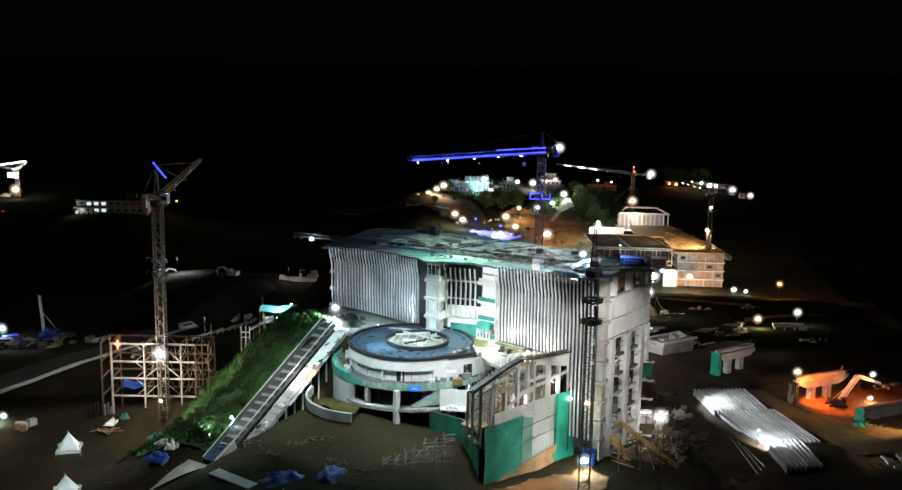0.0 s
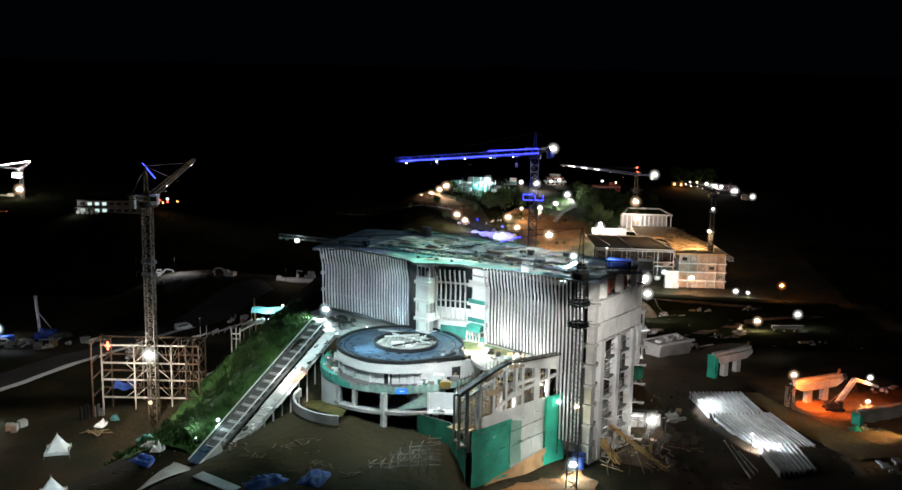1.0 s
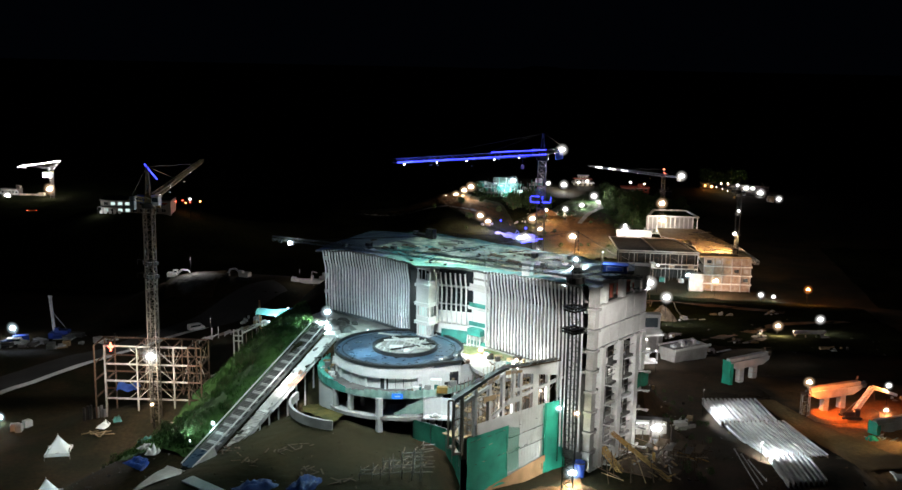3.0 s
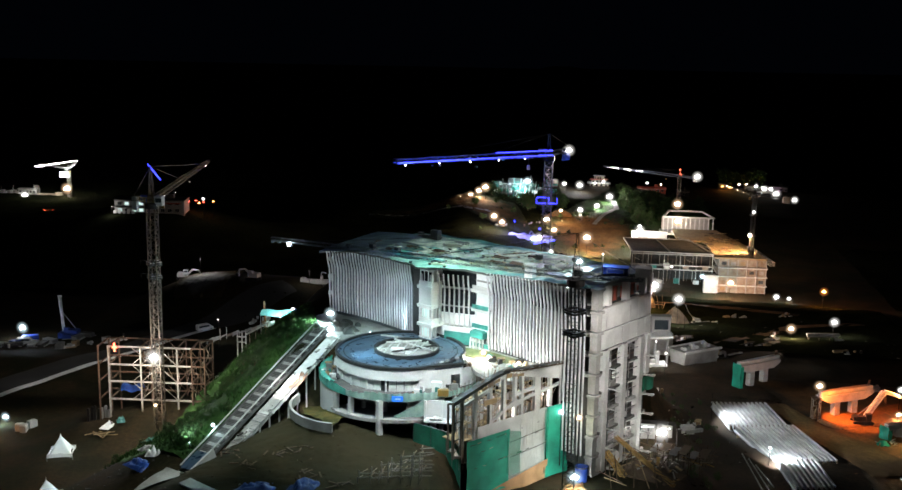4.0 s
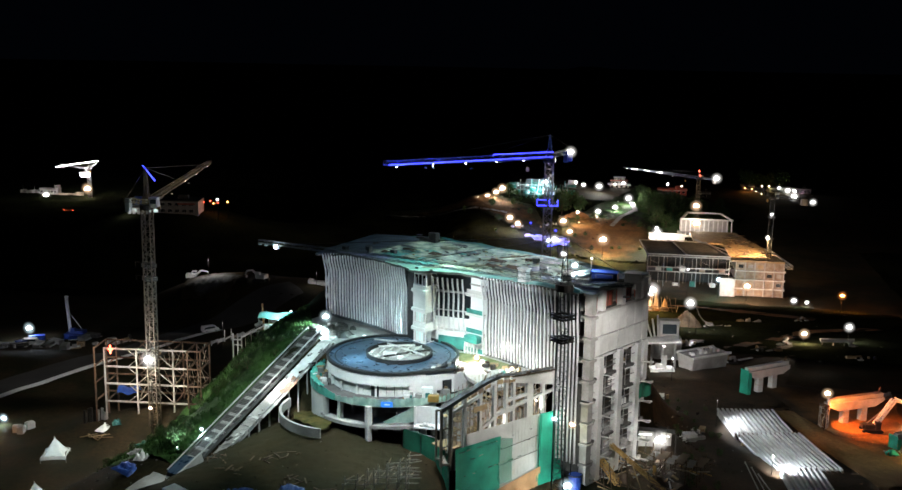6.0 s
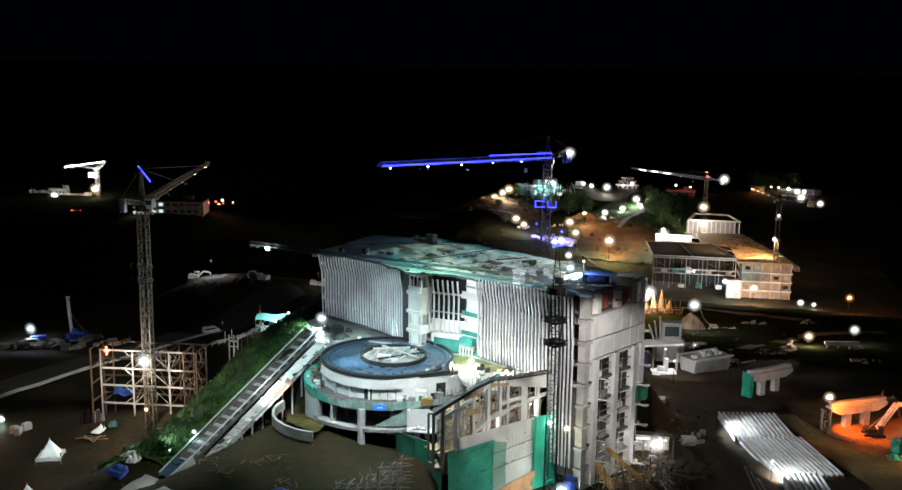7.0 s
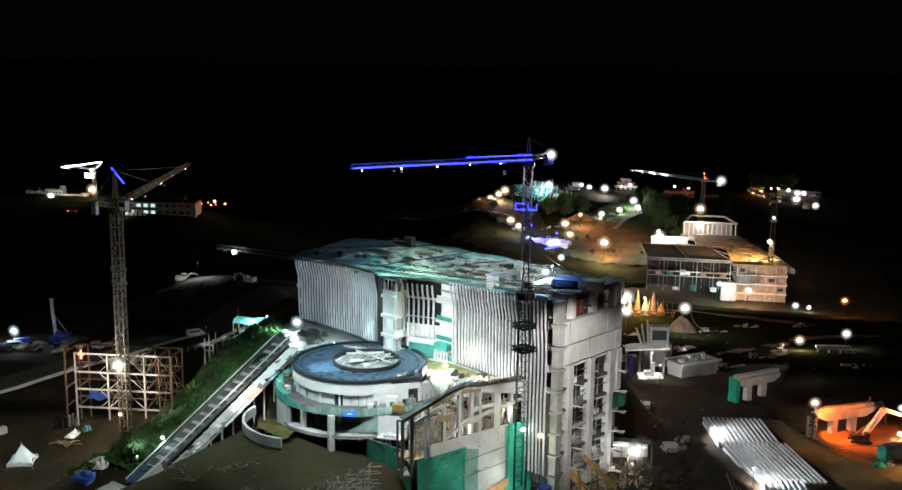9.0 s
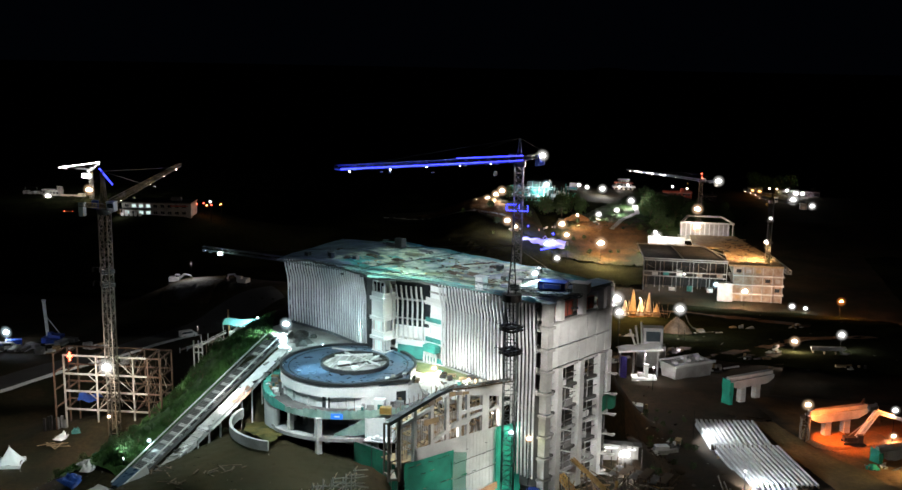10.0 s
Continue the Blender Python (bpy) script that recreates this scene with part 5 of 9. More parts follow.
for i in range(1, 9):
    p = L0.lerp(L1, 0.04 + 0.048 * i)
    part("mesh_frame", Mesh().beam(p + UP * 0.3, p + right * 3 + UP * 0.35, 0.12).beam(p + UP * 0.3, L0.lerp(L1, 0.085 + 0.048 * i) + right * 3 + UP * 0.3, 0.08), STEEL, stairs, "grey mesh frame laid on the ramp")
rnd = random.Random(31)
for i in range(26):
    p = L0.lerp(L1, rnd.uniform(0.05, 0.95)) + right * rnd.uniform(0.4, 2.7) + UP * 0.25
    w = rnd.uniform(0.15, 0.5)
    part("ramp_clutter", Mesh().beam(p - flat * w * 2 + UP * w * 0.3, p + flat * w * rnd.uniform(1, 3) + right * rnd.uniform(-1, 1) + UP * w * 0.5, w, w * 0.7), rnd.choice((STEEL, PALE, CONCRETE, DARK_STEEL)), stairs)
part("foot_wall", Mesh().beam(S0 + right * (W + 0.2) - flat * 0.6 + UP * 0.3, S0 + right * (W + 0.2) + way * 0.13 + UP * 0.1, 0.35, 2.4), PALE, stairs, "pale wall at the foot of the stairs")
part("foot_cover", Mesh().beam(S0 + right * W * 0.5 - flat * 0.4 + UP * 0.9, S0 + right * W * 0.5 + way * 0.1 + UP * 0.9, W * 0.8, 0.12), DECK, stairs, "dark blue sheet over the lowest steps")
part("foot_slab", Mesh().add([S0 - flat * 1.2 - right * 0.4 - UP * 0.1, S0 - flat * 1.2 + right * 6.6 - UP * 0.1, S0 + right * 6.6 - UP * 0.1, S0 - right * 0.4 - UP * 0.1] +
                             [v - UP * 1.6 for v in (S0 - flat * 1.2 - right * 0.4, S0 - flat * 1.2 + right * 6.6, S0 + right * 6.6, S0 - right * 0.4)],
                             [(0, 1, 2, 3), (7, 6, 5, 4), (0, 4, 5, 1), (1, 5, 6, 2), (2, 6, 7, 3), (3, 7, 4, 0)]), PALE, stairs)
setting("foot_path", laid([(-60.0, 186.8), (-65, 178), (-70, 168), (-76, 156)], [(-54.8, 185.2), (-59.5, 176), (-64, 166), (-70, 154)], 40, 8, 0.5, 0.1), CONCRETE, "pale concrete path at the foot of the stairs", True, category="path")

# pink-lit stretch of the ramp, painted as a sheet of its own
part("clay_spill", Mesh().sheet(14, 8, lambda a, b: L0.lerp(L1, 0.60 + 0.12 * a) + right * (1.5 + 0.5 * math.sin(a * 3) + 1.7 * b) + UP * (0.5 + 0.2 * noise.noise(Vector((a * 5, b * 4, 6))) - 0.7 * max(0, b - 0.8))), PINK_LIGHT, stairs, "pink light painted as a sheet over the ramp's edge", True)
slab = thing("pale_slab", "pale formwork slab lying on the mound by the stairs", "slab", pose(-47.1, 170.9, ground_z(-47.1, 170.9) + 0.2, 0, 4, -28))
part("plate", Mesh().box(-4.5, 4.5, -1.3, 1.3, 0, 0.25), PALE, slab)
for x in (-3.5, 0, 3.5):
    part("bearer", Mesh().box(x - 0.15, x + 0.15, -1.4, 1.4, -0.35, 0), BARK, slab)


# ---- tower cranes ----
def tower_crane(label, foot, head_z, mast_w, jib_end, counter, paint, apex=6.0, collars=(), jib_w=1.4, led=None, lights=0, glow_lights=None, box_paint=None, luffing=False, blocks=3, steel=(0.24, 0.13)):
    """Mast, slewing ring, cab, jib with trolley and hook, counter-jib with ballast, tower head and tie lines."""
    fx, fy, fz = foot
    ob = thing("tower_crane", label, "crane", pose(fx, fy, fz), "tower cranes")
    o = Vector(foot)
    head = Vector((0, 0, head_z - fz))
    tip, back = Vector(jib_end) - o, Vector(counter) - o
    part("mast", Mesh().lattice((0, 0, -1), head, mast_w, mast_w, 1.7, *steel), MAST_GREY if paint in (DULL_YELLOW, GREY_BLUE) else paint, ob)
    for z in collars:
        c = Mesh()
        for dz in (-0.25, 0.25):
            c.arc(0, 0, mast_w * 0.72, mast_w * 1.02, z - fz + dz - 0.15, z - fz + dz + 0.15, n=4)
        c.beam((-mast_w * 1.2, -mast_w, z - fz + 1.1), (mast_w * 1.2, -mast_w, z - fz + 1.1), 0.08).beam((-mast_w * 1.2, -mast_w, z - fz), (-mast_w * 1.2, -mast_w, z - fz + 1.1), 0.08)
        part("climbing_collar", c, DARK_STEEL, ob)
    part("slewing_ring", Mesh().tube(head - UP * 0.2, head + UP * 0.9, mast_w * 0.8, n=16), DARK_STEEL, ob)
    side = Vector((tip.y, -tip.x, 0)).normalized()
    cab = part("cab", Mesh().box(-0.8, 0.8, -0.9, 0.9, 0, 2.0).box(-0.9, 0.9, -1.0, 1.0, 2.0, 2.15), WHITE_WALL, ob, "small white cab")
    cab.matrix_local = Matrix.Translation(head + side * 1.8 + UP * 0.4)
    part("cab_window", Mesh().box(-0.7, 0.7, -0.93, -0.9, 0.8, 1.8), GLASS, cab)
    part("cab_window", Mesh().box(-0.83, -0.8, -0.7, 0.7, 0.8, 1.8), GLASS, cab)
    root = head + UP * 1.4
    part("jib", Mesh().lattice(root, tip, jib_w, jib_w * 0.9, 2.0, *((0.15, 0.08) if blocks else (0.09, 0.04)), 0.6), paint, ob)
    part("counter_jib", Mesh().lattice(root, back, 1.3, 0.9, 1.8, 0.15, 0.08), paint, ob)
    bd = (back - root).normalized()
    for k in range(blocks):
        c = back - bd * (0.9 + 1.15 * k)
        part("counterweight", Mesh().beam(c - UP * 2.4, c + UP * 0.4, 1.0, 2.2 if blocks > 1 else 1.3), box_paint or CONCRETE, ob, "ballast block")
    peak = head + UP * apex
    part("tower_head", Mesh().lattice(head + UP * 0.8, peak, 1.2, 1.2, 1.6, *((0.16, 0.09) if blocks else (0.1, 0.05)), 0.25), paint if blocks else POLE, ob)
    for k in ((0.45, 0.85) if not luffing else (0.8,)):
        part("tie_line", Mesh().beam(peak, root.lerp(tip, k) + UP * 0.5, 0.07), DARK_STEEL, ob)
    part("tie_line", Mesh().beam(peak, back + UP * 0.5, 0.07), DARK_STEEL, ob)
    if not blocks:
        return ob
    hook = root.lerp(tip, 0.16)
    part("trolley", Mesh().box(-0.7, 0.7, -0.6, 0.6, -0.9, -0.5), DARK_STEEL, ob).matrix_local = Matrix.Translation(hook)
    part("hoist_rope", Mesh().beam(hook - UP * 0.9, hook - UP * 2.4, 0.06), DARK_STEEL, ob)
    part("hook_block", Mesh().box(-0.35, 0.35, -0.25, 0.25, -1.0, 0), YELLOW, ob).matrix_local = Matrix.Translation(hook - UP * 2.4)
    if led:
        for k0, k1, dz in led:
            part("led_strip", Mesh().beam(root.lerp(tip, k0) + UP * dz - side * jib_w * 0.6, root.lerp(tip, k1) + UP * dz - side * jib_w * 0.6, 0.17), G_BLUE, ob, "glowing blue led strip")
    for k in range(lights):
        p = root.lerp(tip, (k + 1) / (lights + 0.3)) - UP * 0.8
        part("jib_light", Mesh().ball(p, 0.13, 8, 5), glow_lights or G_WARM, ob, "small lit lamp", True)
    return ob


tower_crane("blue-lit tower crane rising behind the office block", (6.8, 260.5, 12), 61.0, 1.9, (-20.3, 204.6, 66.2), (11.6, 271, 62.6), GREY_BLUE, 6.2, (), 1.5,
            [(0.0, 1.0, -0.2), (0.0, 0.42, 0.9)], 5, G_COOL, BLUE_PAINT)
tower_crane("unlit grey tower crane standing in front of the fins", (14.4, 181.0, 5), 49.6, 1.9, (-40.0, 190.2, 53.4), (25.2, 178.8, 51.6), DULL_STEEL, 8.6, (41.2, 45.0), 1.1, None, 0, None, CONCRETE, False, 0, (0.15, 0.08))
tower_crane("yellow tower crane above the steel frame", (-79.5, 231, -1), 51.2, 1.9, (-85.0, 283, 55.4), (-78.3, 219, 55.0), DULL_YELLOW, 9.0, (35.4, 38.4), 1.3, None, 5, G_WARM, PALE, False, 1)
ridge_crane = tower_crane("distant tower crane with a white-lit jib", (73, 650, -18), 7.5, 2.0, (30, 735, 3.4), (81, 631, 10.5), GREY_BLUE, 5, (), 1.6, None, 6, G_WARM)
o = Vector((73, 650, -18))
part("warning_lamp", Mesh().ball(Vector((73, 650, 12.8)) - o, 0.45, 8, 5), G_RED, ridge_crane, "small red warning lamp", True)
part("warning_lamp", Mesh().ball(Vector((73.4, 649.4, 10.4)) - o, 0.4, 8, 5), G_RED, ridge_crane, "small red warning lamp", True)
for k in (0.45, 0.62, 0.8):
    a, b = Vector((73, 650, 8.9)).lerp(Vector((30, 735, 3.4)), k) - o, Vector((73, 650, 8.9)).lerp(Vector((30, 735, 3.4)), k + 0.09) - o
    part("light_bar", Mesh().beam(a - Vector((0, 1.2, 0)), b - Vector((0, 1.2, 0)), 0.14), G_WHITE, ridge_crane, "white glowing light bar")
tower_crane("dark distant tower crane beside the long hall", (95.5, 513, -24), 17.5, 1.9, (87, 552, 18), (108, 496, 20), POLE, 4, (-1, 9), 1.3, None, 5, G_WARM)
tower_crane("distant tower crane with a lit jib on the far ridge", (-351, 728, -31), -11, 2.0, (-341, 722, -3), (-377, 736, -8), STEEL, 4, (), 1.6, None, 3, G_WHITE)

house = thing("winch_house", "blue winch house and pale cabinet on the counter-jib", "machinery", pose(14.2, 181, 52.5, 0, 0, -10.6))
part("winch_box", Mesh().box(4.8, 8.8, -1.0, 1.0, -0.6, 0.6).box(4.7, 8.9, -1.1, 1.1, 0.6, 0.7), DULL_BLUE, house, "blue box")
part("nameplate", Mesh().box(5.4, 8.2, -1.06, -1.0, -0.4, 0.42), STEEL, house, "pale plate")
part("plate_panel", Mesh().box(5.52, 8.08, -1.12, -1.06, -0.3, 0.32), DULL_BLUE, house)
part("cabinet", Mesh().box(10.0, 12.4, -1.0, 1.0, -0.6, 0.8).box(9.9, 12.5, -1.1, 1.1, 0.8, 0.9), PALE, house, "pale cabinet")
led = thing("crane_led_sign", "blue glowing led frame round the crane mast", "sign", pose(6.8, 259.2, 51.4) @ Matrix.Scale(0.8, 4))
for x0, x1, z0, z1 in ((-3.2, -0.4, 0.85, 1.0), (-3.2, -3.05, -0.8, 1.0), (-3.2, -0.4, -0.9, -0.75), (0.4, 3.0, -0.9, -0.7), (2.85, 3.0, -0.9, 0.9), (0.4, 0.55, -0.2, 0.9)):
    part("led_bar", Mesh().box(x0, x1, -0.15, 0.15, z0, z1), G_BLUE, led, "glowing blue led bar")
part("back_frame", Mesh().box(-3.2, 3.0, 0.2, 0.35, -0.05, 0.1).box(-1.6, -1.45, 0.2, 0.35, -0.9, 1.0).box(1.5, 1.65, 0.2, 0.35, -0.9, 0.9), DARK_STEEL, led)
lamp_light((6.8, 257, 51.4), BLUE, 500, 0.5)
for p in ((1.2, 246.5, 61.2), (-5.4, 233, 62.5), (-12.0, 219.5, 63.8), (-17.5, 208, 64.9)):
    lamp_light(p, BLUE, 900, 0.3)
plate = thing("crane_sign_plate", "small dull blue plate on the yellow crane's head", "sign", pose(-80.4, 229.0, 53.3))
part("plate_face", Mesh().box(-0.75, 0.75, -0.08, 0.08, -0.9, 0.9), DULL_BLUE, plate)
part("plate_mark", Mesh().box(-0.4, -0.15, -0.12, -0.08, -0.4, 0.4).box(0.15, 0.4, -0.12, -0.08, -0.4, 0.4), PALE, plate)
part("plate_bracket", Mesh().beam((0.3, 0.08, 0), (0.9, 2.0, 0), 0.12), DULL_STEEL, plate)
led = thing("crane_led_bar", "blue glowing led bar on the yellow crane", "sign", pose(-79.5, 231, 60))
part("bar", Mesh().beam((-0.6, 0, 0.8), (2.2, 0, -2.6), 0.18), G_BLUE, led)
led = thing("jib_light_bar", "white glowing light bar along a distant jib", "lamp", pose(-358, 724, -5.5))
part("bar", Mesh().beam((-17, 2, -3), (17, -2, 2.8), 0.28), G_WHITE, led)
part("lamp_panel", Mesh().box(4, 10, -3, -2.5, -8.8, -7.9).box(4, 10, -3, -2.5, -6.6, -5.9), G_WHITE, led)

# ---- steel frame under the yellow crane ----
frame_hall = thing("steel_frame_structure", "open braced frame of primed steel posts and beams", "structure", pose(-95, 233.5, -3, 0, 0, 4))
FX, FZ, FY = (0, 2.4, 10, 18.6, 22, 25), (3.5, 8.0, 12.3, 16.4, 20.7), (0, 7)
# front members pale, rear and ends dark: lamplight put into colour
for y in FY:
    for x in FX:
        part("post", Mesh().box(x - 0.17, x + 0.17, y - 0.17, y + 0.17, -2, 20.9), RUST_AND_DIM_STEEL if y or x < 1 or x > 20 else FRAME_LIT, frame_hall)
    for z in FZ[1:]:
        part("beam", Mesh().box(2.2 - 2.4 * (y > 0), 22.1, y - 0.15, y + 0.15, z - 0.2, z + 0.2), RUST_AND_DIM_STEEL if y else FRAME_LIT, frame_hall)
        part("beam", Mesh().box(22.1, 25.2, y - 0.15, y + 0.15, z - 0.2, z + 0.2), RUST_AND_DIM_STEEL, frame_hall)
    for x0, x1 in ((2.4, 10), (10, 18.6), (18.6, 25)):
        for z0, z1 in zip(FZ[1:], FZ[2:]):
            mid = (x0 + x1) / 2
            ends = (((mid, y, z1 - 0.3), (x0 + 0.3, y, z0 + 0.3)), ((mid, y, z1 - 0.3), (x1 - 0.3, y, z0 + 0.3))) if x0 > 5 else (((x1 - 0.3, y, z0 + 1.6), (x1 - 1.8, y, z0 + 0.3)), ((x1 - 0.3, y, z1 - 1.6), (x1 - 1.8, y, z1 - 0.3)))
            for p, q in ends:
                part("brace", Mesh().beam(p, q, 0.16), RUST_AND_DIM_STEEL if y or x1 > 20 else FRAME_LIT, frame_hall)
for x in FX:
    for z in FZ[1:]:
        part("cross_beam", Mesh().box(x - 0.15, x + 0.15, 0.2, 6.8, z - 0.16, z + 0.16), RUST_AND_DIM_STEEL, frame_hall)
rnd = random.Random(7)
for i in range(60):
    x, z = rnd.uniform(9, 26), rnd.choice(FZ[1:4])
    part("scaffold_tube", Mesh().tube((x, rnd.uniform(1, 6), z), (x + rnd.uniform(-1.5, 1.5), rnd.uniform(1, 6), z + rnd.uniform(2.5, 4)), 0.07, n=6), rnd.choice((TAN_STEEL, RUST_AND_DIM_STEEL)), frame_hall)
part("blue_sheet", Mesh().sheet(10, 6, lambda a, b: (4 + 5 * a, 2.5 + 2.5 * b, 9.0 + 1.5 * math.sin(math.pi * b) + 0.3 * math.sin(a * 9))), BLUE_TARP, frame_hall, "blue tarpaulin over stored goods", True)
part("red_marker", Mesh().box(3.9, 4.3, -0.5, -0.3, 19.6, 21.6).box(3.5, 4.7, -0.5, -0.3, 20.4, 20.8), G_RED, frame_hall, "small red warning lamp")
piles = thing("sheet_post_stand", "stand of upright dark steel sheet posts", "construction", pose(-98.5, 233.5, -4))
for i in range(7):
    part("sheet_post", Mesh().box(i * 0.85, i * 0.85 + 0.5, (i % 2) * 0.3, (i % 2) * 0.3 + 0.5, -1, 6.2 + 0.4 * (i % 3)), STEEL if i > 3 else DARK_STEEL, piles)


# ---- tents, canopies, covers ----
def gazebo(x, y, size, label):
    z = ground_z(x, y)
    ob = thing("gazebo_tent", label, "tent", pose(x, y, z, 0, 0, 18), "white tents")

    def place(a, b):
        p, q = 2 * a - 1, 2 * b - 1
        r, c = max(abs(p), abs(q)), abs(p * q)
        pinch = 1 - 0.22 * r * r * (1 - min(abs(p), abs(q)) ** 2)
        return p * size / 2 * pinch, q * size / 2 * pinch, 1.3 - 0.6 * c ** 1.5 + 3.4 * (1 - r) ** 1.45
    part("canopy", Mesh().sheet(18, 18, place), CANVAS, ob, "peaked white canopy with drawn-in edges", True)
    for s in (-1, 1):
        for t in (-1, 1):
            part("pole", Mesh().tube((s * size * 0.49, t * size * 0.49, -0.2), (s * size * 0.49, t * size * 0.49, 0.85), 0.06, n=8), STEEL, ob)
    part("lamp", Mesh().ball((0, 0, 1.8), 0.15, 8, 5), G_WARM, ob, "small lit lamp inside", True)
    for s in (-1, 1):
        part("valance", Mesh().sheet(10, 2, lambda a, b: (s * size * 0.44 + s * 0.1 * size * abs(2 * a - 1) ** 2 * 0.5, size * 0.48 * (2 * a - 1), 0.55 + 0.75 * b)), CANVAS, ob, "short hanging side cloth", True)
        part("valance", Mesh().sheet(10, 2, lambda a, b: (size * 0.48 * (2 * a - 1), s * size * 0.44 + s * 0.1 * size * abs(2 * a - 1) ** 2 * 0.5, 0.55 + 0.75 * b)), CANVAS, ob, "short hanging side cloth", True)
    lamp_light((x, y, z + 1.5), COOL, 130, 0.3)
    part("finial", Mesh().tube((0, 0, 4.6), (0, 0, 5.1), 0.12, 0.02, 8), WHITE_CLOTH, ob)
    return ob


gazebo(-96.2, 216.3, 5.4, "white peaked gazebo tent on the bare yard")
gazebo(-85.0, 188.7, 5.4, "white peaked gazebo tent on the bare yard")


def canopy(x, y, z, w, d, turn, label, colour):
    ob = thing("work_canopy", label, "canopy", pose(x, y, z, 0, 0, turn), "work canopies")
    part("sheet", Mesh().sheet(14, 8, lambda a, b: (w * (a - 0.5), d * (b - 0.5), 2.9 + 0.9 * math.sin(math.pi * b) + 0.15 * math.sin(a * 12))), colour, ob, "", True)
    for s in (-1, 1):
        for t in (-1, 0, 1):
            part("post", Mesh().tube((t * w * 0.48, s * d * 0.48, -3), (t * w * 0.48, s * d * 0.48, 3.0), 0.08, n=8), STEEL, ob)
    for k in range(3):
        part("bench", Mesh().box(-w * 0.4 + k * w * 0.28, -w * 0.2 + k * w * 0.28, -0.6, 0.6, -0.5, 0.8), WHITE_CLOTH, ob)
    return ob


canopy(-57.0, 254.5, 18.8, 10, 5, 4, "teal sheeted work canopy lit from below", TEAL_CLOTH)
canopy(-50.4, 251.5, 19.6, 7, 5, -40, "blue sheeted work canopy beside the block", BLUE_CLOTH)


def tarp_heap(x, y, w, d, h, paint, label, seed):
    z = ground_z(x, y)
    ob = thing("tarpaulin_heap", label, "tarpaulin", pose(x, y, z, 0, 0, seed * 37))
    part("sheet", Mesh().sheet(18, 12, lambda a, b: (w * (a - 0.5), d * (b - 0.5), 0.05 + h * (math.sin(math.pi * a) * math.sin(math.pi * b)) ** 0.6 * (0.55 + 0.75 * noise.noise(Vector((a * 5, b * 5, seed))) + 0.3 * noise.noise(Vector((a * 13, b * 13, seed)))))), paint, ob, "", True)


tarp_heap(-38.5, 172.5, 8, 4, 1.8, BLUE_TARP, "blue tarpaulin over a heap of material", 1)
tarp_heap(-30.5, 174.5, 6, 4.5, 2.0, BLUE_TARP, "blue tarpaulin over a heap of material", 2)
tarp_heap(-66.5, 190.0, 6, 4, 1.6, BLUE_TARP, "blue and white sheeting over stored goods", 4)
tarp_heap(-65.0, 193.0, 3, 2.4, 1.8, WHITE_CLOTH, "white sheet over stored goods", 5)
tarp_heap(-79, 224, 4, 3, 1.5, TEAL, "teal sheet beside the steel frame", 6)


def lumber(x, y, n, seed, paint, label, length=1.7):
    r = random.Random(seed)
    ob = thing("lumber_pile", label, "lumber", pose(x, y, ground_z(x, y)), "loose lumber piles")
    for k in range(n):
        a, dx, dy = r.uniform(0, math.pi), r.uniform(-2, 2), r.uniform(-1.5, 1.5)
        s = length * r.uniform(0.4, 0.7)
        c = Vector((dx, dy, 0.25 + 0.06 * k))
        part("plank", Mesh().beam(c - s * Vector((math.cos(a), math.sin(a), 0.06)), c + s * Vector((math.cos(a), math.sin(a), 0.08)), 0.28, 0.1), paint, ob)


for i, (x, y) in enumerate(((-38.5, 184.5), (-34, 186), (-43, 181), (-30, 178.5), (-24, 176), (-47, 186), (-52, 188.5), (-70, 218), (-74, 221), (-2, 181), (24, 214))):
    lumber(x, y, 7, i, BARK, "scattered planks and offcuts on the earth")
rack = thing("rebar_frame", "leaning frame of thin pale scaffold tubes on the mound", "scaffold", pose(-15.5, 179.4, ground_z(-15.5, 179.4)) @ Matrix.Scale(1.3, 4))
rnd = random.Random(3)
for i in range(7):
    for k in range(2):
        x, y, h = -4.6 + i * 1.3 + rnd.uniform(-0.2, 0.2), k * 1.6 - 1.5 + 0.35 * i, 1.2 + 0.55 * i + rnd.uniform(-0.4, 0.4)
        part("post", Mesh().tube((x, y, -0.3), (x + rnd.uniform(-0.2, 0.2), y, h), 0.07, n=5), CONCRETE, rack)
        for z in range(1, int(h / 1.1) + 1):
            part("ledger", Mesh().tube((x - 0.2, y, z * 1.05), (x + 1.7, y + 0.35, z * 1.05 + rnd.uniform(-0.2, 0.35)), 0.06, n=5), CONCRETE, rack)
            part("transom", Mesh().tube((x, y, z * 1.05), (x + rnd.uniform(-0.4, 0.8), y + 1.6, z * 1.05 + rnd.uniform(-0.3, 0.3)), 0.06, n=5), TAN_STEEL, rack)


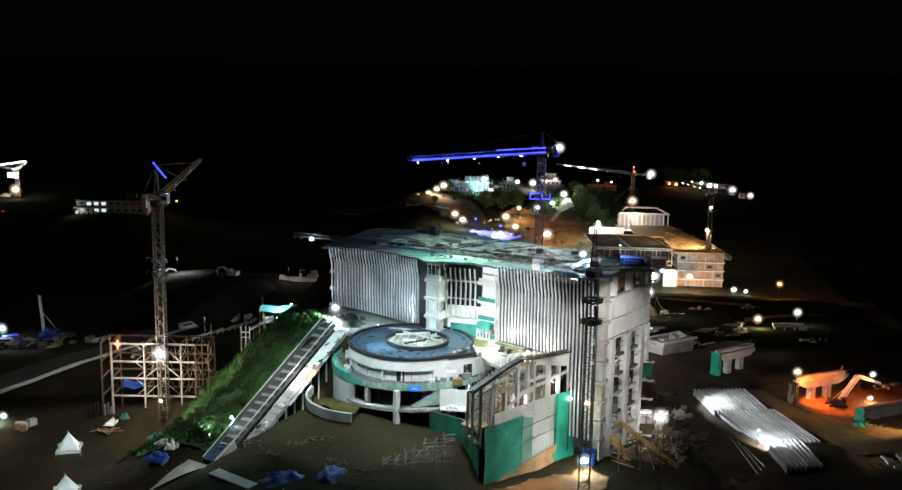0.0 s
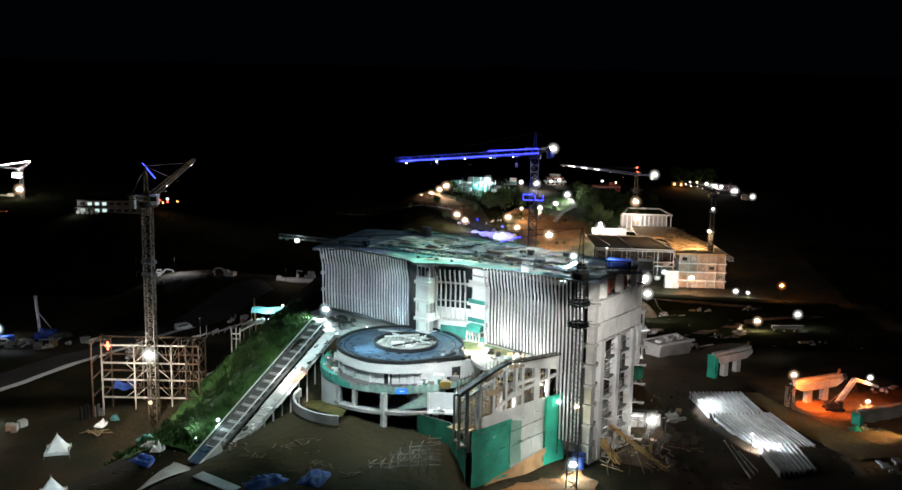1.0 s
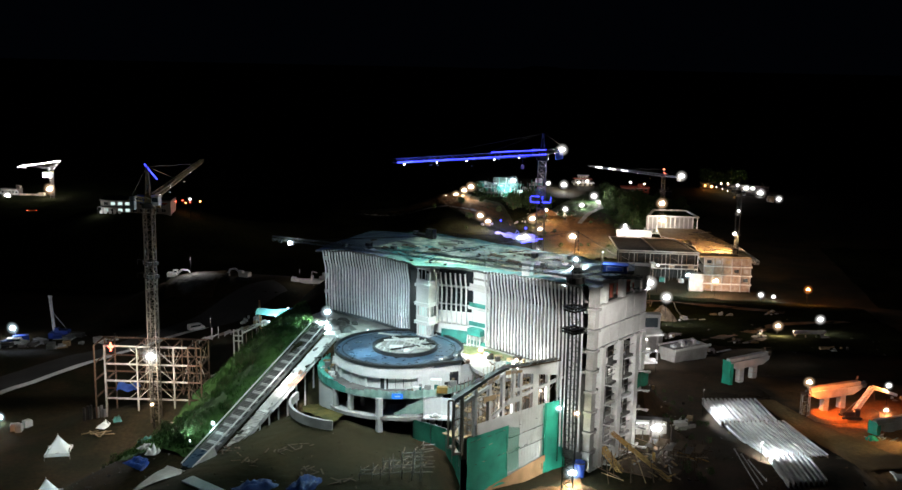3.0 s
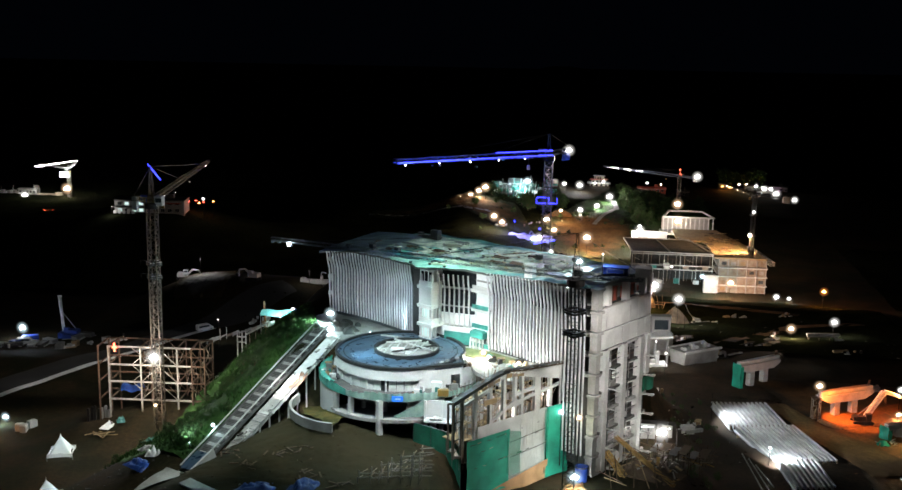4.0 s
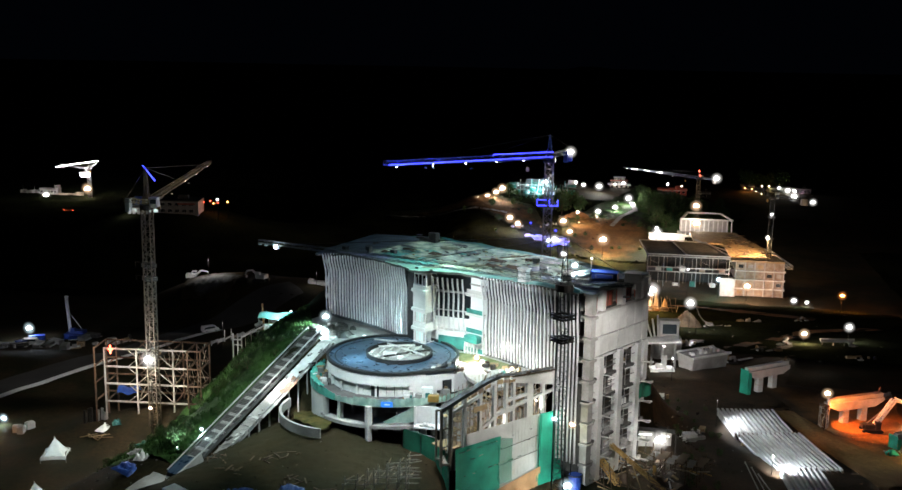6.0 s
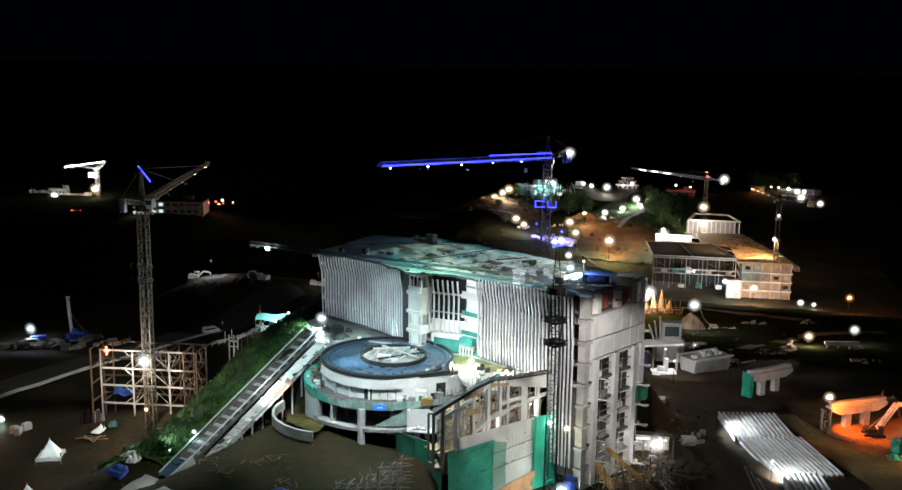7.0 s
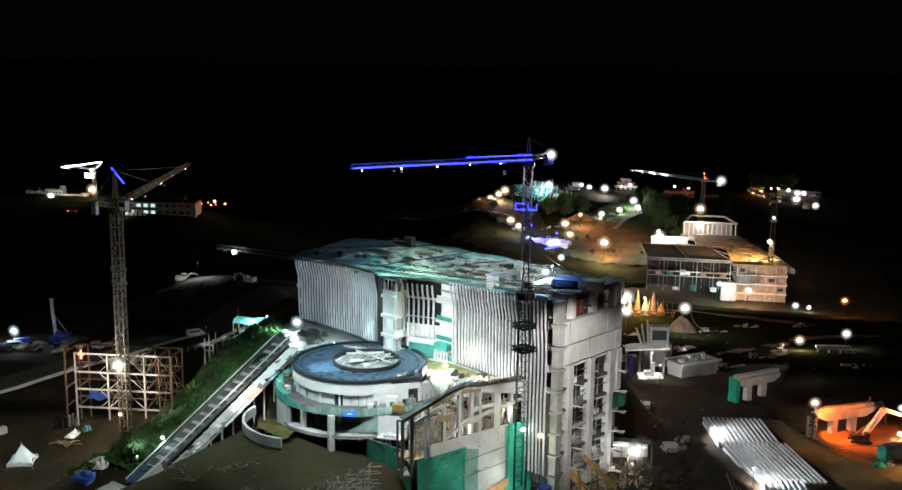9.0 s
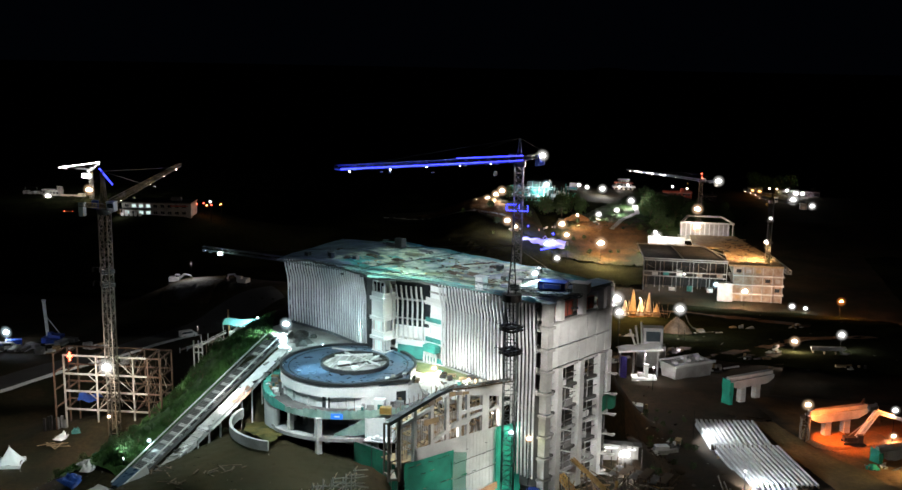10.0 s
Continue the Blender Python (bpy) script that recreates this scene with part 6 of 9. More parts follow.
# ---- plants ----
def crown_mesh(seed, r, h, n, leaf):
    g = random.Random(seed)
    m = Mesh()
    for c in range(n):
        a, b, k = g.uniform(0, 6.283), g.uniform(-1, 1), g.uniform(0.45, 1) ** 0.6
        s = math.sqrt(1 - b * b)
        clump = Vector((r * k * s * math.cos(a), r * k * s * math.sin(a), h * 0.62 + h * 0.4 * k * b)) + Vector((g.gauss(0, r * .12), g.gauss(0, r * .12), g.gauss(0, r * .1)))
        for j in range(5):
            p = clump + Vector((g.gauss(0, leaf), g.gauss(0, leaf), g.gauss(0, leaf)))
            u = Vector((g.uniform(-1, 1), g.uniform(-1, 1), g.uniform(-1, 1))).normalized() * leaf
            w = u.cross(Vector((g.uniform(-1, 1), g.uniform(-1, 1), g.uniform(-1, 1)))).normalized() * leaf * 0.7
            m.add([p - u, p + w * 0.8, p + u, p - w * 0.8], [(0, 1, 2, 3)])
    return m


def tree(x, y, h, seed, label, category="tree", group="trees", dense=90):
    ob = thing("tree" if h > 3.5 else "shrub", label, category, pose(x, y, ground_z(x, y) - 0.1, 0, 0, seed * 71), group)
    t = Mesh().tube((0, 0, -0.3), (0.05 * h, 0, h * 0.55), 0.04 * h, 0.02 * h, 8)
    g = random.Random(seed)
    for k in range(5):
        a = k * 1.3 + g.random()
        t.tube((0.03 * h, 0, h * (0.3 + 0.06 * k)), (h * 0.25 * math.cos(a), h * 0.25 * math.sin(a), h * (0.6 + 0.06 * k)), 0.014 * h, 0.006 * h, 6)
    part("trunk", t, BARK, ob)
    part("crown", crown_mesh(seed, h * 0.36, h, dense, h * 0.055), LEAF, ob)
    return ob


tree(-58.4, 193.8, 4.3, 1, "young leafy tree lit by the stairway lamp", dense=80)
oak = [tree(-40, 662, 9, 2, "dark leafy tree on the far hill", group="hill trees"), tree(50, 640, 10, 3, "dark leafy tree on the far hill", group="hill trees"), tree(-20, 640, 8, 4, "dark leafy tree on the far hill", group="hill trees")]
rnd = random.Random(11)
for i in range(70):
    x, y = (rnd.uniform(-19, 4), rnd.uniform(628, 664)) if i % 4 == 0 else (rnd.uniform(40, 95), rnd.uniform(620, 740))
    copy_thing(oak[i % 3], pose(x, y, ground_z(x, y) - 0.2, 0, 0, rnd.uniform(0, 360)) @ Matrix.Scale(rnd.uniform(0.6, 1.2), 4))
for i in range(60):
    x, y = rnd.uniform(-62, 62), rnd.uniform(566, 690)
    copy_thing(oak[i % 3], pose(x, y, ground_z(x, y) + 0.6, 0, 0, rnd.uniform(0, 360)) @ Matrix.Scale(rnd.uniform(0.22, 0.5), 4))
bush = [tree(-62, 215, 2.6, 5, "low dark shrub on the grass bank", "shrub", "bank shrubs", 60), tree(-70, 212, 3.0, 6, "low dark shrub on the grass bank", "shrub", "bank shrubs", 60)]
for i in range(46):
    k, j = rnd.random(), rnd.random()
    x, y = -80 + 24 * j + 16 * k, 203 + 38 * k - 12 * j
    copy_thing(bush[i % 2], pose(x, y, ground_z(x, y) - 0.1, 0, 0, rnd.uniform(0, 360)) @ Matrix.Scale(rnd.uniform(0.4, 1.1), 4))

for i in range(30):
    x, y = rnd.uniform(38, 50), rnd.uniform(205, 290)
    copy_thing(bush[i % 2], pose(x, y, ground_z(x, y) - 0.1, 0, 0, rnd.uniform(0, 360)) @ Matrix.Scale(rnd.uniform(0.4, 0.8), 4))

# ---- precast girders and bridge piers ----
def girder_row(x0, y0, x1, y1, n, length, turn, label):
    """Precast I-girders lying side by side on timber bearers."""
    z = ground_z((x0 + x1) / 2, (y0 + y1) / 2) + 0.4
    sec = [(-0.32, 0), (0.32, 0), (0.32, 0.3), (0.1, 0.5), (0.1, 1.2), (0.25, 1.4), (0.25, 1.7), (-0.25, 1.7), (-0.25, 1.4), (-0.1, 1.2), (-0.1, 0.5), (-0.32, 0.3)]
    m = Mesh()
    k = len(sec)
    m.add([(x, y, zz) for y in (-length / 2, length / 2) for x, zz in sec], [(i, (i + 1) % k, k + (i + 1) % k, k + i) for i in range(k)] + [tuple(range(k)), tuple(range(2 * k - 1, k - 1, -1))])
    body = m.data("girder_body", GIRDER)
    for i in range(n):
        f = i / (n - 1)
        g = thing("bridge_girder", label, "girder", pose(x0 + (x1 - x0) * f, y0 + (y1 - y0) * f, z, 0, 0, turn), "stored bridge girders")
        part("body", body, GIRDER, g)
        for s in (-1, 1):
            part("end_reinforcement", Mesh().box(-0.2, -0.05, s * (length / 2 + 0.3) - 0.3, s * (length / 2 + 0.3) + 0.3, 0.5, 1.5).box(0.06, 0.2, s * (length / 2 + 0.25) - 0.25, s * (length / 2 + 0.25) + 0.25, 0.3, 1.3), BARK, g, "dark rusty bars at the girder's end")
            part("bearer", Mesh().box(-0.5, 0.5, s * length * 0.4 - 0.2, s * length * 0.4 + 0.2, -0.6, 0), PLY, g)


girder_row(52.2, 270.7, 65.8, 272.6, 13, 16.4, 9.5, "pale precast bridge girder stored in a row")
girder_row(57.2, 249.7, 71.1, 252.5, 14, 22.0, 15, "pale precast bridge girder stored in a row")
girder_row(60.8, 228.4, 68.6, 230.4, 8, 15.0, 5, "pale precast bridge girder stored in a row")


def bridge_pier(x, y, top, span, turn, label, paint, net=False):
    """Hammerhead pier: two columns, a tapered cap, and a beam standing back on it behind a lip."""
    z = ground_z(x, y)
    ob = thing("bridge_pier", label, "pier", pose(x, y, z, 0, 0, turn), "bridge piers")
    h = top - z - 1.0
    part("pier_cap", Mesh().add([(a * s, b, c) for b in (-1.3, 1.3) for a, c, s in ((-1, h - 0.8, span / 2), (-1, h, span / 2), (1, h, span / 2), (1, h - 0.8, span / 2), (1, h - 2.0, span * 0.34), (-1, h - 2.0, span * 0.34))],
                                [(0, 1, 2, 3, 4, 5), (11, 10, 9, 8, 7, 6)] + [(i, (i + 1) % 6, 6 + (i + 1) % 6, 6 + i) for i in range(6)]), paint, ob)
    part("cap_beam", Mesh().box(-span / 2 + 0.4, span / 2 + 0.3, -0.5, 0.9, h, h + 1.0), paint, ob)
    part("cap_lip", Mesh().box(-span / 2, span / 2, -1.32, -1.1, h, h + 0.22), paint, ob)
    for s in (-1, 1):
        part("column", Mesh().box(s * span * 0.17 - 0.85, s * span * 0.17 + 0.85, -0.8, 0.8, -1, h - 2.0), paint, ob)
        for k in range(3):
            part("formwork_mark", Mesh().box(s * span * 0.17 - 0.87, s * span * 0.17 + 0.87, -0.82, 0.82, 0.8 + k * 1.5, 0.86 + k * 1.5), STAIN_AND_WARM_LIGHT, ob)
    for k in range(7):
        part("starter_bar", Mesh().beam((span / 2 - 0.2 - 0.12 * k, 0.2 + 0.1 * (k % 3), h + 1.0), (span / 2 + 0.1 - 0.14 * k, 0.2, h + 1.9 + 0.3 * (k % 3)), 0.06), RUST_AND_DIM_STEEL, ob)
    if net:
        part("net", Mesh().sheet(10, 14, lambda a, b: (-span / 2 - 0.35 + 0.08 * math.sin(b * 9 + a * 4), -1.5 + 3.0 * a, -0.2 + (h + 0.9) * b)), GREEN_NET, ob, "green net hanging from the pier's end", True)
        part("net", Mesh().sheet(10, 14, lambda a, b: (-span / 2 - 0.35 + 1.2 * a, -1.5 + 0.08 * math.sin(b * 8 + a * 6), -0.2 + (h + 0.3) * b)), GREEN_NET, ob, "", True)
    return ob


bridge_pier(65.6, 301.4, 2.5, 15.4, 38, "unfinished concrete bridge pier with a green net", PALE, True)
bridge_pier(83.9, 278.8, 2.5, 16.6, 29, "bridge pier under orange light on bare clay", CONCRETE)
bridge_pier(97.2, 267.2, -1.2, 16, 28, "low unlit concrete bridge pier with a green net", CONCRETE, True)
rack = thing("trestle_beam", "long dark beam lying on low trestles beside a lamp", "beam", pose(96.6, 362, ground_z(96.6, 362), 0, 0, 8))
part("beam_body", Mesh().box(-5.6, 5.4, -0.6, 0.6, 2.3, 2.9).box(-5.4, 5.2, -0.15, 0.15, 1.7, 2.3), CONCRETE, rack)
for x in (-4.8, -1.2, 2.4):
    part("trestle", Mesh().beam((x - 0.5, -0.8, -0.4), (x, 0, 1.8), 0.2).beam((x + 0.5, 0.8, -0.4), (x, 0, 1.8), 0.2).beam((x, -0.9, 0), (x, 0.9, 0.9), 0.14), TAN_STEEL, rack)
part("sloped_sheet", Mesh().sheet(8, 6, lambda a, b: (2.8 + 3.4 * a + 1.2 * (1 - b), -1.6 + 0.3 * math.sin(a * 7), -0.2 + 2.3 * b * (1 - 0.3 * a))), CONCRETE, rack, "slumped grey sheet", True)
pad = thing("clay_pad", "raised round pad of bare orange clay round the bridge pier", "earthwork", pose(85.6, 277.4, ground_z(85.6, 277.4) + 0.2), kind="structure")


def pad_place(a, b):
    t = a * 6.2832
    r = (8.2 + 1.5 * math.cos(2 * t - 0.9) + 1.1 * noise.noise(Vector((math.cos(t) * 1.6, math.sin(t) * 1.6, 4))))
    k = min(1, b / 0.84)
    return (r * k + 1.0 * max(0, b - 0.84) / 0.16) * math.cos(t), (r * k + 1.0 * max(0, b - 0.84) / 0.16) * math.sin(t), 1.15 * (1 - smooth(0.82, 1, b)) - 0.3 + 0.22 * noise.noise(Vector((r * k * math.cos(t), r * k * math.sin(t), 1)))


part("pad_top", Mesh().sheet(48, 22, pad_place), CLAY, pad, "", True)
mast_frame = thing("lattice_tower", "small lattice tower beside the bridge pier's lamp", "scaffold", pose(76.0, 274.4, ground_z(76.0, 274.4)))
part("tower_frame", Mesh().lattice((0, 0, -0.5), (0, 0, 6.4), 1.9, 1.9, 1.6, 0.16, 0.09), TAN_STEEL, mast_frame)
part("tower_deck", Mesh().box(-1.2, 1.2, -1.2, 1.2, 6.4, 6.55), RUST_AND_DIM_STEEL, mast_frame)
part("leaning_plank", Mesh().beam((1.2, -0.6, 0), (0.9, -0.9, 5.0), 0.3, 0.08).beam((-1.0, -1.2, 0), (-0.2, -1.1, 4.0), 0.25, 0.08), PLY, mast_frame)
bits = thing("net_and_timber_heap", "loose timber and green net thrown down at the low pier's foot", "heap", pose(90, 259.5, ground_z(90, 259.5)))
rnd = random.Random(61)
for i in range(24):
    x, y = rnd.uniform(-3, 5), rnd.uniform(-1.5, 2)
    part("timber", Mesh().beam((x, y, 0.2 + 0.4 * rnd.random()), (x + rnd.uniform(-1.8, 1.8), y + rnd.uniform(-1.2, 1.2), 0.3 + 1.2 * rnd.random()), 0.16), (PALE, PLY, RUST_AND_DIM_STEEL, STEEL)[i % 4], bits)
part("net", Mesh().sheet(12, 8, lambda a, b: (-3 + 3.4 * a, -1.6 + 2.6 * b, 0.3 + 1.3 * math.sin(math.pi * a) * math.sin(math.pi * b) + 0.3 * noise.noise(Vector((a * 5, b * 5, 3))))), GREEN_NET, bits, "crumpled green net", True)
shed = thing("precast_trough", "long pale precast concrete trough with stored goods on top", "construction", pose(50.4, 320.2, ground_z(51, 321), 0, 0, 37) @ Matrix.Diagonal((0.6, 0.8, 0.88, 1)))
part("hull", Mesh().add([(-11, -3.5, 0), (11, -3, 0), (11.4, -4, 5.5), (-11.6, -4.6, 5.5), (-11, 3.5, 0), (11, 3, 0), (11.4, 4, 5.5), (-11.6, 4.6, 5.5)],
                        [(0, 1, 2, 3), (5, 4, 7, 6), (3, 2, 6, 7), (0, 3, 7, 4), (1, 5, 6, 2), (4, 5, 1, 0)]), CONCRETE, shed)
part("lip", Mesh().box(-11.9, 11.7, -5.0, -4.3, 5.2, 5.9).box(-11.9, 11.7, 4.2, 4.9, 5.2, 5.9), PALE, shed)
for i in range(7):
    part("stored_box", Mesh().box(-9 + i * 2.6, -7.4 + i * 2.6, -1.5, 0.5, 5.5, 6.3 + 0.5 * (i % 3)), (WHITE_WALL, STEEL, PALE)[i % 3], shed)
kiosk = thing("site_shelter", "open site shelter with a pale folded roof over lit floor", "shelter", pose(38, 314, ground_z(38, 314), 0, 0, 8))
part("floor_plate", Mesh().box(-3.2, 3.6, -2.2, 2.0, 0, 0.9), WHITE_WALL, kiosk, "bright white floor slab")
part("step", Mesh().box(-3.6, -1.2, -2.9, -2.2, 0, 0.5), WHITE_WALL, kiosk)
for x in (-6.4, -2.6, 0.6, 4.2):
    part("post", Mesh().box(x - 0.25, x + 0.25, 1.4, 1.9, -0.3, 8.4 if x > -3 else 7), STEEL, kiosk)
part("roof_sheet", Mesh().sheet(16, 8, lambda a, b: (-7.4 + 12.2 * a, -2.4 + 7 * b, 8.7 + 0.7 * a + 0.2 * math.sin(a * 11 + b * 5) - 0.5 * b * (1 - a))), PALE, kiosk, "pale flat roof sheet", True)
part("roof_edge", Mesh().beam((-7.5, -2.5, 8.6), (4.9, -2.5, 9.4), 0.25, 0.5), WHITE_WALL, kiosk)
part("banner", Mesh().sheet(6, 6, lambda a, b: (-6.8 + 1.8 * a, -2.2 + 0.3 * math.sin(a * 5), 1 + 6.2 * b)), PURPLE, kiosk, "dark purple banner", True)
part("machine", Mesh().box(0.2, 1.2, -1.6, -0.6, 0.9, 4.8).box(-1.6, 0.2, -1.2, 0.4, 0.9, 2.2), CONCRETE, kiosk)
part("lamp", Mesh().ball((0.4, -0.4, 7.4), 0.14, 8, 5), G_WHITE, kiosk, "small lit lamp", True)
lamp_light((38.4, 313.0, 1.8), WHITE, 3200, 0.3, aim=(38.4, 313, -5), spread=95)
crane_truck = thing("crawler_crane", "small dark crawler crane with a raised pale boom on the clay", "crane", pose(87.0, 272.6, ground_z(87.0, 272.6) + 0.7, 0, 0, 4))
part("body", Mesh().box(-1.8, 1.6, -1.2, 1.2, 0.9, 2.1).box(-2.4, -1.8, -1.0, 1.0, 1.0, 1.9), DARK_STEEL, crane_truck)
part("cab", Mesh().box(0.6, 1.8, -1.5, -0.4, 1.0, 2.7).box(0.5, 1.9, -1.6, -0.3, 2.7, 2.85), DARK_STEEL, crane_truck)
for s in (-1, 1):
    part("track", Mesh().box(-2.2, 2.2, s * 1.3 - 0.35, s * 1.3 + 0.35, 0.1, 0.9).box(-2.5, 2.5, s * 1.3 - 0.33, s * 1.3 + 0.33, 0.3, 0.7), TYRE, crane_truck)
part("boom", Mesh().lattice((0.8, 0, 1.8), (5.0, 0.7, 8.2), 0.9, 0.9, 1.3, 0.22, 0.14).beam((0.9, 0, 1.9), (4.9, 0.7, 8.1), 0.35, 0.35), WHITE_WALL, crane_truck, "pale tapered boom")
part("boom_strut", Mesh().beam((-1.3, 0, 2), (1.6, 0.5, 4.6), 0.16).beam((1.6, 0.5, 4.6), (5.0, 0.7, 8.4), 0.08), STEEL, crane_truck)
part("fly_jib", Mesh().lattice((5.0, 0.7, 8.3), (11.5, 1.1, 6.2), 0.9, 0.7, 1.2, 0.16, 0.1, 0.6).beam((5.0, 0.7, 8.3), (11.5, 1.1, 6.2), 0.3), WHITE_WALL, crane_truck, "pale drooping fly jib")
for k in range(3):
    part("hoist_rope", Mesh().beam((5.1 + 0.25 * k, 0.6, 8.2), (5.3 + 0.3 * k, 0.5, 5.6 - 0.5 * k), 0.07), RUST_AND_DIM_STEEL, crane_truck)


def excavator(x, y, turn, label, paint=PALE):
    ob = thing("excavator", label, "excavator", pose(x, y, ground_z(x, y), 0, 0, turn), "excavators")
    part("house", Mesh().box(-2.2, 1.2, -1.4, 1.4, 1.2, 2.6), paint, ob)
    cab = part("cab", Mesh().box(-0.2, 1.4, 0.3, 1.4, 1.4, 3.3).box(-0.3, 1.5, 0.2, 1.5, 3.3, 3.4), WHITE_WALL, ob)
    part("cab_window", Mesh().box(1.4, 1.43, 0.4, 1.3, 2.0, 3.1), GLASS, cab)
    part("cab_window", Mesh().box(0.0, 1.2, 0.27, 0.3, 2.0, 3.1), GLASS, cab)
    for s in (-1, 1):
        part("track", Mesh().box(-2.2, 2.2, s * 1.2 - 0.35, s * 1.2 + 0.35, 0.05, 1.0).box(-2.5, 2.5, s * 1.2 - 0.33, s * 1.2 + 0.33, 0.3, 0.75), TYRE, ob)
    part("boom", Mesh().beam((1.0, 0, 1.9), (3.2, 0, 3.7), 0.4, 0.55).beam((3.2, 0, 3.7), (5.4, 0, 3.3), 0.36, 0.5), paint, ob)
    part("ram", Mesh().beam((1.3, 0, 1.5), (3.1, 0, 3.2), 0.14), STEEL, ob)
    part("stick", Mesh().beam((5.4, 0, 3.4), (6.3, 0, 1.6), 0.32, 0.4), paint, ob)
    part("bucket", Mesh().add([(5.8, -0.6, 1.9), (6.8, -0.6, 1.9), (6.4, -0.6, 0.7), (5.6, -0.6, 0.9), (5.8, 0.6, 1.9), (6.8, 0.6, 1.9), (6.4, 0.6, 0.7), (5.6, 0.6, 0.9)],
                              [(0, 1, 2, 3), (7, 6, 5, 4), (0, 4, 5, 1), (1, 5, 6, 2), (2, 6, 7, 3), (3, 7, 4, 0)]), DARK_STEEL, ob)
    return ob


excavator(-128.6, 374, 12, "pale excavator on the lit far yard")
excavator(-97.6, 359.4, 168, "pale excavator with its arm raised on the far yard")


def van(x, y, turn, label):
    ob = thing("van", label, "van", pose(x, y, ground_z(x, y), 0, 0, turn), "parked vehicles")
    prof = [(-2.7, 0.5), (2.6, 0.5), (2.7, 1.2), (1.9, 1.4), (1.3, 2.2), (-2.6, 2.25), (-2.75, 1.6)]
    part("body", Mesh().add([(a, s * 0.95, b) for s in (-1, 1) for a, b in prof], [tuple(range(7)), tuple(range(13, 6, -1))] + [(i, (i + 1) % 7, 7 + (i + 1) % 7, 7 + i) for i in range(7)]), WHITE_WALL, ob)
    for s in (-1, 1):
        part("window", Mesh().box(-2.4, 1.2, s * 0.96 - 0.01, s * 0.96 + 0.01, 1.4, 2.0), GLASS, ob)
        for a in (-1.7, 1.7):
            part("rim", Mesh().tube((a, s * 1.0, 0.36), (a, s * 0.97, 0.36), 0.2, n=12), STEEL, part("wheel", Mesh().tube((a, s * 0.98, 0.36), (a, s * 0.72, 0.36), 0.36, n=14), TYRE, ob))
    return ob


van(-104, 327.5, 48, "white van parked on the dark road")
van(-158, 314, 20, "pale van parked in the dark yard")
rig = thing("pile_rig", "pale pile driving rig with a tall leader mast", "piling rig", pose(-151, 325.5, ground_z(-151, 325.5)))
part("leader", Mesh().lattice((0, 0, 1), (-0.9, 0, 13.6), 0.6, 0.6, 1.2, 0.16, 0.09).box(-1.5, -0.1, -0.3, 0.3, 13.4, 13.9), PALE, rig)
part("machine", Mesh().box(0.5, 5, -1.4, 1.4, 1, 2.6).box(0.6, 2, -1.4, 0, 2.6, 3.4), DULL_BLUE, rig, "dull blue machine body")
part("track", Mesh().box(-0.5, 5, -1.8, -1.1, 0, 1).box(-0.5, 5, 1.1, 1.8, 0, 1), TYRE, rig)
part("back_stay", Mesh().beam((4, 0, 3), (-0.4, 0, 8.5), 0.2), PALE, rig)
rnd = random.Random(91)
for i in range(14):
    x, y = rnd.uniform(-170, -140), rnd.uniform(302, 330)
    ob = thing("yard_container", "low dull blue container and boards in the dark yard", "container", pose(x, y, ground_z(x, y), 0, 0, rnd.uniform(0, 180)), "yard containers")
    w, h = rnd.uniform(1.2, 2.8), rnd.uniform(0.8, 2.0)
    part("body", Mesh().box(-w, w, -1, 1, 0.1, h).box(-w - 0.08, w + 0.08, -1.08, 1.08, h, h + 0.12), (DULL_BLUE, STEEL, DARK_SHADED_CONC)[i % 3], ob)
    part("board", Mesh().beam((-w, -1.6, 0.2), (w * 0.8, -1.3, 0.3), 0.5, 0.12), PALE, ob)
for i, (x, y) in enumerate(((-116.6, 235.4), (-114.6, 237.6), (-115.2, 234.8))):
    ob = thing("concrete_block", "pale concrete block on the dark yard", "block", pose(x, y, ground_z(x, y), 0, 0, 20 + 40 * i), "yard blocks")
    part("block_body", Mesh().box(-1.0, 1.0, -0.7, 0.7, 0, 1.6).box(-0.8, 0.8, -0.5, 0.5, 1.6, 1.75), PALE, ob)
# feathered pool of light, painted as paler ground
patch_of_ground("lit_yard", [(-122, 347), (-105, 347)], [(-130, 377), (-106, 377)], 44, 40, 0.35, 0.5, LIGHT_POOL, "far yard ground painted pale as a pool of light", 1)
flatbed = thing("loading_platform", "long pale loading platform with small machines on it", "platform", pose(-75, 364, ground_z(-75, 364), 0, 0, 3))
part("deck", Mesh().box(-6.4, 6.2, -1.4, 1.4, 0.5, 1.7).box(-6.6, -5.2, -1.6, 1.6, 0.4, 2.2), PALE, flatbed)
part("bulkhead", Mesh().box(0.4, 0.9, -1.4, 1.4, 1.7, 3.0).box(-6.6, -6.2, -1.4, 1.4, 1.7, 2.4), PALE, flatbed)
for x in (-5, -2, 1, 4):
    part("support", Mesh().box(x - 0.3, x + 0.3, -1.2, 1.2, -0.4, 0.5), DARK_STEEL, flatbed)
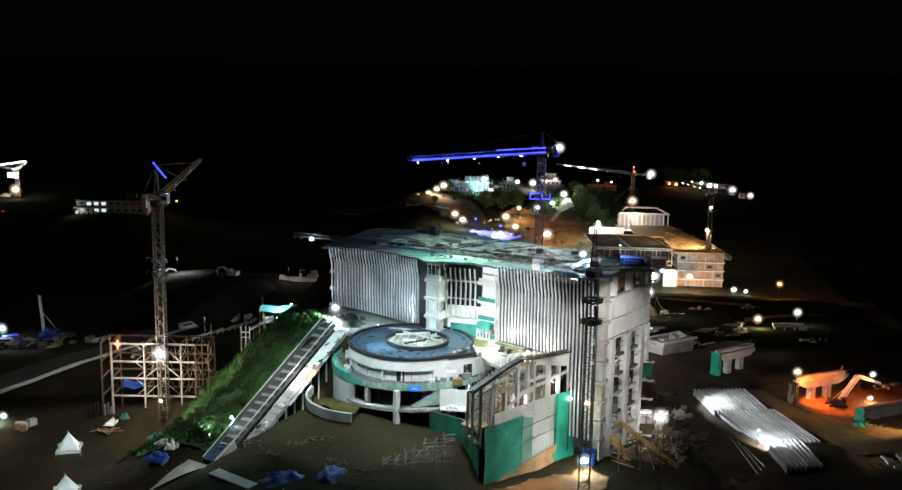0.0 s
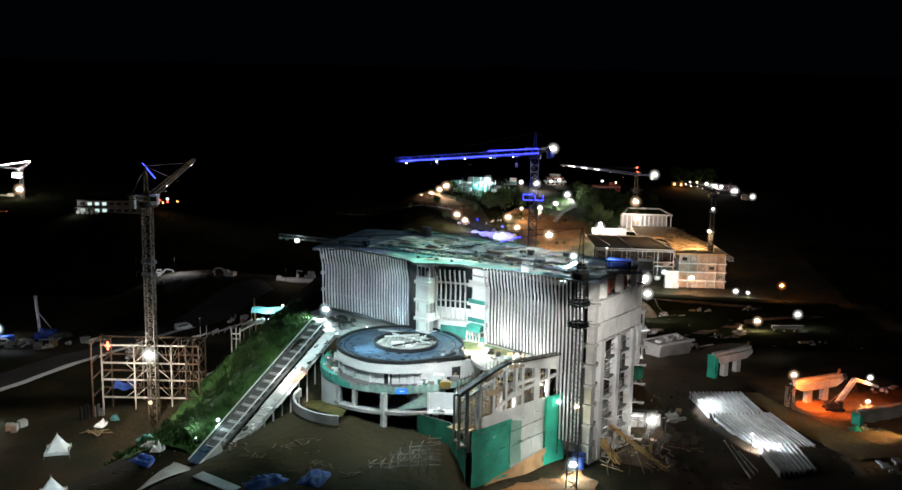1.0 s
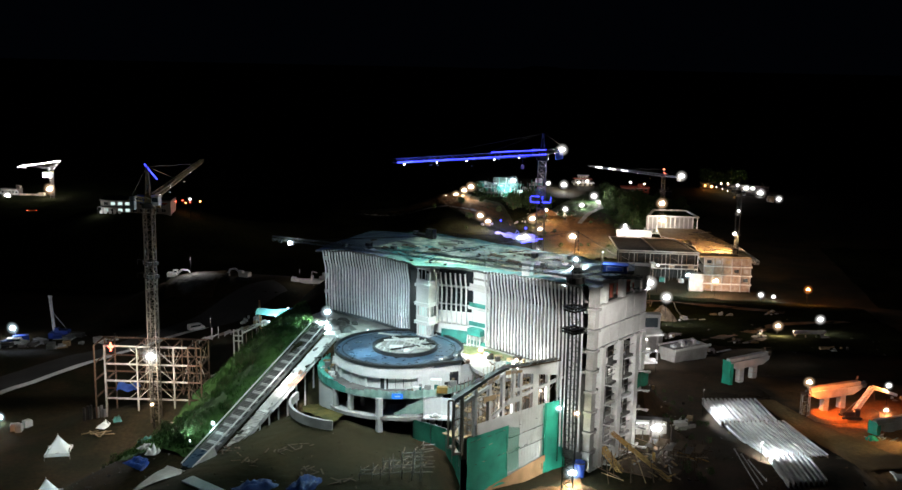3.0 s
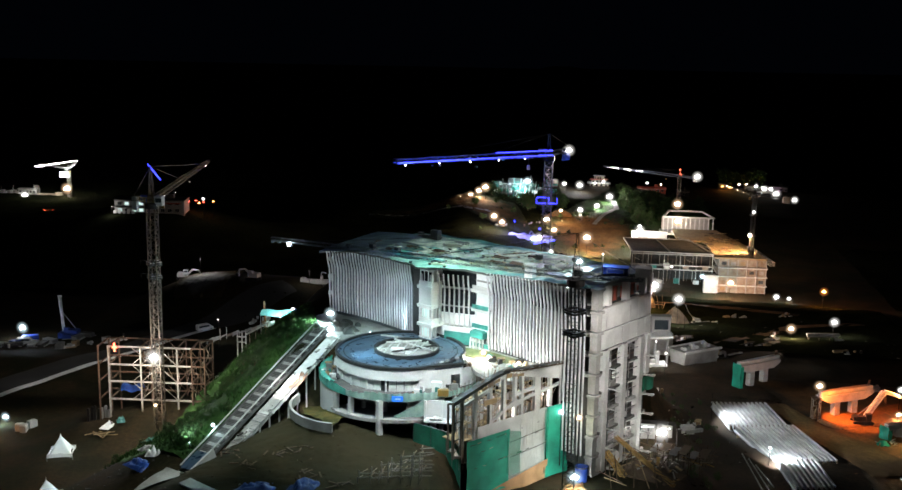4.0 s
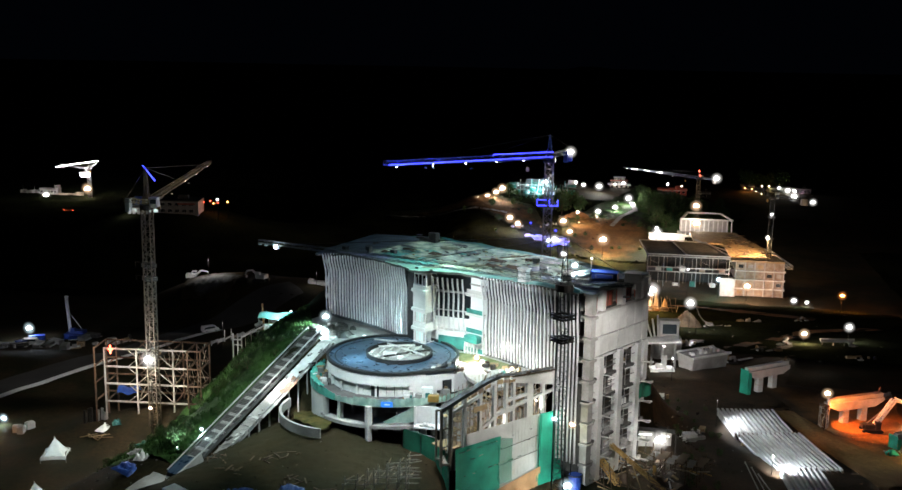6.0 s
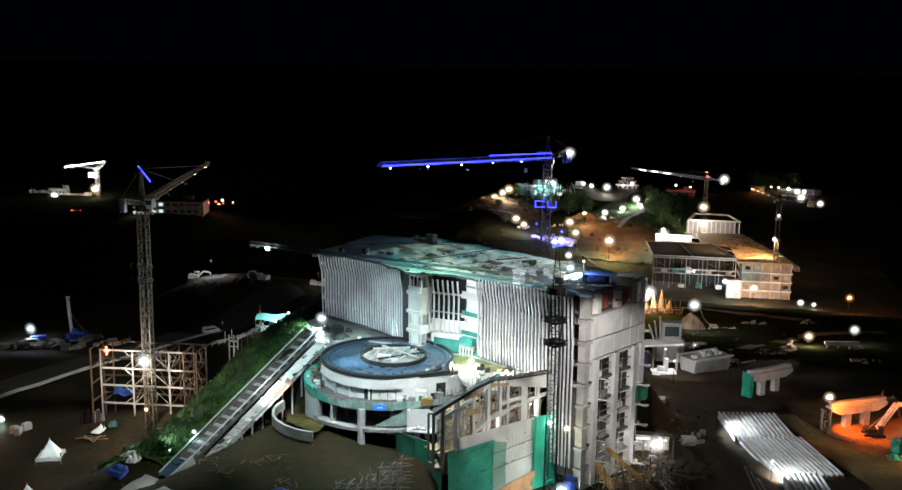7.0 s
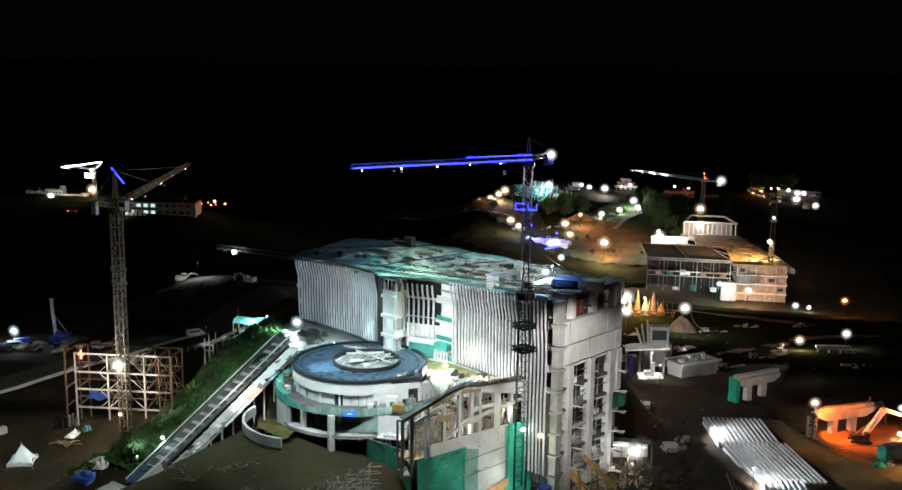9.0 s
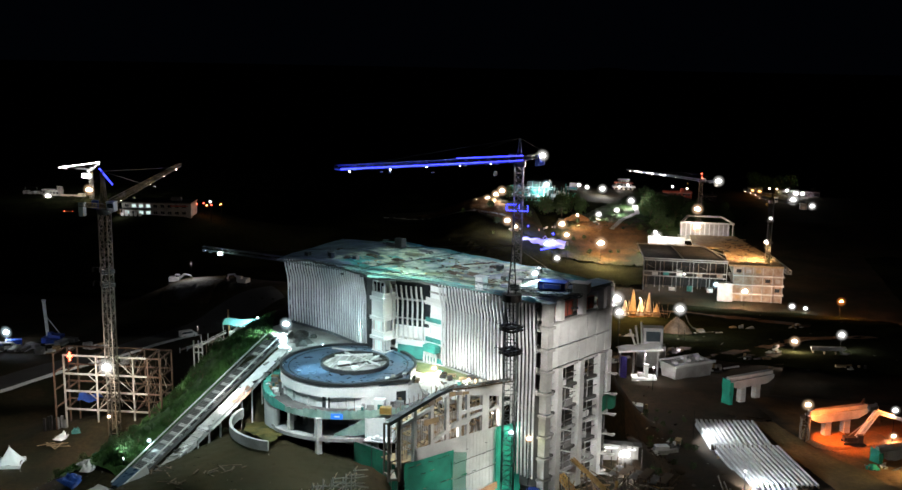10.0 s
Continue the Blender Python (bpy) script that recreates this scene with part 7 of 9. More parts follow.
part("machine_frame", Mesh().beam((0.2, 0, 1.7), (0.6, 0, 4.6), 0.3).beam((0.6, 0, 4.6), (2.4, 0, 4.2), 0.3).box(3.2, 7.0, -0.9, 0.9, 2.0, 2.9).box(4.4, 6.6, -0.8, 0.8, 2.9, 4.3), STEEL, flatbed, "small machine with a bent arm")

# ---- props below the concrete end ----
hut = thing("site_hut", "open site hut with lit grey walls under the concrete end", "hut", pose(28.6, 224.4, ground_z(28.6, 224.4), 0, 0, 4))
for x0, x1, h in ((-3.6, -0.9, 4.0), (0.0, 3.8, 3.4), (5.2, 7.4, 3.2)):
    part("wall", Mesh().box(x0, x1, 1.2, 1.4, 0, h), CONCRETE, hut, "lit grey wall")
part("side_wall", Mesh().box(-3.9, -3.7, -1.8, 1.4, 0, 3.8).box(-0.8, -0.6, 0.2, 1.4, 0, 3.6), CONCRETE, hut)
part("roof", Mesh().sheet(8, 2, lambda a, b: (-4.6 + 12.6 * a, -0.6 + 2.4 * b, 4.4 - 0.6 * a + 0.05 * math.sin(a * 50))), DARK_STEEL, hut, "dark corrugated roof sheet")
for i in range(7):
    part("post", Mesh().box(-4.2 + i * 2.0, -4.0 + i * 2.0, -2.0, -1.8, -0.5, 3.8 + (i * 7) % 3 * 0.6), DARK_STEEL, hut)
part("tube", Mesh().box(-3.2, -1.4, 0.2, 0.3, 3.5, 3.6).box(0.6, 3.2, 0.2, 0.3, 3.0, 3.1).box(5.4, 6.8, 0.2, 0.3, 2.8, 2.9), G_ROOM, hut, "lit ceiling tube")
lamp_light((26.5, 224.0, ground_z(28.6, 224.4) + 2.9), (1, 0.95, 0.8), 90, 0.3)
lamp_light((30.8, 224.2, ground_z(28.6, 224.4) + 2.4), (1, 0.98, 0.95), 60, 0.3)
lamp_light((34.8, 224.4, ground_z(28.6, 224.4) + 2.4), (1, 0.8, 0.6), 60, 0.3)
barrel = thing("blue_skip", "dull blue round skip at the foot of the fins", "skip", pose(16.9, 202.0, ground_z(16.9, 202.0)))
part("drum", Mesh().tube((0, 0, 0), (0, 0, 3.0), 1.1, 1.3, 18), DULL_BLUE, barrel)
part("rim", Mesh().arc(0, 0, 1.25, 1.4, 2.9, 3.1, n=18), DARK_STEEL, barrel)
hoist = thing("hoist_ladder", "ochre lattice hoist ladder leaning by the concrete end", "hoist", pose(23.0, 206.4, 6.0))
part("ladder", Mesh().lattice((-1.6, 0.8, 4.2), (2.6, -1.4, -0.4), 1.3, 0.7, 1.0, 0.16, 0.12), OCHRE, hoist)
part("chute", Mesh().beam((-3.4, 1.5, 4.6), (1.0, 2.4, 1.2), 0.9, 0.15).beam((-3.4, 1.0, 4.9), (1.0, 1.9, 1.5), 0.1, 0.4), STAIN_AND_WARM_LIGHT, hoist, "clay-stained chute")
part("prop", Mesh().beam((0.4, 0, -0.5), (0.2, 0.3, 2.4), 0.18).beam((1.8, -0.6, -0.5), (1.6, -0.2, 1.2), 0.18).beam((-1.4, 0.4, -0.5), (-1.5, 0.7, 4.0), 0.18), BARK, hoist)
yard = thing("timber_scaffold", "rough brown timber scaffold in front of the lit hut", "scaffold", pose(36, 213.5, ground_z(36, 213.5), 0, 0, -20))
rnd = random.Random(41)
for i in range(6):
    for k in range(3):
        x, y, h = -5 + i * 2 + rnd.uniform(-.3, .3), -3 + k * 3 + rnd.uniform(-.3, .3), rnd.uniform(2.4, 5.2)
        part("upright", Mesh().beam((x, y, -0.6), (x + rnd.uniform(-.3, .3), y, h), 0.2), BARK, yard)
        part("rail", Mesh().beam((x - 0.3, y, h * 0.55), (x + 2.3, y + rnd.uniform(-.4, .4), h * 0.55 + rnd.uniform(-.6, .6)), 0.14, 0.2), (TAN_STEEL, OCHRE, BARK)[k], yard)
        part("diagonal", Mesh().beam((x, y, h * 0.2), (x + 2, y + rnd.uniform(-1, 3), h * 0.8), 0.12), BARK, yard)
    part("deck_board", Mesh().box(-5 + i * 1.9, -3.3 + i * 1.9, -3.2, 0.4 + rnd.uniform(-1, 2), 3.2 + 0.5 * (i % 2), 3.3 + 0.5 * (i % 2)), BARK if i % 2 else DARK_SHADED_CONC, yard)
prop_bed = thing("formwork_stack", "stacked ochre formwork boards and props below the concrete end", "building materials", pose(29.5, 207.5, ground_z(29.5, 207.5), 0, 0, -30))
rnd = random.Random(47)
for i in range(26):
    x, y, h = rnd.uniform(-5, 7), rnd.uniform(-4, 4), rnd.uniform(0.2, 1.6)
    part("board", Mesh().beam((x, y, h), (x + rnd.uniform(-2.4, 2.4), y + rnd.uniform(-1.6, 1.6), h + rnd.uniform(-0.15, 1.8)), rnd.uniform(0.2, 0.7), 0.12), (OCHRE, BARK, PLY, TAN_STEEL, CONCRETE)[i % 5], prop_bed)
part("bed", Mesh().box(-5, 7, -3.6, 3.6, -0.4, 0.15), BARK, prop_bed, "dark timber bed")
part("long_ladder", Mesh().lattice((-6.5, -1.0, 6.2), (7.5, -3.2, 0.4), 0.7, 0.4, 0.9, 0.14, 0.1), OCHRE, prop_bed, "long ochre lattice ladder")
props = thing("timber_bracing", "criss-cross timber bracing beside the concrete end", "scaffold", pose(24, 200, 5))
rnd = random.Random(8)
for i in range(28):
    x, y = rnd.uniform(-4, 8), rnd.uniform(-2, 14)
    dz = rnd.uniform(4, 8)
    part("timber", Mesh().beam((x, y, -1), (x + rnd.uniform(-4, 4), y + rnd.uniform(-3, 3), dz), 0.15) if i % 2 else Mesh().beam((x, y, dz * 0.7), (x + rnd.uniform(2, 6), y - rnd.uniform(1, 4), dz * 0.6), 0.13), PLY if i % 9 == 0 else (BARK if i % 4 else RUST_AND_DIM_STEEL), props)

# ---- far long hall ----
far = thing("long_hall", "long unfinished concrete hall under warm light with an open steel bay", "building", pose(40, 505, -27))
F = lambda z: z + 27
part("roof", Mesh().prism([(38, 0), (62, 0), (57, 30), (47, 72), (24, 72), (24, 40), (38, 40)], F(-11), F(-10.2)), PLY, far, "sand-coloured roof lit orange")
part("side_roof", Mesh().prism([(0, 0), (37.5, 0), (29, 34), (-3, 34)], F(-9.6), F(-9.2)), DARK_SHADED_CONC, far)
for z in (-14.8, -19, -23.2):
    part("floor_slab", Mesh().box(40, 62.5, -0.3, 22, F(z) - 0.5, F(z)), PALE, far)
for z0, z1 in zip((-27, -23.2, -19, -14.8), (-23.7, -19.5, -15.3, -11)):
    part("facade", Mesh().box(40, 62, 0.6, 0.9, F(z0), F(z1)), TAN_STEEL, far)
    for i in range(6):
        part("facade_column", Mesh().box(40 + i * 4.3, 40.4 + i * 4.3, -0.2, 0.6, F(z0), F(z1)), CONCRETE, far)
        if i < 5:
            part("window", Mesh().box(41.4 + i * 4.3, 43.6 + i * 4.3, 0.5, 0.62, F(z0) + 1, F(z0) + 2.6), (DARK_GLASS, TAN_STEEL, TAN_STEEL, CONCRETE, TAN_STEEL, TAN_STEEL, PLY)[(i * 3 + int(-z0)) % 7], far)
part("eaves_truss", Mesh().lattice((57, 26, F(-10)), (64, -2, F(-12.2)), 2, 1.6, 3, 0.3, 0.18), STEEL, far)
for i in range(6):
    part("bay_post", Mesh().box(i * 7.4, i * 7.4 + 0.3, -0.2, 0.3, F(-24), F(-9.6)), STEEL, far)
for z in (-9.8, -15, -17):
    part("bay_beam", Mesh().box(0, 37.5, -0.2, 0.3, F(z) - 0.22, F(z) + 0.22), CONCRETE, far)
# black panel added for the darkness inside the bay
part("bay_back", Mesh().box(0, 37, 12, 12.4, F(-24), F(-9.6)), BLACK_RIM_AND_SHADE, far)
for k in range(9):
    part("bay_strut", Mesh().beam((2 + k * 4, 3 + k % 3, F(-23)), (3.4 + k * 4, 5, F(-12 - k % 3)), 0.18), DARK_SHADED_CONC, far)
part("bay_floor", Mesh().box(0, 37, 1, 12, F(-17.4), F(-17.1)), DARK_SHADED_CONC, far)
for p, q in (((0, 0), (37.5, 0)), ((37.5, 0), (29, 34)), ((29, 34), (-3, 34)), ((-3, 34), (0, 0)), ((18, 0), (13, 34)), ((37.5, 14), (24, 40))):
    part("roof_edge_beam", Mesh().beam((*p, F(-8.9)), (*q, F(-8.9)), 0.5, 0.5), CONCRETE, far, "pale steel edge of the flat roof")
for i in range(10):
    x = 1.5 + i * 3.9
    part("rear_post", Mesh().box(x, x + 0.25, 7, 7.3, F(-24), F(-9.7)), (TAN_STEEL, CONCRETE)[i % 2], far)
    part("hanger", Mesh().beam((x, 0.4, F(-12 - 2.5 * (i % 2))), (x + 3.5, 0.4, F(-13.5 + 1.2 * (i % 3))), 0.14), (CONCRETE, RUST_AND_DIM_STEEL, DARK_SHADED_CONC)[i % 3], far)
for i, (x, z) in enumerate(((4, -17), (9, -17), (15, -17), (24, -17), (29, -24), (20, -24), (12, -24), (33, -17))):
    part("stored_load", Mesh().box(x, x + 2.6, 1.5, 3.5, F(z), F(z) + 1.2 + 0.5 * (i % 3)), (PALE, TEAL, WHITE_CLOTH, TAN_STEEL)[i % 4], far)
part("white_box", Mesh().box(33.5, 40, -2, 2, 0, F(-18.5)), CONCRETE, far, "white cabin under the steel bay")
for i in range(12):
    x = 20 + i * 2.4
    part("gallery_post", Mesh().box(x, x + 0.5, 84, 84.5, F(-15), F(-6)), PALE, far)
for p, q in (((20, 83, F(-5.7)), (47, 83, F(-5.7))), ((47, 83, F(-5.7)), (42, 98, F(-4.6))), ((42, 98, F(-4.6)), (24, 98, F(-4.6))), ((24, 98, F(-4.6)), (20, 83, F(-5.7)))):
    part("gallery_beam", Mesh().beam(p, q, 1.0, 0.8), PALE, far)
part("gallery_floor", Mesh().box(19, 47, 82, 97, F(-15.5), F(-14.8)), PALE, far)
part("gallery_back", Mesh().box(20, 46, 95, 95.4, F(-15), F(-8)), CONCRETE, far)
part("white_wall", Mesh().box(3, 22, 78, 79, F(-22), F(-13)), PALE, far, "pale floodlit wall")
rnd = random.Random(33)
for i in range(16):
    x, w, top = 9 + i * 0.95, rnd.uniform(0.8, 2.4), -13.6 - rnd.uniform(0, 3.2)
    part("broken_wall", Mesh().box(x, x + w, 60.5 + rnd.uniform(-1.5, 2), 62.5 + rnd.uniform(0, 1.5), F(-22), F(top)), (PALE, CONCRETE, STEEL)[i % 3], far, "uneven floodlit wall")
    part("wall_prop", Mesh().beam((x, 59, F(-21)), (x + rnd.uniform(-1, 2), 60.4, F(top + rnd.uniform(0, 2.2))), 0.2), STEEL, far)
rnd = random.Random(21)
for i in range(80):
    x, y = rnd.uniform(40, 56), rnd.uniform(2, 62)
    if x < 60 - y * 0.2:
        part("roof_plank", Mesh().beam((x, y, F(-9.9)), (x + rnd.uniform(-5, 5), y + rnd.uniform(-3, 3), F(-9.8)), 0.6, 0.3), (PLY, DARK_SHADED_CONC, BARK)[i % 3], far)


def far_house(x, y, w, d, h, label, wall, roof, floors=2, turn=0, lit=False):
    z = ground_z(x, y)
    ob = thing("house", label, "building", pose(x, y, z, 0, 0, turn), "far buildings")
    part("wall", Mesh().box(-w / 2, w / 2, -d / 2, d / 2, -1, h), wall, ob)
    part("roof", Mesh().box(-w / 2 - 0.5, w / 2 + 0.5, -d / 2 - 0.5, d / 2 + 0.5, h, h + 0.6).box(w * 0.1, w * 0.25, -1, 1.5, h + 0.6, h + 2.6), roof, ob)
    for f in range(floors):
        for i in range(max(3, int(w / 3.2))):
            a = -w / 2 + 1.2 + i * 3.1
            if a + 2 < w / 2:
                z0 = 0.8 + f * h / floors
                win = part("window", Mesh().box(a, a + 1.9, -d / 2 - 0.06, -d / 2 + 0.05, z0, z0 + 1.6), PALE, ob)
                part("pane", Mesh().box(a + 0.12, a + 1.78, -d / 2 - 0.1, -d / 2 - 0.06, z0 + 0.12, z0 + 1.48), (G_WINDOW if lit and (i + f) % 3 else DARK_GLASS), win)
        part("floor_line", Mesh().box(-w / 2 - 0.1, w / 2 + 0.1, -d / 2 - 0.12, -d / 2, f * h / floors + h / floors - 0.4, f * h / floors + h / floors - 0.1), PALE, ob)
    return ob


lodge = thing("house", "long two-storey grey building with a few lit windows", "building", pose(-197, 507, ground_z(-197, 507), 0, 0, 8), "far buildings")
part("wall", Mesh().box(-16, 18, -5, 6, -2, 6.2), CONCRETE, lodge, "dim grey wall")
part("roof", Mesh().box(-16.4, 18.4, -5.5, 6.4, 6.2, 6.7).box(7, 12, -1, 2, 6.7, 8.6), DARK_SHADED_CONC, lodge)
part("canopy", Mesh().box(-16.6, -1, -7.4, -5.1, 3.1, 3.4), DARK_SHADED_CONC, lodge)
for i in range(9):
    x = -14.6 + i * 3.5
    for z in (0.6, 3.9):
        win = part("window", Mesh().box(x, x + 2.2, -5.08, -4.95, z, z + 1.7), PALE, lodge)
        part("pane", Mesh().box(x + 0.12, x + 1.05, -5.12, -5.08, z + 0.12, z + 1.58).box(x + 1.15, x + 2.08, -5.12, -5.08, z + 0.12, z + 1.58), G_WINDOW if (z > 3 and i in (1, 2, 3)) or (z < 3 and i in (0, 2, 3)) else DARK_GLASS, win)
part("sign_bar", Mesh().box(8, 16.4, -5.2, -5.02, 4.6, 5.3), RED, lodge, "dull red sign board")
for i in range(5):
    part("porch_sheet", Mesh().box(-16 + i * 2.2, -14.6 + i * 2.2, -7.3, -7.1, 0, 1.5 + 0.7 * (i % 2)), WHITE_WALL, lodge)
netted = thing("netted_building", "half-built building wrapped in mint nets under bright work lights", "building", pose(-28, 680, ground_z(-28, 680)))
rnd = random.Random(23)
part("core", Mesh().box(-11, 13, -5, 6, -1, 8.5).box(-3, 9, -4, 5, 8.5, 11.5), DARK_SHADED_CONC, netted)
for k in range(22):
    x, z, w, h = rnd.uniform(-13, 13), rnd.uniform(-0.5, 7.5), rnd.uniform(1.5, 4.5), rnd.uniform(1.2, 3.5)
    part("net", Mesh().sheet(6, 5, lambda a, b: (x + w * a, -5.6 - 0.5 * (k % 3) + 0.4 * noise.noise(Vector((a * 3, b * 3, k))), z + h * b + 0.4 * noise.noise(Vector((a * 2, 1, k))))), (FADED_MINT, WHITE_CLOTH, TEAL, FADED_MINT, MINT)[k % 5], netted, "", True)
for k in range(12):
    part("standard", Mesh().beam((-13 + 2.3 * k, -7.4, -1), (-13 + 2.3 * k, -7.4, rnd.uniform(6, 13)), 0.25), STEEL, netted)
for z in (2.5, 5.5, 8.5):
    part("ledger", Mesh().beam((-13.5, -7.4, z), (12.5, -7.4, z + 0.2), 0.22).box(-12, 11, -7.3, -6.2, z - 0.2, z - 0.1), CONCRETE, netted)
tiers = thing("house", "small white tiered pavilion under lamps on the ridge", "building", pose(28, 792, ground_z(28, 792)), "far buildings")
for k, (w, d, z) in enumerate(((8.5, 4.5, 0), (7, 3.6, 2.8), (4.6, 2.6, 5.2))):
    part("storey", Mesh().box(-w * 0.8, w * 0.8, -d * 0.8, d * 0.8, z - (1 if k == 0 else 0), z + 2.0), (CREAM, CONCRETE, CREAM)[k], tiers)
    part("eaves", Mesh().box(-w, w, -d, d, z + 2.0, z + 2.35).box(-w * 0.9, w * 0.9, -d * 0.9, d * 0.9, z + 2.35, z + 2.7), (WHITE_WALL, RED, WHITE_WALL)[k], tiers, "overhanging eaves")
    for i in range(4):
        part("opening", Mesh().box(-w * 0.7 + i * w * 0.4, -w * 0.5 + i * w * 0.4, -d * 0.8 - 0.06, -d * 0.8, z + 0.3, z + 1.6), DARK_GLASS, tiers)
far_house(66, 788, 20, 8, 3, "low red-lit shed on the ridge", RED, RED, 1, 0, False)
huts = thing("site_huts", "row of low uneven pale site huts on the far ridge", "huts", pose(-384, 733, ground_z(-384, 733) + 1.0), "far buildings")
rnd = random.Random(14)
for i in range(7):
    x = -24 + i * 2.3
    part("lean_to", Mesh().box(x, x + rnd.uniform(1.2, 2.1), -1, 2, 0, rnd.uniform(1.2, 3.0)), (PALE, CONCRETE)[i % 2], huts)
part("long_hut", Mesh().box(-8, 6.4, -2, 3, 0, 4.0).box(-8.4, 6.8, -2.4, 3.4, 4.0, 4.3).box(4, 6.4, -1, 2, 4.3, 6.6), CONCRETE, huts, "pale hut with a raised end")
for i in range(5):
    part("window", Mesh().box(-7 + i * 2.6, -5.4 + i * 2.6, -2.06, -2, 1.4, 2.8), DARK_GLASS, huts)
part("low_wall", Mesh().box(6.6, 25, -2, -1.4, 0, 1.2).box(20, 25, -1.4, 1, 0, 2.1), CREAM, huts, "low yellowish wall")
for x in (-22, -13, 3, 5):
    part("aerial", Mesh().tube((x, 0, 0), (x, 0, 7.4 if x > 0 else 5.5), 0.12, n=6), PALE, huts)
heap = thing("far_site_clutter", "white sheets, frames and cabins lit round the teal building", "building materials", pose(-18, 668, ground_z(-18, 668)))
rnd = random.Random(51)
for i in range(36):
    x, y, z, w = rnd.uniform(-12, 14), rnd.uniform(-6, 6), rnd.uniform(0, 12), rnd.uniform(0.4, 2.4)
    if i % 3:
        part("frame_pole", Mesh().beam((x, y, -1), (x + rnd.uniform(-2, 2), y, z + 3), 0.35), WHITE_WALL if i % 2 else TEAL, heap)
    else:
        part("sheet", Mesh().sheet(5, 4, lambda a, b: (x + 2 * w * a, y + 0.5 * math.sin(a * 5 + b * 3), z + w * 1.2 * b)), WHITE_CLOTH if i % 2 else MINT, heap, "", True)
        part("platform", Mesh().box(x - w, x + w * 2, y, y + 2, z - 0.4, z), STEEL, heap)
bank = thing("cut_bank", "small cut bank of bright orange earth on the far hill", "earth bank", pose(4, 622, ground_z(4, 622), 0, 0, 30))
part("face", Mesh().sheet(24, 10, lambda a, b: (-8 + 16 * a, 2.5 * b * b + noise.noise(Vector((a * 9, b * 4, 2))) * 0.8, -1 + 6.5 * b * (0.6 + 0.4 * math.sin(math.pi * a)) + 0.6 * noise.noise(Vector((a * 7, 1, 0))))), CLAY, bank, "", True)
dome = thing("blue_lit_shelter", "pale rounded shelter under blue light", "tent", pose(-11, 574, ground_z(-11, 574), 0, 0, -12))
part("cover", Mesh().sheet(20, 12, lambda a, b: (24 * (a - 0.5), -4 * math.cos(math.pi * b), 3.4 * math.sin(math.pi * b) + 0.4 * math.sin(a * 25))), CONCRETE, dome, "", True)
part("rib", Mesh().arc(0, 0, 4.9, 5.1, -0.2, 0.2, 0, 180, 20), STEEL, dome).matrix_local = pose(0, 0, 0, 90, 0, 90)
bar = thing("blue_light_bar", "blue glowing light bar over the shelter", "lamp", pose(-0.5, 478, -0.9, 0, 0, 18) @ Matrix.Diagonal((0.8, 0.5, 0.8, 1)))
part("bar", Mesh().beam((-6, 0, -1), (6, 0, 1), 0.6), G_BLUE, bar)
part("stand", Mesh().beam((0, 0, -26), (0, 0, 0), 0.3), POLE, bar)

form = thing("covered_formwork", "column formwork under pale peaked covers in orange light", "formwork", pose(38.7, 425.2, ground_z(38.7, 425.2)))
rnd = random.Random(81)
for i in range(5):
    x, y, h, w = -6.4 + i * 3.0, (i % 2) * 1.8, (6.5, 10.5, 7.5, 9.5, 5.5)[i], (1.6, 1.5, 1.7, 1.4, 1.8)[i]
    part("peaked_cover", Mesh().sheet(14, 8, lambda a, b: (x + w * (1 - 0.86 * b) * (1 + 0.22 * math.sin(a * 25)) * math.cos(a * 6.2832), y + w * (1 - 0.86 * b) * math.sin(a * 6.2832), h * (0.12 + 0.88 * b))), (WHITE_CLOTH, PLY, CANVAS, TAN_STEEL, PLY)[i], form, "pale cover drawn up to a peak", True)
for i in range(22):
    x = rnd.uniform(-9, 10)
    part("prop", Mesh().beam((x, rnd.uniform(-3.5, -1.5), -0.5), (x + rnd.uniform(-2.5, 2.5), rnd.uniform(-1, 1), rnd.uniform(2, 7)), 0.16), (TAN_STEEL, BARK, RUST_AND_DIM_STEEL)[i % 3], form)
part("working_platform", Mesh().box(-8, 10, -2.8, -1.6, 2.6, 2.75), RUST_AND_DIM_STEEL, form)
part("heaped_earth", Mesh().sheet(20, 8, lambda a, b: (-11 + 24 * a, -4 + 9 * b, 2.2 * math.sin(math.pi * a) * math.sin(math.pi * b) * (0.7 + 0.5 * noise.noise(Vector((a * 6, b * 4, 2)))) - 0.2)), CLAY, form, "", True)


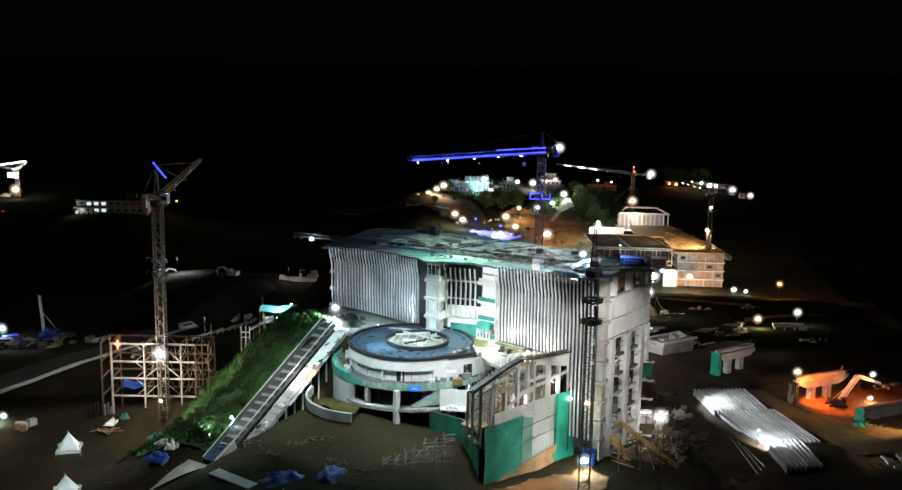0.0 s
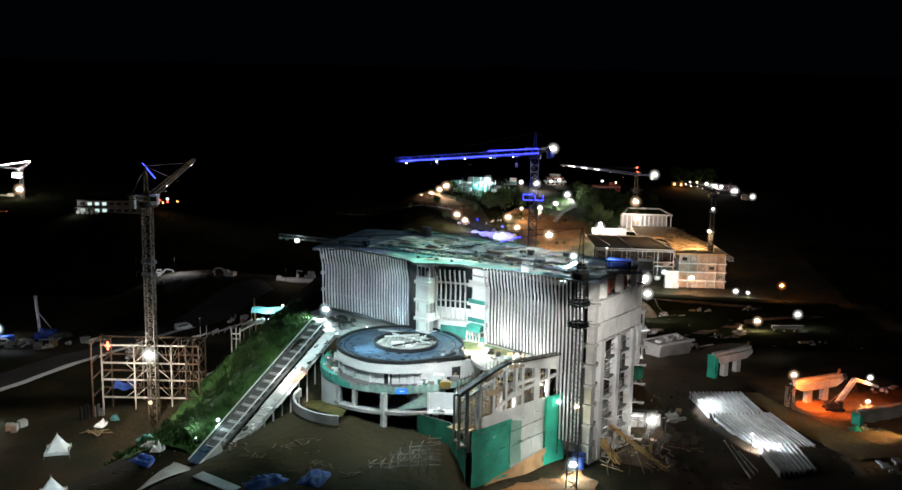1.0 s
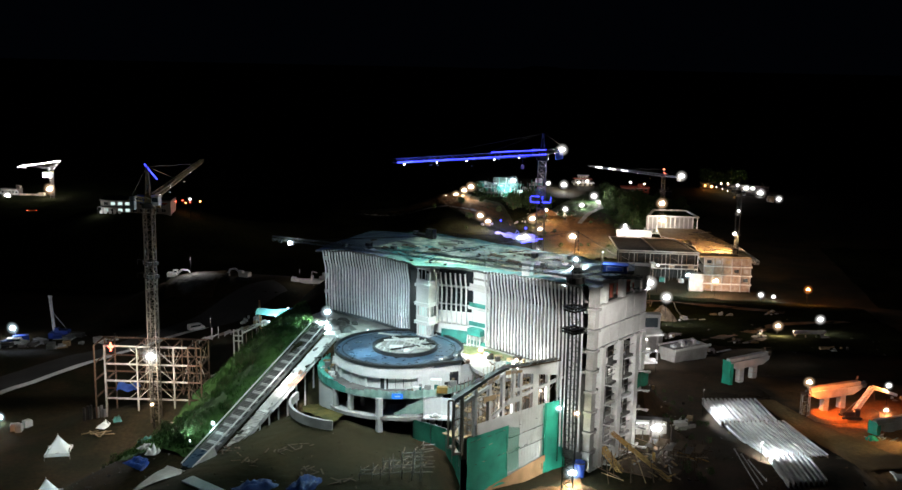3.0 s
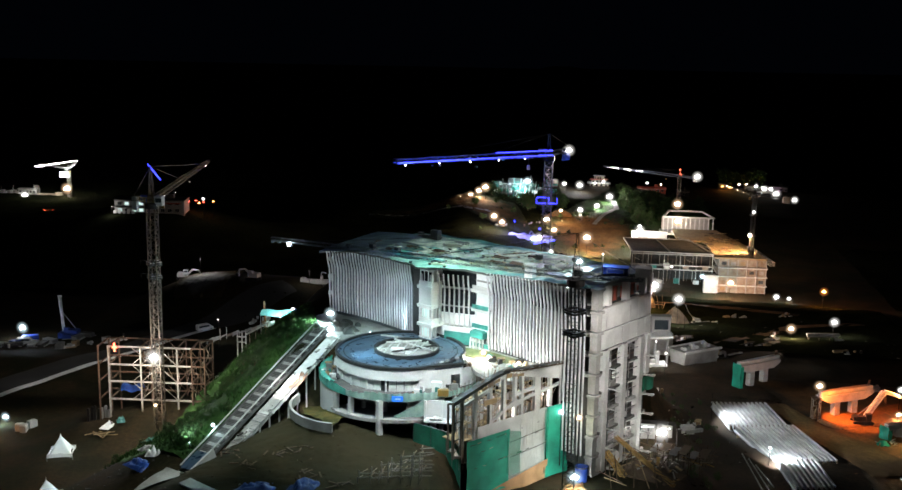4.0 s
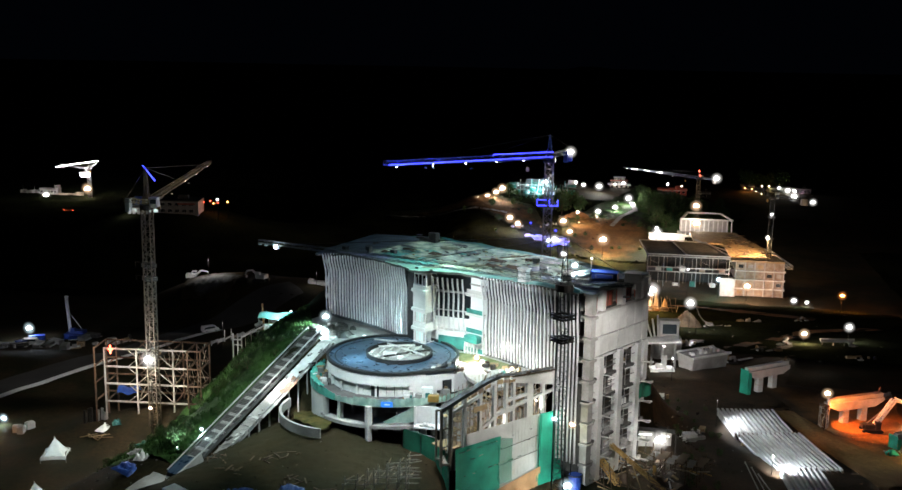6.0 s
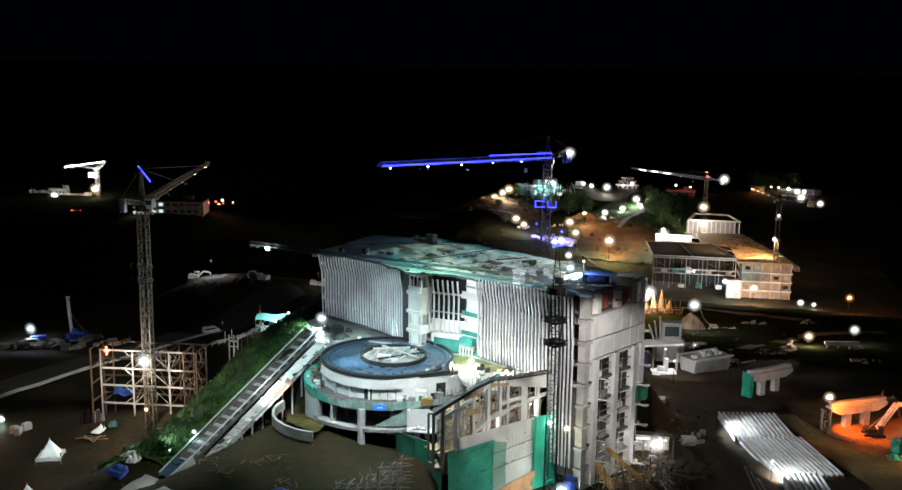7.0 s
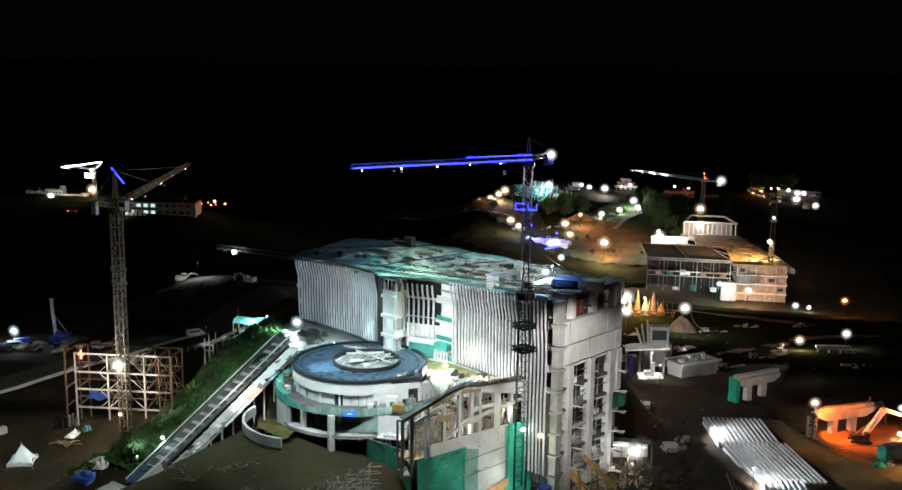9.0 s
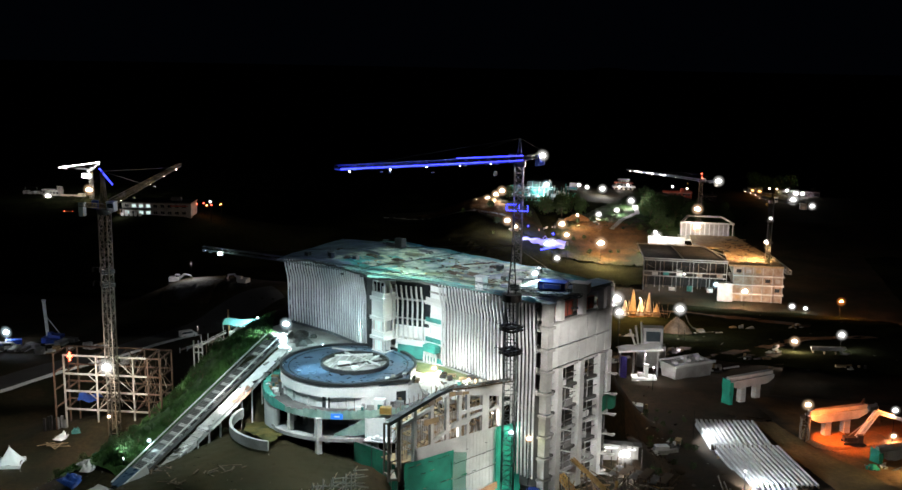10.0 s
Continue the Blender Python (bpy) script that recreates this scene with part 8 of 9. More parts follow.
def stock(x, y, n, seed, label, spread=5.0, paints=(CONCRETE, STEEL, PLY, PALE, DARK_STEEL)):
    """A loose yard stock: crates, rolled sheets, drums and stacked boards."""
    r = random.Random(seed)
    ob = thing("material_stock", label, "building materials", pose(x, y, ground_z(x, y), 0, 0, r.uniform(0, 90)), "yard stocks")
    for k in range(n):
        a, b, w = r.uniform(-spread, spread), r.uniform(-spread * 0.6, spread * 0.6), r.uniform(0.4, 1.5)
        if k % 3 == 0:
            part("drum", Mesh().tube((a, b, -0.2), (a, b, r.uniform(0.9, 1.6)), 0.4, n=12), r.choice(paints), ob)
        elif k % 3 == 1:
            part("crate", Mesh().box(a - w, a + w, b - w * 0.6, b + w * 0.6, -0.3, r.uniform(0.4, 1.6)), r.choice(paints), ob)
        else:
            part("squared_timber", Mesh().beam((a - w * 2, b, 0.3), (a + w * 2, b + w, 0.4), 0.8, 0.7), r.choice(paints), ob)


for i, (x, y) in enumerate(((44, 262), (40, 245), (36, 285), (60, 330), (72, 345), (80, 360), (48, 350), (34, 375), (60, 395), (75, 410), (95, 420), (96, 300), (106, 290), (30, 330), (100, 340), (88, 230), (-140, 312), (-128, 316), (-160, 305), (-88, 340), (-110, 300),
                            (10, 470), (20, 500), (-30, 590), (-15, 600), (5, 620), (-50, 645), (30, 700), (45, 760))):
    stock(x, y, 9 if y < 450 else 12, i, "mixed site materials stacked on the bare earth", 4.5 if y < 450 else 9)

# sheets that put the darkness of unlit land into the ground colour
for name, a, b in (("scrub_west", [(-420, 395), (-300, 395), (-60, 395)], [(-420, 800), (-250, 800), (-80, 800)]), ("scrub_east", [(125, 300), (150, 420), (160, 620)], [(420, 300), (420, 420), (420, 620)]),
                   ("scrub_middle", [(-60, 300), (-30, 330), (5, 330)], [(-50, 560), (-30, 540), (-2, 500)])):
    setting(name, laid(a, b, 50, 40, 0.4, 1.6), UNLIT_SCRUB, "far land darkened by colour as unlit ground", True, category="scrub")

fence = thing("crest_hoarding", "broken line of pale hoarding boards along the bank's crest", "fence", pose(-66, 252, ground_z(-66, 252)))
for i in range(9):
    x, y = -7 + i * 1.9, -8.5 + i * 1.75
    g = ground_z(-66 + x, 252 + y) - ground_z(-66, 252)
    part("board", Mesh().beam((x, y, g + 0.6), (x + 1.6, y + 1.4, g + 0.7 + 0.2 * (i % 3)), 0.12, 1.3 + 0.5 * (i % 2)), PALE if i % 3 else TAN_STEEL, fence)
    part("fence_post", Mesh().tube((x, y, g - 0.3), (x, y, g + 1.6 + (1.6 if i == 4 else 0)), 0.08, n=6), TAN_STEEL, fence)
rail = thing("yard_barrier", "broken pale barrier rails and boards beside the haul road", "barrier", pose(0, 0, 0))
for i in range(12):
    x, y = -99 + i * 1.25, 310 + i * 2.4
    z = ground_z(x, y)
    part("rail_board", Mesh().beam((x, y, z + 0.9), (x + 1.2, y + 2.2, z + 1.0 + 0.3 * (i % 2)), 0.15, 0.5 + 0.3 * (i % 3)), PALE if i % 4 else TAN_STEEL, rail)
    part("rail_post", Mesh().beam((x, y, z - 0.3), (x, y, z + 1.6 + (2.2 if i in (3, 4) else 0)), 0.2), PALE, rail)
gate = thing("pale_barrier_frame", "pale painted barrier frame and rail on the crest of the bank", "barrier", pose(-61.4, 236, ground_z(-61.4, 236)))
for x in (-0.9, 0.2, 1.1):
    part("frame_post", Mesh().box(x - 0.13, x + 0.13, -0.13, 0.13, -0.5, 5.8), PALE, gate)
part("frame_rail", Mesh().box(-1.0, 1.25, -0.1, 0.1, 4.2, 4.5).box(-1.0, 1.25, -0.1, 0.1, 3.0, 3.2), PALE, gate)
part("long_rail", Mesh().beam((1.2, 0, 5.0), (6.6, 0.4, 8.0), 0.2, 0.4).beam((1.4, 0.1, 5.6), (6.6, 0.4, 8.5), 0.1), PALE, gate)
for k in range(4):
    part("rail_post", Mesh().beam((2 + 1.4 * k, 0.1, -0.4 + 1.2 * k), (2 + 1.4 * k, 0.1, 5.5 + 0.78 * k), 0.12), TAN_STEEL, gate)
pole = thing("marker_pole", "rusty upright pole at the end of the canopies", "pole", pose(-61.6, 256, ground_z(-61.6, 256)))
part("shaft", Mesh().tube((0, 0, -0.5), (-0.4, 0, 9.6), 0.3, 0.22, 8), STAIN_AND_WARM_LIGHT, pole)

# ---- far right ridge: sheds and trees under street lights ----
for i in range(14):
    x, y = 128 + (i * 7) % 30, 872 + (i * 5) % 17
    copy_thing(oak[i % 3], pose(x, y, ground_z(x, y) - 0.2, 0, 0, i * 47) @ Matrix.Scale(1.1 + 0.09 * (i % 5), 4))
for x, y, w, turn in ((150, 862, 14, 6), (167, 858, 16, -10), (90, 806, 9, 0), (128, 866, 10, 3)):
    far_house(x, y, w, 7, 3.6, "low pale shed on the far ridge under street lights", DARK_SHADED_CONC, DARK_STEEL, 1, turn, False)


def debris(name, label, n, seed, spot, size, paint, category="rubble"):
    """Loose boards, stones and offcuts strewn over the ground."""
    g, m = random.Random(seed), Mesh()
    for k in range(n):
        x, y = spot(g)
        a, w = g.uniform(0, 6.283), size * g.uniform(0.3, 1.0)
        d = Vector((math.cos(a), math.sin(a), g.uniform(-0.25, 0.25))) * w * g.choice((0.7, 1, 2.2))
        c = Vector((x, y, ground_z(x, y) + 0.12))
        m.beam(c - d, c + d, w * g.uniform(0.25, 0.8), w * g.uniform(0.15, 0.7))
    return tagged(part(name, m, paint), label, category, "", "stuff")


mound = lambda g: (g.uniform(-54, -6), g.uniform(168, 197))
debris("earth_clods", "dark clods strewn over the bare mound", 320, 1, mound, 0.3, SOIL)
debris("pale_rubble", "pale offcuts and rubble strewn over the mound", 12, 2, mound, 0.25, CONCRETE)
debris("timber_offcuts", "brown timber offcuts strewn over the mound", 24, 3, mound, 0.35, BARK)
west = lambda g: (g.uniform(-84, -60), g.uniform(184, 226))
debris("yard_rubble", "pale rubble and offcuts strewn over the yard", 120, 4, west, 0.35, DARK_SHADED_CONC)
east = lambda g: (g.uniform(36, 60), g.uniform(200, 310))
debris("mud_clods", "dark clods and stones strewn over the mud", 500, 5, east, 0.6, MUD)
debris("yard_offcuts", "pale offcuts strewn over the dark mud", 60, 6, east, 0.5, CONCRETE)
plain = lambda g: (g.uniform(15, 125), g.uniform(330, 480))
debris("plain_rubble", "stones and waste strewn over the dark plain", 300, 7, plain, 0.9, DARK_SHADED_CONC)
track = lambda g: (g.uniform(76, 98), g.uniform(232, 296))
debris("track_clods", "orange clods along the clay track", 420, 8, track, 0.5, CLAY)
hill = lambda g: (g.uniform(-70, 60), g.uniform(560, 690))
debris("hill_rubble", "stones, boards and waste strewn over the far hill", 420, 9, hill, 1.2, CONCRETE)



def rough_grass():
    """Tall blades in loose clumps over the steep bank."""
    g, m = random.Random(31), Mesh()
    a0, a1 = [(-82, 207), (-77, 222), (-68, 244), (-52, 258)], [(-57, 189.5), (-53.7, 196), (-46.3, 213), (-41.4, 226)]
    spots = []
    while len(spots) < 2600:
        k, b = g.random() * 3, g.random()
        i = min(int(k), 2)
        p = Vector(a0[i]).lerp(Vector(a0[i + 1]), k - i).lerp(Vector(a1[i]).lerp(Vector(a1[i + 1]), k - i), b)
        if noise.noise(Vector((p.x * 0.22, p.y * 0.22, 4))) + g.uniform(-0.3, 0.3) > -0.12:
            spots.append((p.x, p.y, g.uniform(0.5, 1.3)))
    for x, y, h in spots:
        z = ground_z(x, y) + 0.1
        for k in range(6):
            a, r = g.uniform(0, 6.283), g.uniform(0.1, 0.5)
            c, s = math.cos(a), math.sin(a)
            w = 0.11 * g.uniform(0.7, 1.4)
            bx, by = x + c * r * 0.5, y + s * r * 0.5
            top = (bx + c * r * 1.1, by + s * r * 1.1, z + h * g.uniform(0.6, 1.1))
            m.add([(bx - s * w, by + c * w, z - 0.2), (bx + s * w, by - c * w, z - 0.2), top], [(0, 1, 2)])
    return tagged(part("rough_grass", m, GRASS), "tall rough green grass over the steep bank", "grass", "", "stuff")


rough_grass()

# ---- lamps: most stand at lamps that are seen; some are added to brighten a place ----
flood_mast((-39.4, 231.9, 28.6), COOL, G_COOL, 20000, 0.8, aim=(-58, 216, 14), spread=150)
flood_mast((-37.5, 224.1, 27.2), COOL, G_COOL, 900, 0.8, 26)
flood_mast((-28.5, 222.5, 27.3), COOL, G_COOL, 5500, 0.4, 26.0)
flood_mast((-3.4, 211.6, 27.6), (1, 1, 0.82), G_WARM, 4000, 0.5, 26.3)
flood_mast((4.0, 206.6, 27.4), (1, 1, 0.85), G_WARM, 1500, 0.35, 26.3)
flood_mast((15.6, 197.6, 8.4), (0.85, 1, 0.95), G_COOL, 2300, 0.9)
flood_mast((12.6, 203.6, 19.0), GREENISH, G_COOL, 40, 0.5, 8)
flood_mast((16.0, 201.2, 19.0), (0.9, 1, 0.5), G_WARM, 220, 0.5, 8)
flood_mast((33.2, 220.4, 9.7), WHITE, G_WHITE, 1400, 1.2)
flood_mast((-57.0, 191.0, 13.2), COOL, G_COOL, 3500, 0.12, aim=(-58.2, 193.6, 15.6), spread=75)
flood_mast((-78.9, 227.4, 17.6), WHITE, G_WHITE, 10000, 1.15, -1)
flood_mast((-79.4, 228.4, 6.0), WARM, G_WARM, 300, 0.35, -1)
flood_mast((14.9, 216.2, 46.0), COOL, G_COOL, 5000, 0.6, 43)
flood_mast((11.4, 267.8, 62.6), WHITE, G_WHITE, 40000, 0.8, 62.0, label="large white floodlights on the blue crane's counter-jib", aim=(-6, 228, 36), spread=60)
flood_mast((30.2, 221.6, 40.6), WHITE, G_WHITE, 1500, 0.9, 39)
# floodlights hung on the jibs of the cranes; several are added to light the site
flood_mast((-2.5, 240.5, 62.9), GREENISH, G_COOL, 13000, 0.2, 62.6, label="white floodlight hung under the blue jib", aim=(-4, 236, 42), spread=140)
flood_mast((-13.5, 217.5, 64.0), GREENISH, G_COOL, 32000, 0.2, 63.7, label="white floodlight hung under the blue jib", aim=(-16, 208, 24), spread=100)
flood_mast((-36.5, 189.2, 52.9), (0.75, 0.96, 1), G_COOL, 40000, 0.4, 52.6, label="white floodlight hung on the dark jib", aim=(-24, 202, 20), spread=92)
flood_mast((-8.0, 184.3, 51.0), (0.9, 0.98, 1), G_COOL, 44000, 0.25, 50.6, label="white floodlight hung on the dark jib", aim=(-10, 200, 20), spread=84)
# unseen lamp added to light the concrete end
flood_mast((24.0, 178.6, 49.4), WHITE, G_COOL, 46000, 0.25, 49.0, label="added white floodlight hung on the counter-jib", aim=(20.5, 211, 26), spread=48)
flood_mast((50.9, 384, -1.7), WHITE, G_WHITE, 7000, 1.3)
flood_mast((102.7, 374, -4.9), WHITE, G_WHITE, 1800, 1.0)
flood_mast((86.1, 362, -4.7), (1, 0.75, 0.5), G_WARM, 5000, 1.0)
flood_mast((122.4, 478.8, -18.5), ORANGE, G_ORANGE, 9000, 1.1)
flood_mast((75.8, 271.4, 5.1), (1, 0.20, 0.035), G_WARM, 30000, 0.8, label="warm floodlights beside the bridge pier", aim=(86.5, 276, -2.5), spread=85)
flood_mast((96.2, 274.5, 4.2), (1, 0.26, 0.06), G_WHITE, 9000, 0.6, aim=(85, 275, -3), spread=100)
flood_mast((97.0, 277, -3.2), (1, 0.45, 0.3), G_WARM, 1200, 0.6)
flood_mast((104, 258, 1.2), (1, 0.75, 0.35), G_WARM, 12000, 0.7, aim=(82, 254, -5), spread=60)
# no lamp known here; tiny one added to light the first girder row
flood_mast((49.6, 269.5, 2.4), (0.88, 0.96, 1), G_WHITE, 10000, 0.08, aim=(57.5, 267, -3.0), spread=120)
flood_mast((58.2, 236.0, 1.8), (0.88, 0.96, 1), G_WHITE, 13000, 0.3, aim=(67.5, 243, -3.0), spread=150)
flood_mast((-162.6, 320.5, -5.5), (0.8, 0.88, 1), G_COOL, 2600, 1.1)
# two tiny lamps added over the far yard, where none is known
flood_mast((-120.5, 369.5, 9.4), WHITE, G_COOL, 2600, 0.05)
flood_mast((-77.5, 359, 9.0), WHITE, G_COOL, 500, 0.05)
flood_mast((26, 404, 1), (1, 0.55, 0.2), G_WARM, 22000, 1.1)
flood_mast((37.7, 419.2, -7.2), (1, 0.58, 0.24), G_WARM, 11000, 0.3)
flood_mast((18.9, 557.3, -13.2), WARM, G_WARM, 60000, 2.0)
flood_mast((-31.4, 577, -7), WARM, G_WARM, 9000, 1.6)
flood_mast((-27.0, 576, -9.9), WHITE, G_WARM, 6000, 1.4)
flood_mast((2.0, 548, -8), WARM, G_WARM, 3000, 1.3)
flood_mast((-42.0, 638, 0.0), WHITE, G_WARM, 5000, 1.7)
flood_mast((-52, 650, -7), WHITE, G_WARM, 4000, 1.5)
flood_mast((-18, 664, 1), COOL, G_COOL, 45000, 1.6, aim=(-30, 682, -6), spread=110)
flood_mast((14, 748, -12), WHITE, G_WHITE, 9000, 1.8)
flood_mast((3, 760, -13), WHITE, G_WHITE, 0, 1.2)
flood_mast((-3, 770, -13), WHITE, G_WHITE, 0, 1.1)
flood_mast((33.5, 694, -11.5), WHITE, G_WHITE, 12000, 1.7)
flood_mast((25.1, 664, -13), WHITE, G_WHITE, 7000, 1.3)
flood_mast((15, 640, -12), WHITE, G_WHITE, 7000, 1.3)
flood_mast((69.8, 618, -3.2), (1, 0.85, 0.7), G_WARM, 11000, 1.8)
flood_mast((68, 588, -8), (1, 0.85, 0.7), G_WARM, 4000, 1.9)
flood_mast((47, 576, -12), WHITE, G_WHITE, 16000, 1.8)
flood_mast((84.5, 495, -20), (1, 0.6, 0.4), G_WARM, 18000, 1.4)
flood_mast((72, 497, -18), COOL, G_COOL, 9000, 0.9)
flood_mast((104, 488, -24), COOL, G_WHITE, 1500, 1.0)
flood_mast((110, 490, -25), COOL, G_WHITE, 800, 0.7)
flood_mast((94.2, 511.6, -0.3), (1, 0.6, 0.28), G_WHITE, 100000, 0.7, -2, aim=(83, 545, -11), spread=140)
flood_mast((103.5, 505, 20.2), WHITE, G_WHITE, 0, 1.3, 19.2)
flood_mast((111, 500, 18.6), (1, 0.8, 1), G_WHITE, 0, 1.0, 18)
flood_mast((81, 628, 11.6), WHITE, G_WHITE, 0, 1.7, 10.2)
flood_mast((-351, 724, -23.5), (1, 0.75, 0.65), G_WARM, 2500, 2.4)
flood_mast((-382, 722, -29), WHITE, G_WHITE, 5000, 2.0)
for k in range(5):
    flood_mast((-337.4 + 1.5 * k, 665, -29.6 + 0.5 * ((k * 3) % 4 == 0)), (1, 0.3, 0.15), (G_RED, G_ORANGE)[k % 2], 300, 0.55, label="small red and orange lamp low over the dark plain", group="far warning lamps")
flood_mast((-169.9, 508, 8.0), WHITE, G_WHITE, 90, 0.55)
# added to light the front of the grey lodge
flood_mast((-212, 496, 4.5), WHITE, G_WHITE, 420, 0.15)
flood_mast((-55, 257, 22.5), COOL, G_COOL, 1500, 0.3, 17)
# lamp added only to light the blue winch box
flood_mast((18.6, 179.2, 55.2), WHITE, G_COOL, 1100, 0.15, 51.9, label="added small light on an arm to brighten the winch house")
flood_mast((2.2, 196.6, 21.5), WHITE, G_WARM, 350, 0.2, 17.8, label="warm work light inside the raked hall")
flood_mast((9.0, 203.5, 22.5), WHITE, G_WARM, 350, 0.2, 17.8, label="warm work light inside the raked hall")
# added to brighten the precast trough
flood_mast((40.5, 303.5, 2.0), WHITE, G_WHITE, 4500, 0.25, aim=(47, 318, -3), spread=90)
flood_mast((-6, 566, -11), BLUE, G_BLUE, 14000, 0.6)
flood_mast((-20, 575, -9), BLUE, G_BLUE, 14000, 0.5)
flood_mast((2.5, 471, -4), WHITE, G_WHITE, 5000, 1.0)
# added spot for the bright pool on the round deck
flood_mast((-36.0, 188.6, 52.6), COOL, G_COOL, 140000, 0.2, 52.3, label="added narrow floodlight hung on the dark jib", aim=(-25.5, 207, 27.5), spread=13)
flood_mast((-81.0, 248, 52.0), WHITE, G_WARM, 44000, 0.2, 51.6, label="small floodlight hung on the yellow jib", aim=(-100, 218, -2), spread=75)
flood_mast((-82.5, 262, 52.6), WHITE, G_WARM, 38000, 0.2, 52.2, label="small floodlight hung on the yellow jib", aim=(-122, 284, -6), spread=46)
# added to brighten the long hall's steel bay
flood_mast((58, 497, -14), WHITE, G_WHITE, 2500, 0.4)
flood_mast((46, 562, -7), WHITE, G_WHITE, 9000, 0.8)

# second unseen counter-jib lamp, added for the green screens
flood_mast((24.6, 178.4, 49.5), WHITE, G_COOL, 36000, 0.2, 49.0, label="added white floodlight hung on the counter-jib", aim=(4, 196, 14), spread=40)
# two spots added to brighten the left and right fins
flood_mast((-10.6, 184.7, 51.2), (0.8, 0.95, 1), G_COOL, 32000, 0.2, 50.8, label="added narrow floodlight hung on the dark jib", aim=(-24.6, 229.4, 33.5), spread=15)
flood_mast((-14.0, 185.2, 51.3), (0.9, 1, 1), G_COOL, 60000, 0.2, 50.9, label="added narrow floodlight hung on the dark jib", aim=(2, 215, 34), spread=46)
flood_mast((4, 610, -8), WARM, G_WARM, 9000, 0.8)
flood_mast((-3.5, 596, -11), WARM, G_WARM, 5000, 1.7)
flood_mast((-6, 562, -15), WHITE, G_WHITE, 0, 1.6)
flood_mast((-9, 563, -16), COOL, G_COOL, 0, 1.4)
flood_mast((-47, 650, -4), WHITE, G_WARM, 6000, 1.5)
flood_mast((-58, 645, -7.5), WHITE, G_WARM, 4000, 0.9)
flood_mast((95.4, 511.8, 10.6), WHITE, G_WHITE, 1200, 0.5, 10.2, label="white light bar on the distant crane mast")
for x, z, tone, lens, watts, size in ((125.2, -24, ORANGE, G_ORANGE, 1500, 1.3), (130.4, -24.5, ORANGE, G_ORANGE, 1500, 1.5), (137.5, -22, (1, 0.8, 0.2), G_WARM, 1200, 0.8), (143, -22, (1, 0.8, 0.2), G_WARM, 1200, 0.9),
                                      (150.5, -23, WHITE, G_WHITE, 150, 1.6), (157.2, -25, WHITE, G_WHITE, 250, 2.6), (162.2, -25, (1, 0.8, 1), G_WHITE, 250, 2.0), (168.1, -25.5, (1, 0.6, 0.9), G_WHITE, 200, 1.6)):
    flood_mast((x, 855, z), tone, lens, watts * 0.5, size * 0.62)
# spot added to brighten the bay beside the corner balconies
flood_mast((-14.6, 215.2, 64.3), GREENISH, G_COOL, 45000, 0.12, 63.9, label="added narrow floodlight hung under the blue jib", aim=(-11, 223, 33), spread=40)
# bare spot added to brighten the netted pier
lamp_light((49.6, 269.2, 2.2), WHITE, 9000, 0.3, aim=(65, 304, -2), spread=40)
flood_mast((-7.5, 230.0, 62.6), (0.8, 1, 0.9), G_COOL, 13000, 0.12, 62.3, label="white floodlight hung under the blue jib", aim=(-22, 238, 42), spread=70)
for x, y, z in ((20.6, 213.2, 17.6), (22.8, 216.6, 13.6), (19.8, 212.0, 25.2), (23.4, 217.6, 9.6)):
    flood_mast((x, y, z), WHITE, G_WHITE, 420, 0.18, z - 2.6, label="small work light on an open floor of the concrete end")
# two spots added: one for the ramp's sheet, one for the bank
flood_mast((-39.8, 190.2, 52.9), (1, 0.97, 0.95), G_COOL, 130000, 0.2, 52.7, label="added narrow floodlight hung on the dark jib", aim=(-41.6, 206.0, 20.5), spread=13)
flood_mast((-38.6, 189.9, 52.8), (0.95, 1, 0.95), G_COOL, 27000, 0.2, 52.6, label="white floodlight hung on the dark jib", aim=(-66, 200, 8), spread=80)
for i in range(3):
    ob = thing("long_pipe", "pale steel pipe lying on the dark mud", "pipe", pose(0, 0, 0), "loose pipes")
    p, q = Vector((53.5 + 0.9 * i, 243 - 4 * i, 0)), Vector((54.6 + 1.2 * i, 219 + 2 * i, 0))
    p.z, q.z = ground_z(p.x, p.y) + 0.7, ground_z(q.x, q.y) + 0.7
    part("tube", Mesh().tube(p, q, 0.13, n=12), STEEL, ob)
    part("flange", Mesh().tube(p, p + (p - q).normalized() * 0.15, 0.22, n=12), STEEL, ob)
flood_mast((-57.2, 253.6, 21.0), COOL, G_COOL, 1100, 0.15, 18.6, label="small work light under the teal canopy")
# pole and lamp made up to carry an added road light
flood_mast((-93, 309.6, 3.6), WHITE, G_WHITE, 1500, 0.1, label="small added lamp on a pole to light the road", aim=(-92, 322, -4), spread=90)
flood_mast((30.7, 300.0, 17.7), WHITE, G_WHITE, 9000, 1.0, label="white floodlights on a tall pole beside the yard machine")
pump = thing("concrete_pump", "pale boxy concrete pump with a dark window and folded boom", "machine", pose(40.3, 328, ground_z(40.3, 328), 0, 0, 6))
PB = 0.0 - ground_z(40.3, 328)
part("body", Mesh().box(-4.2, 4.0, -1.6, 1.6, 0.2, PB + 1.2), CONCRETE, pump)
cab = part("cab", Mesh().box(-2.6, 3.0, -1.5, 1.4, PB + 1.2, PB + 6.4).box(-2.8, 3.2, -1.7, 1.6, PB + 6.4, PB + 6.7), PALE, pump, "pale cab")
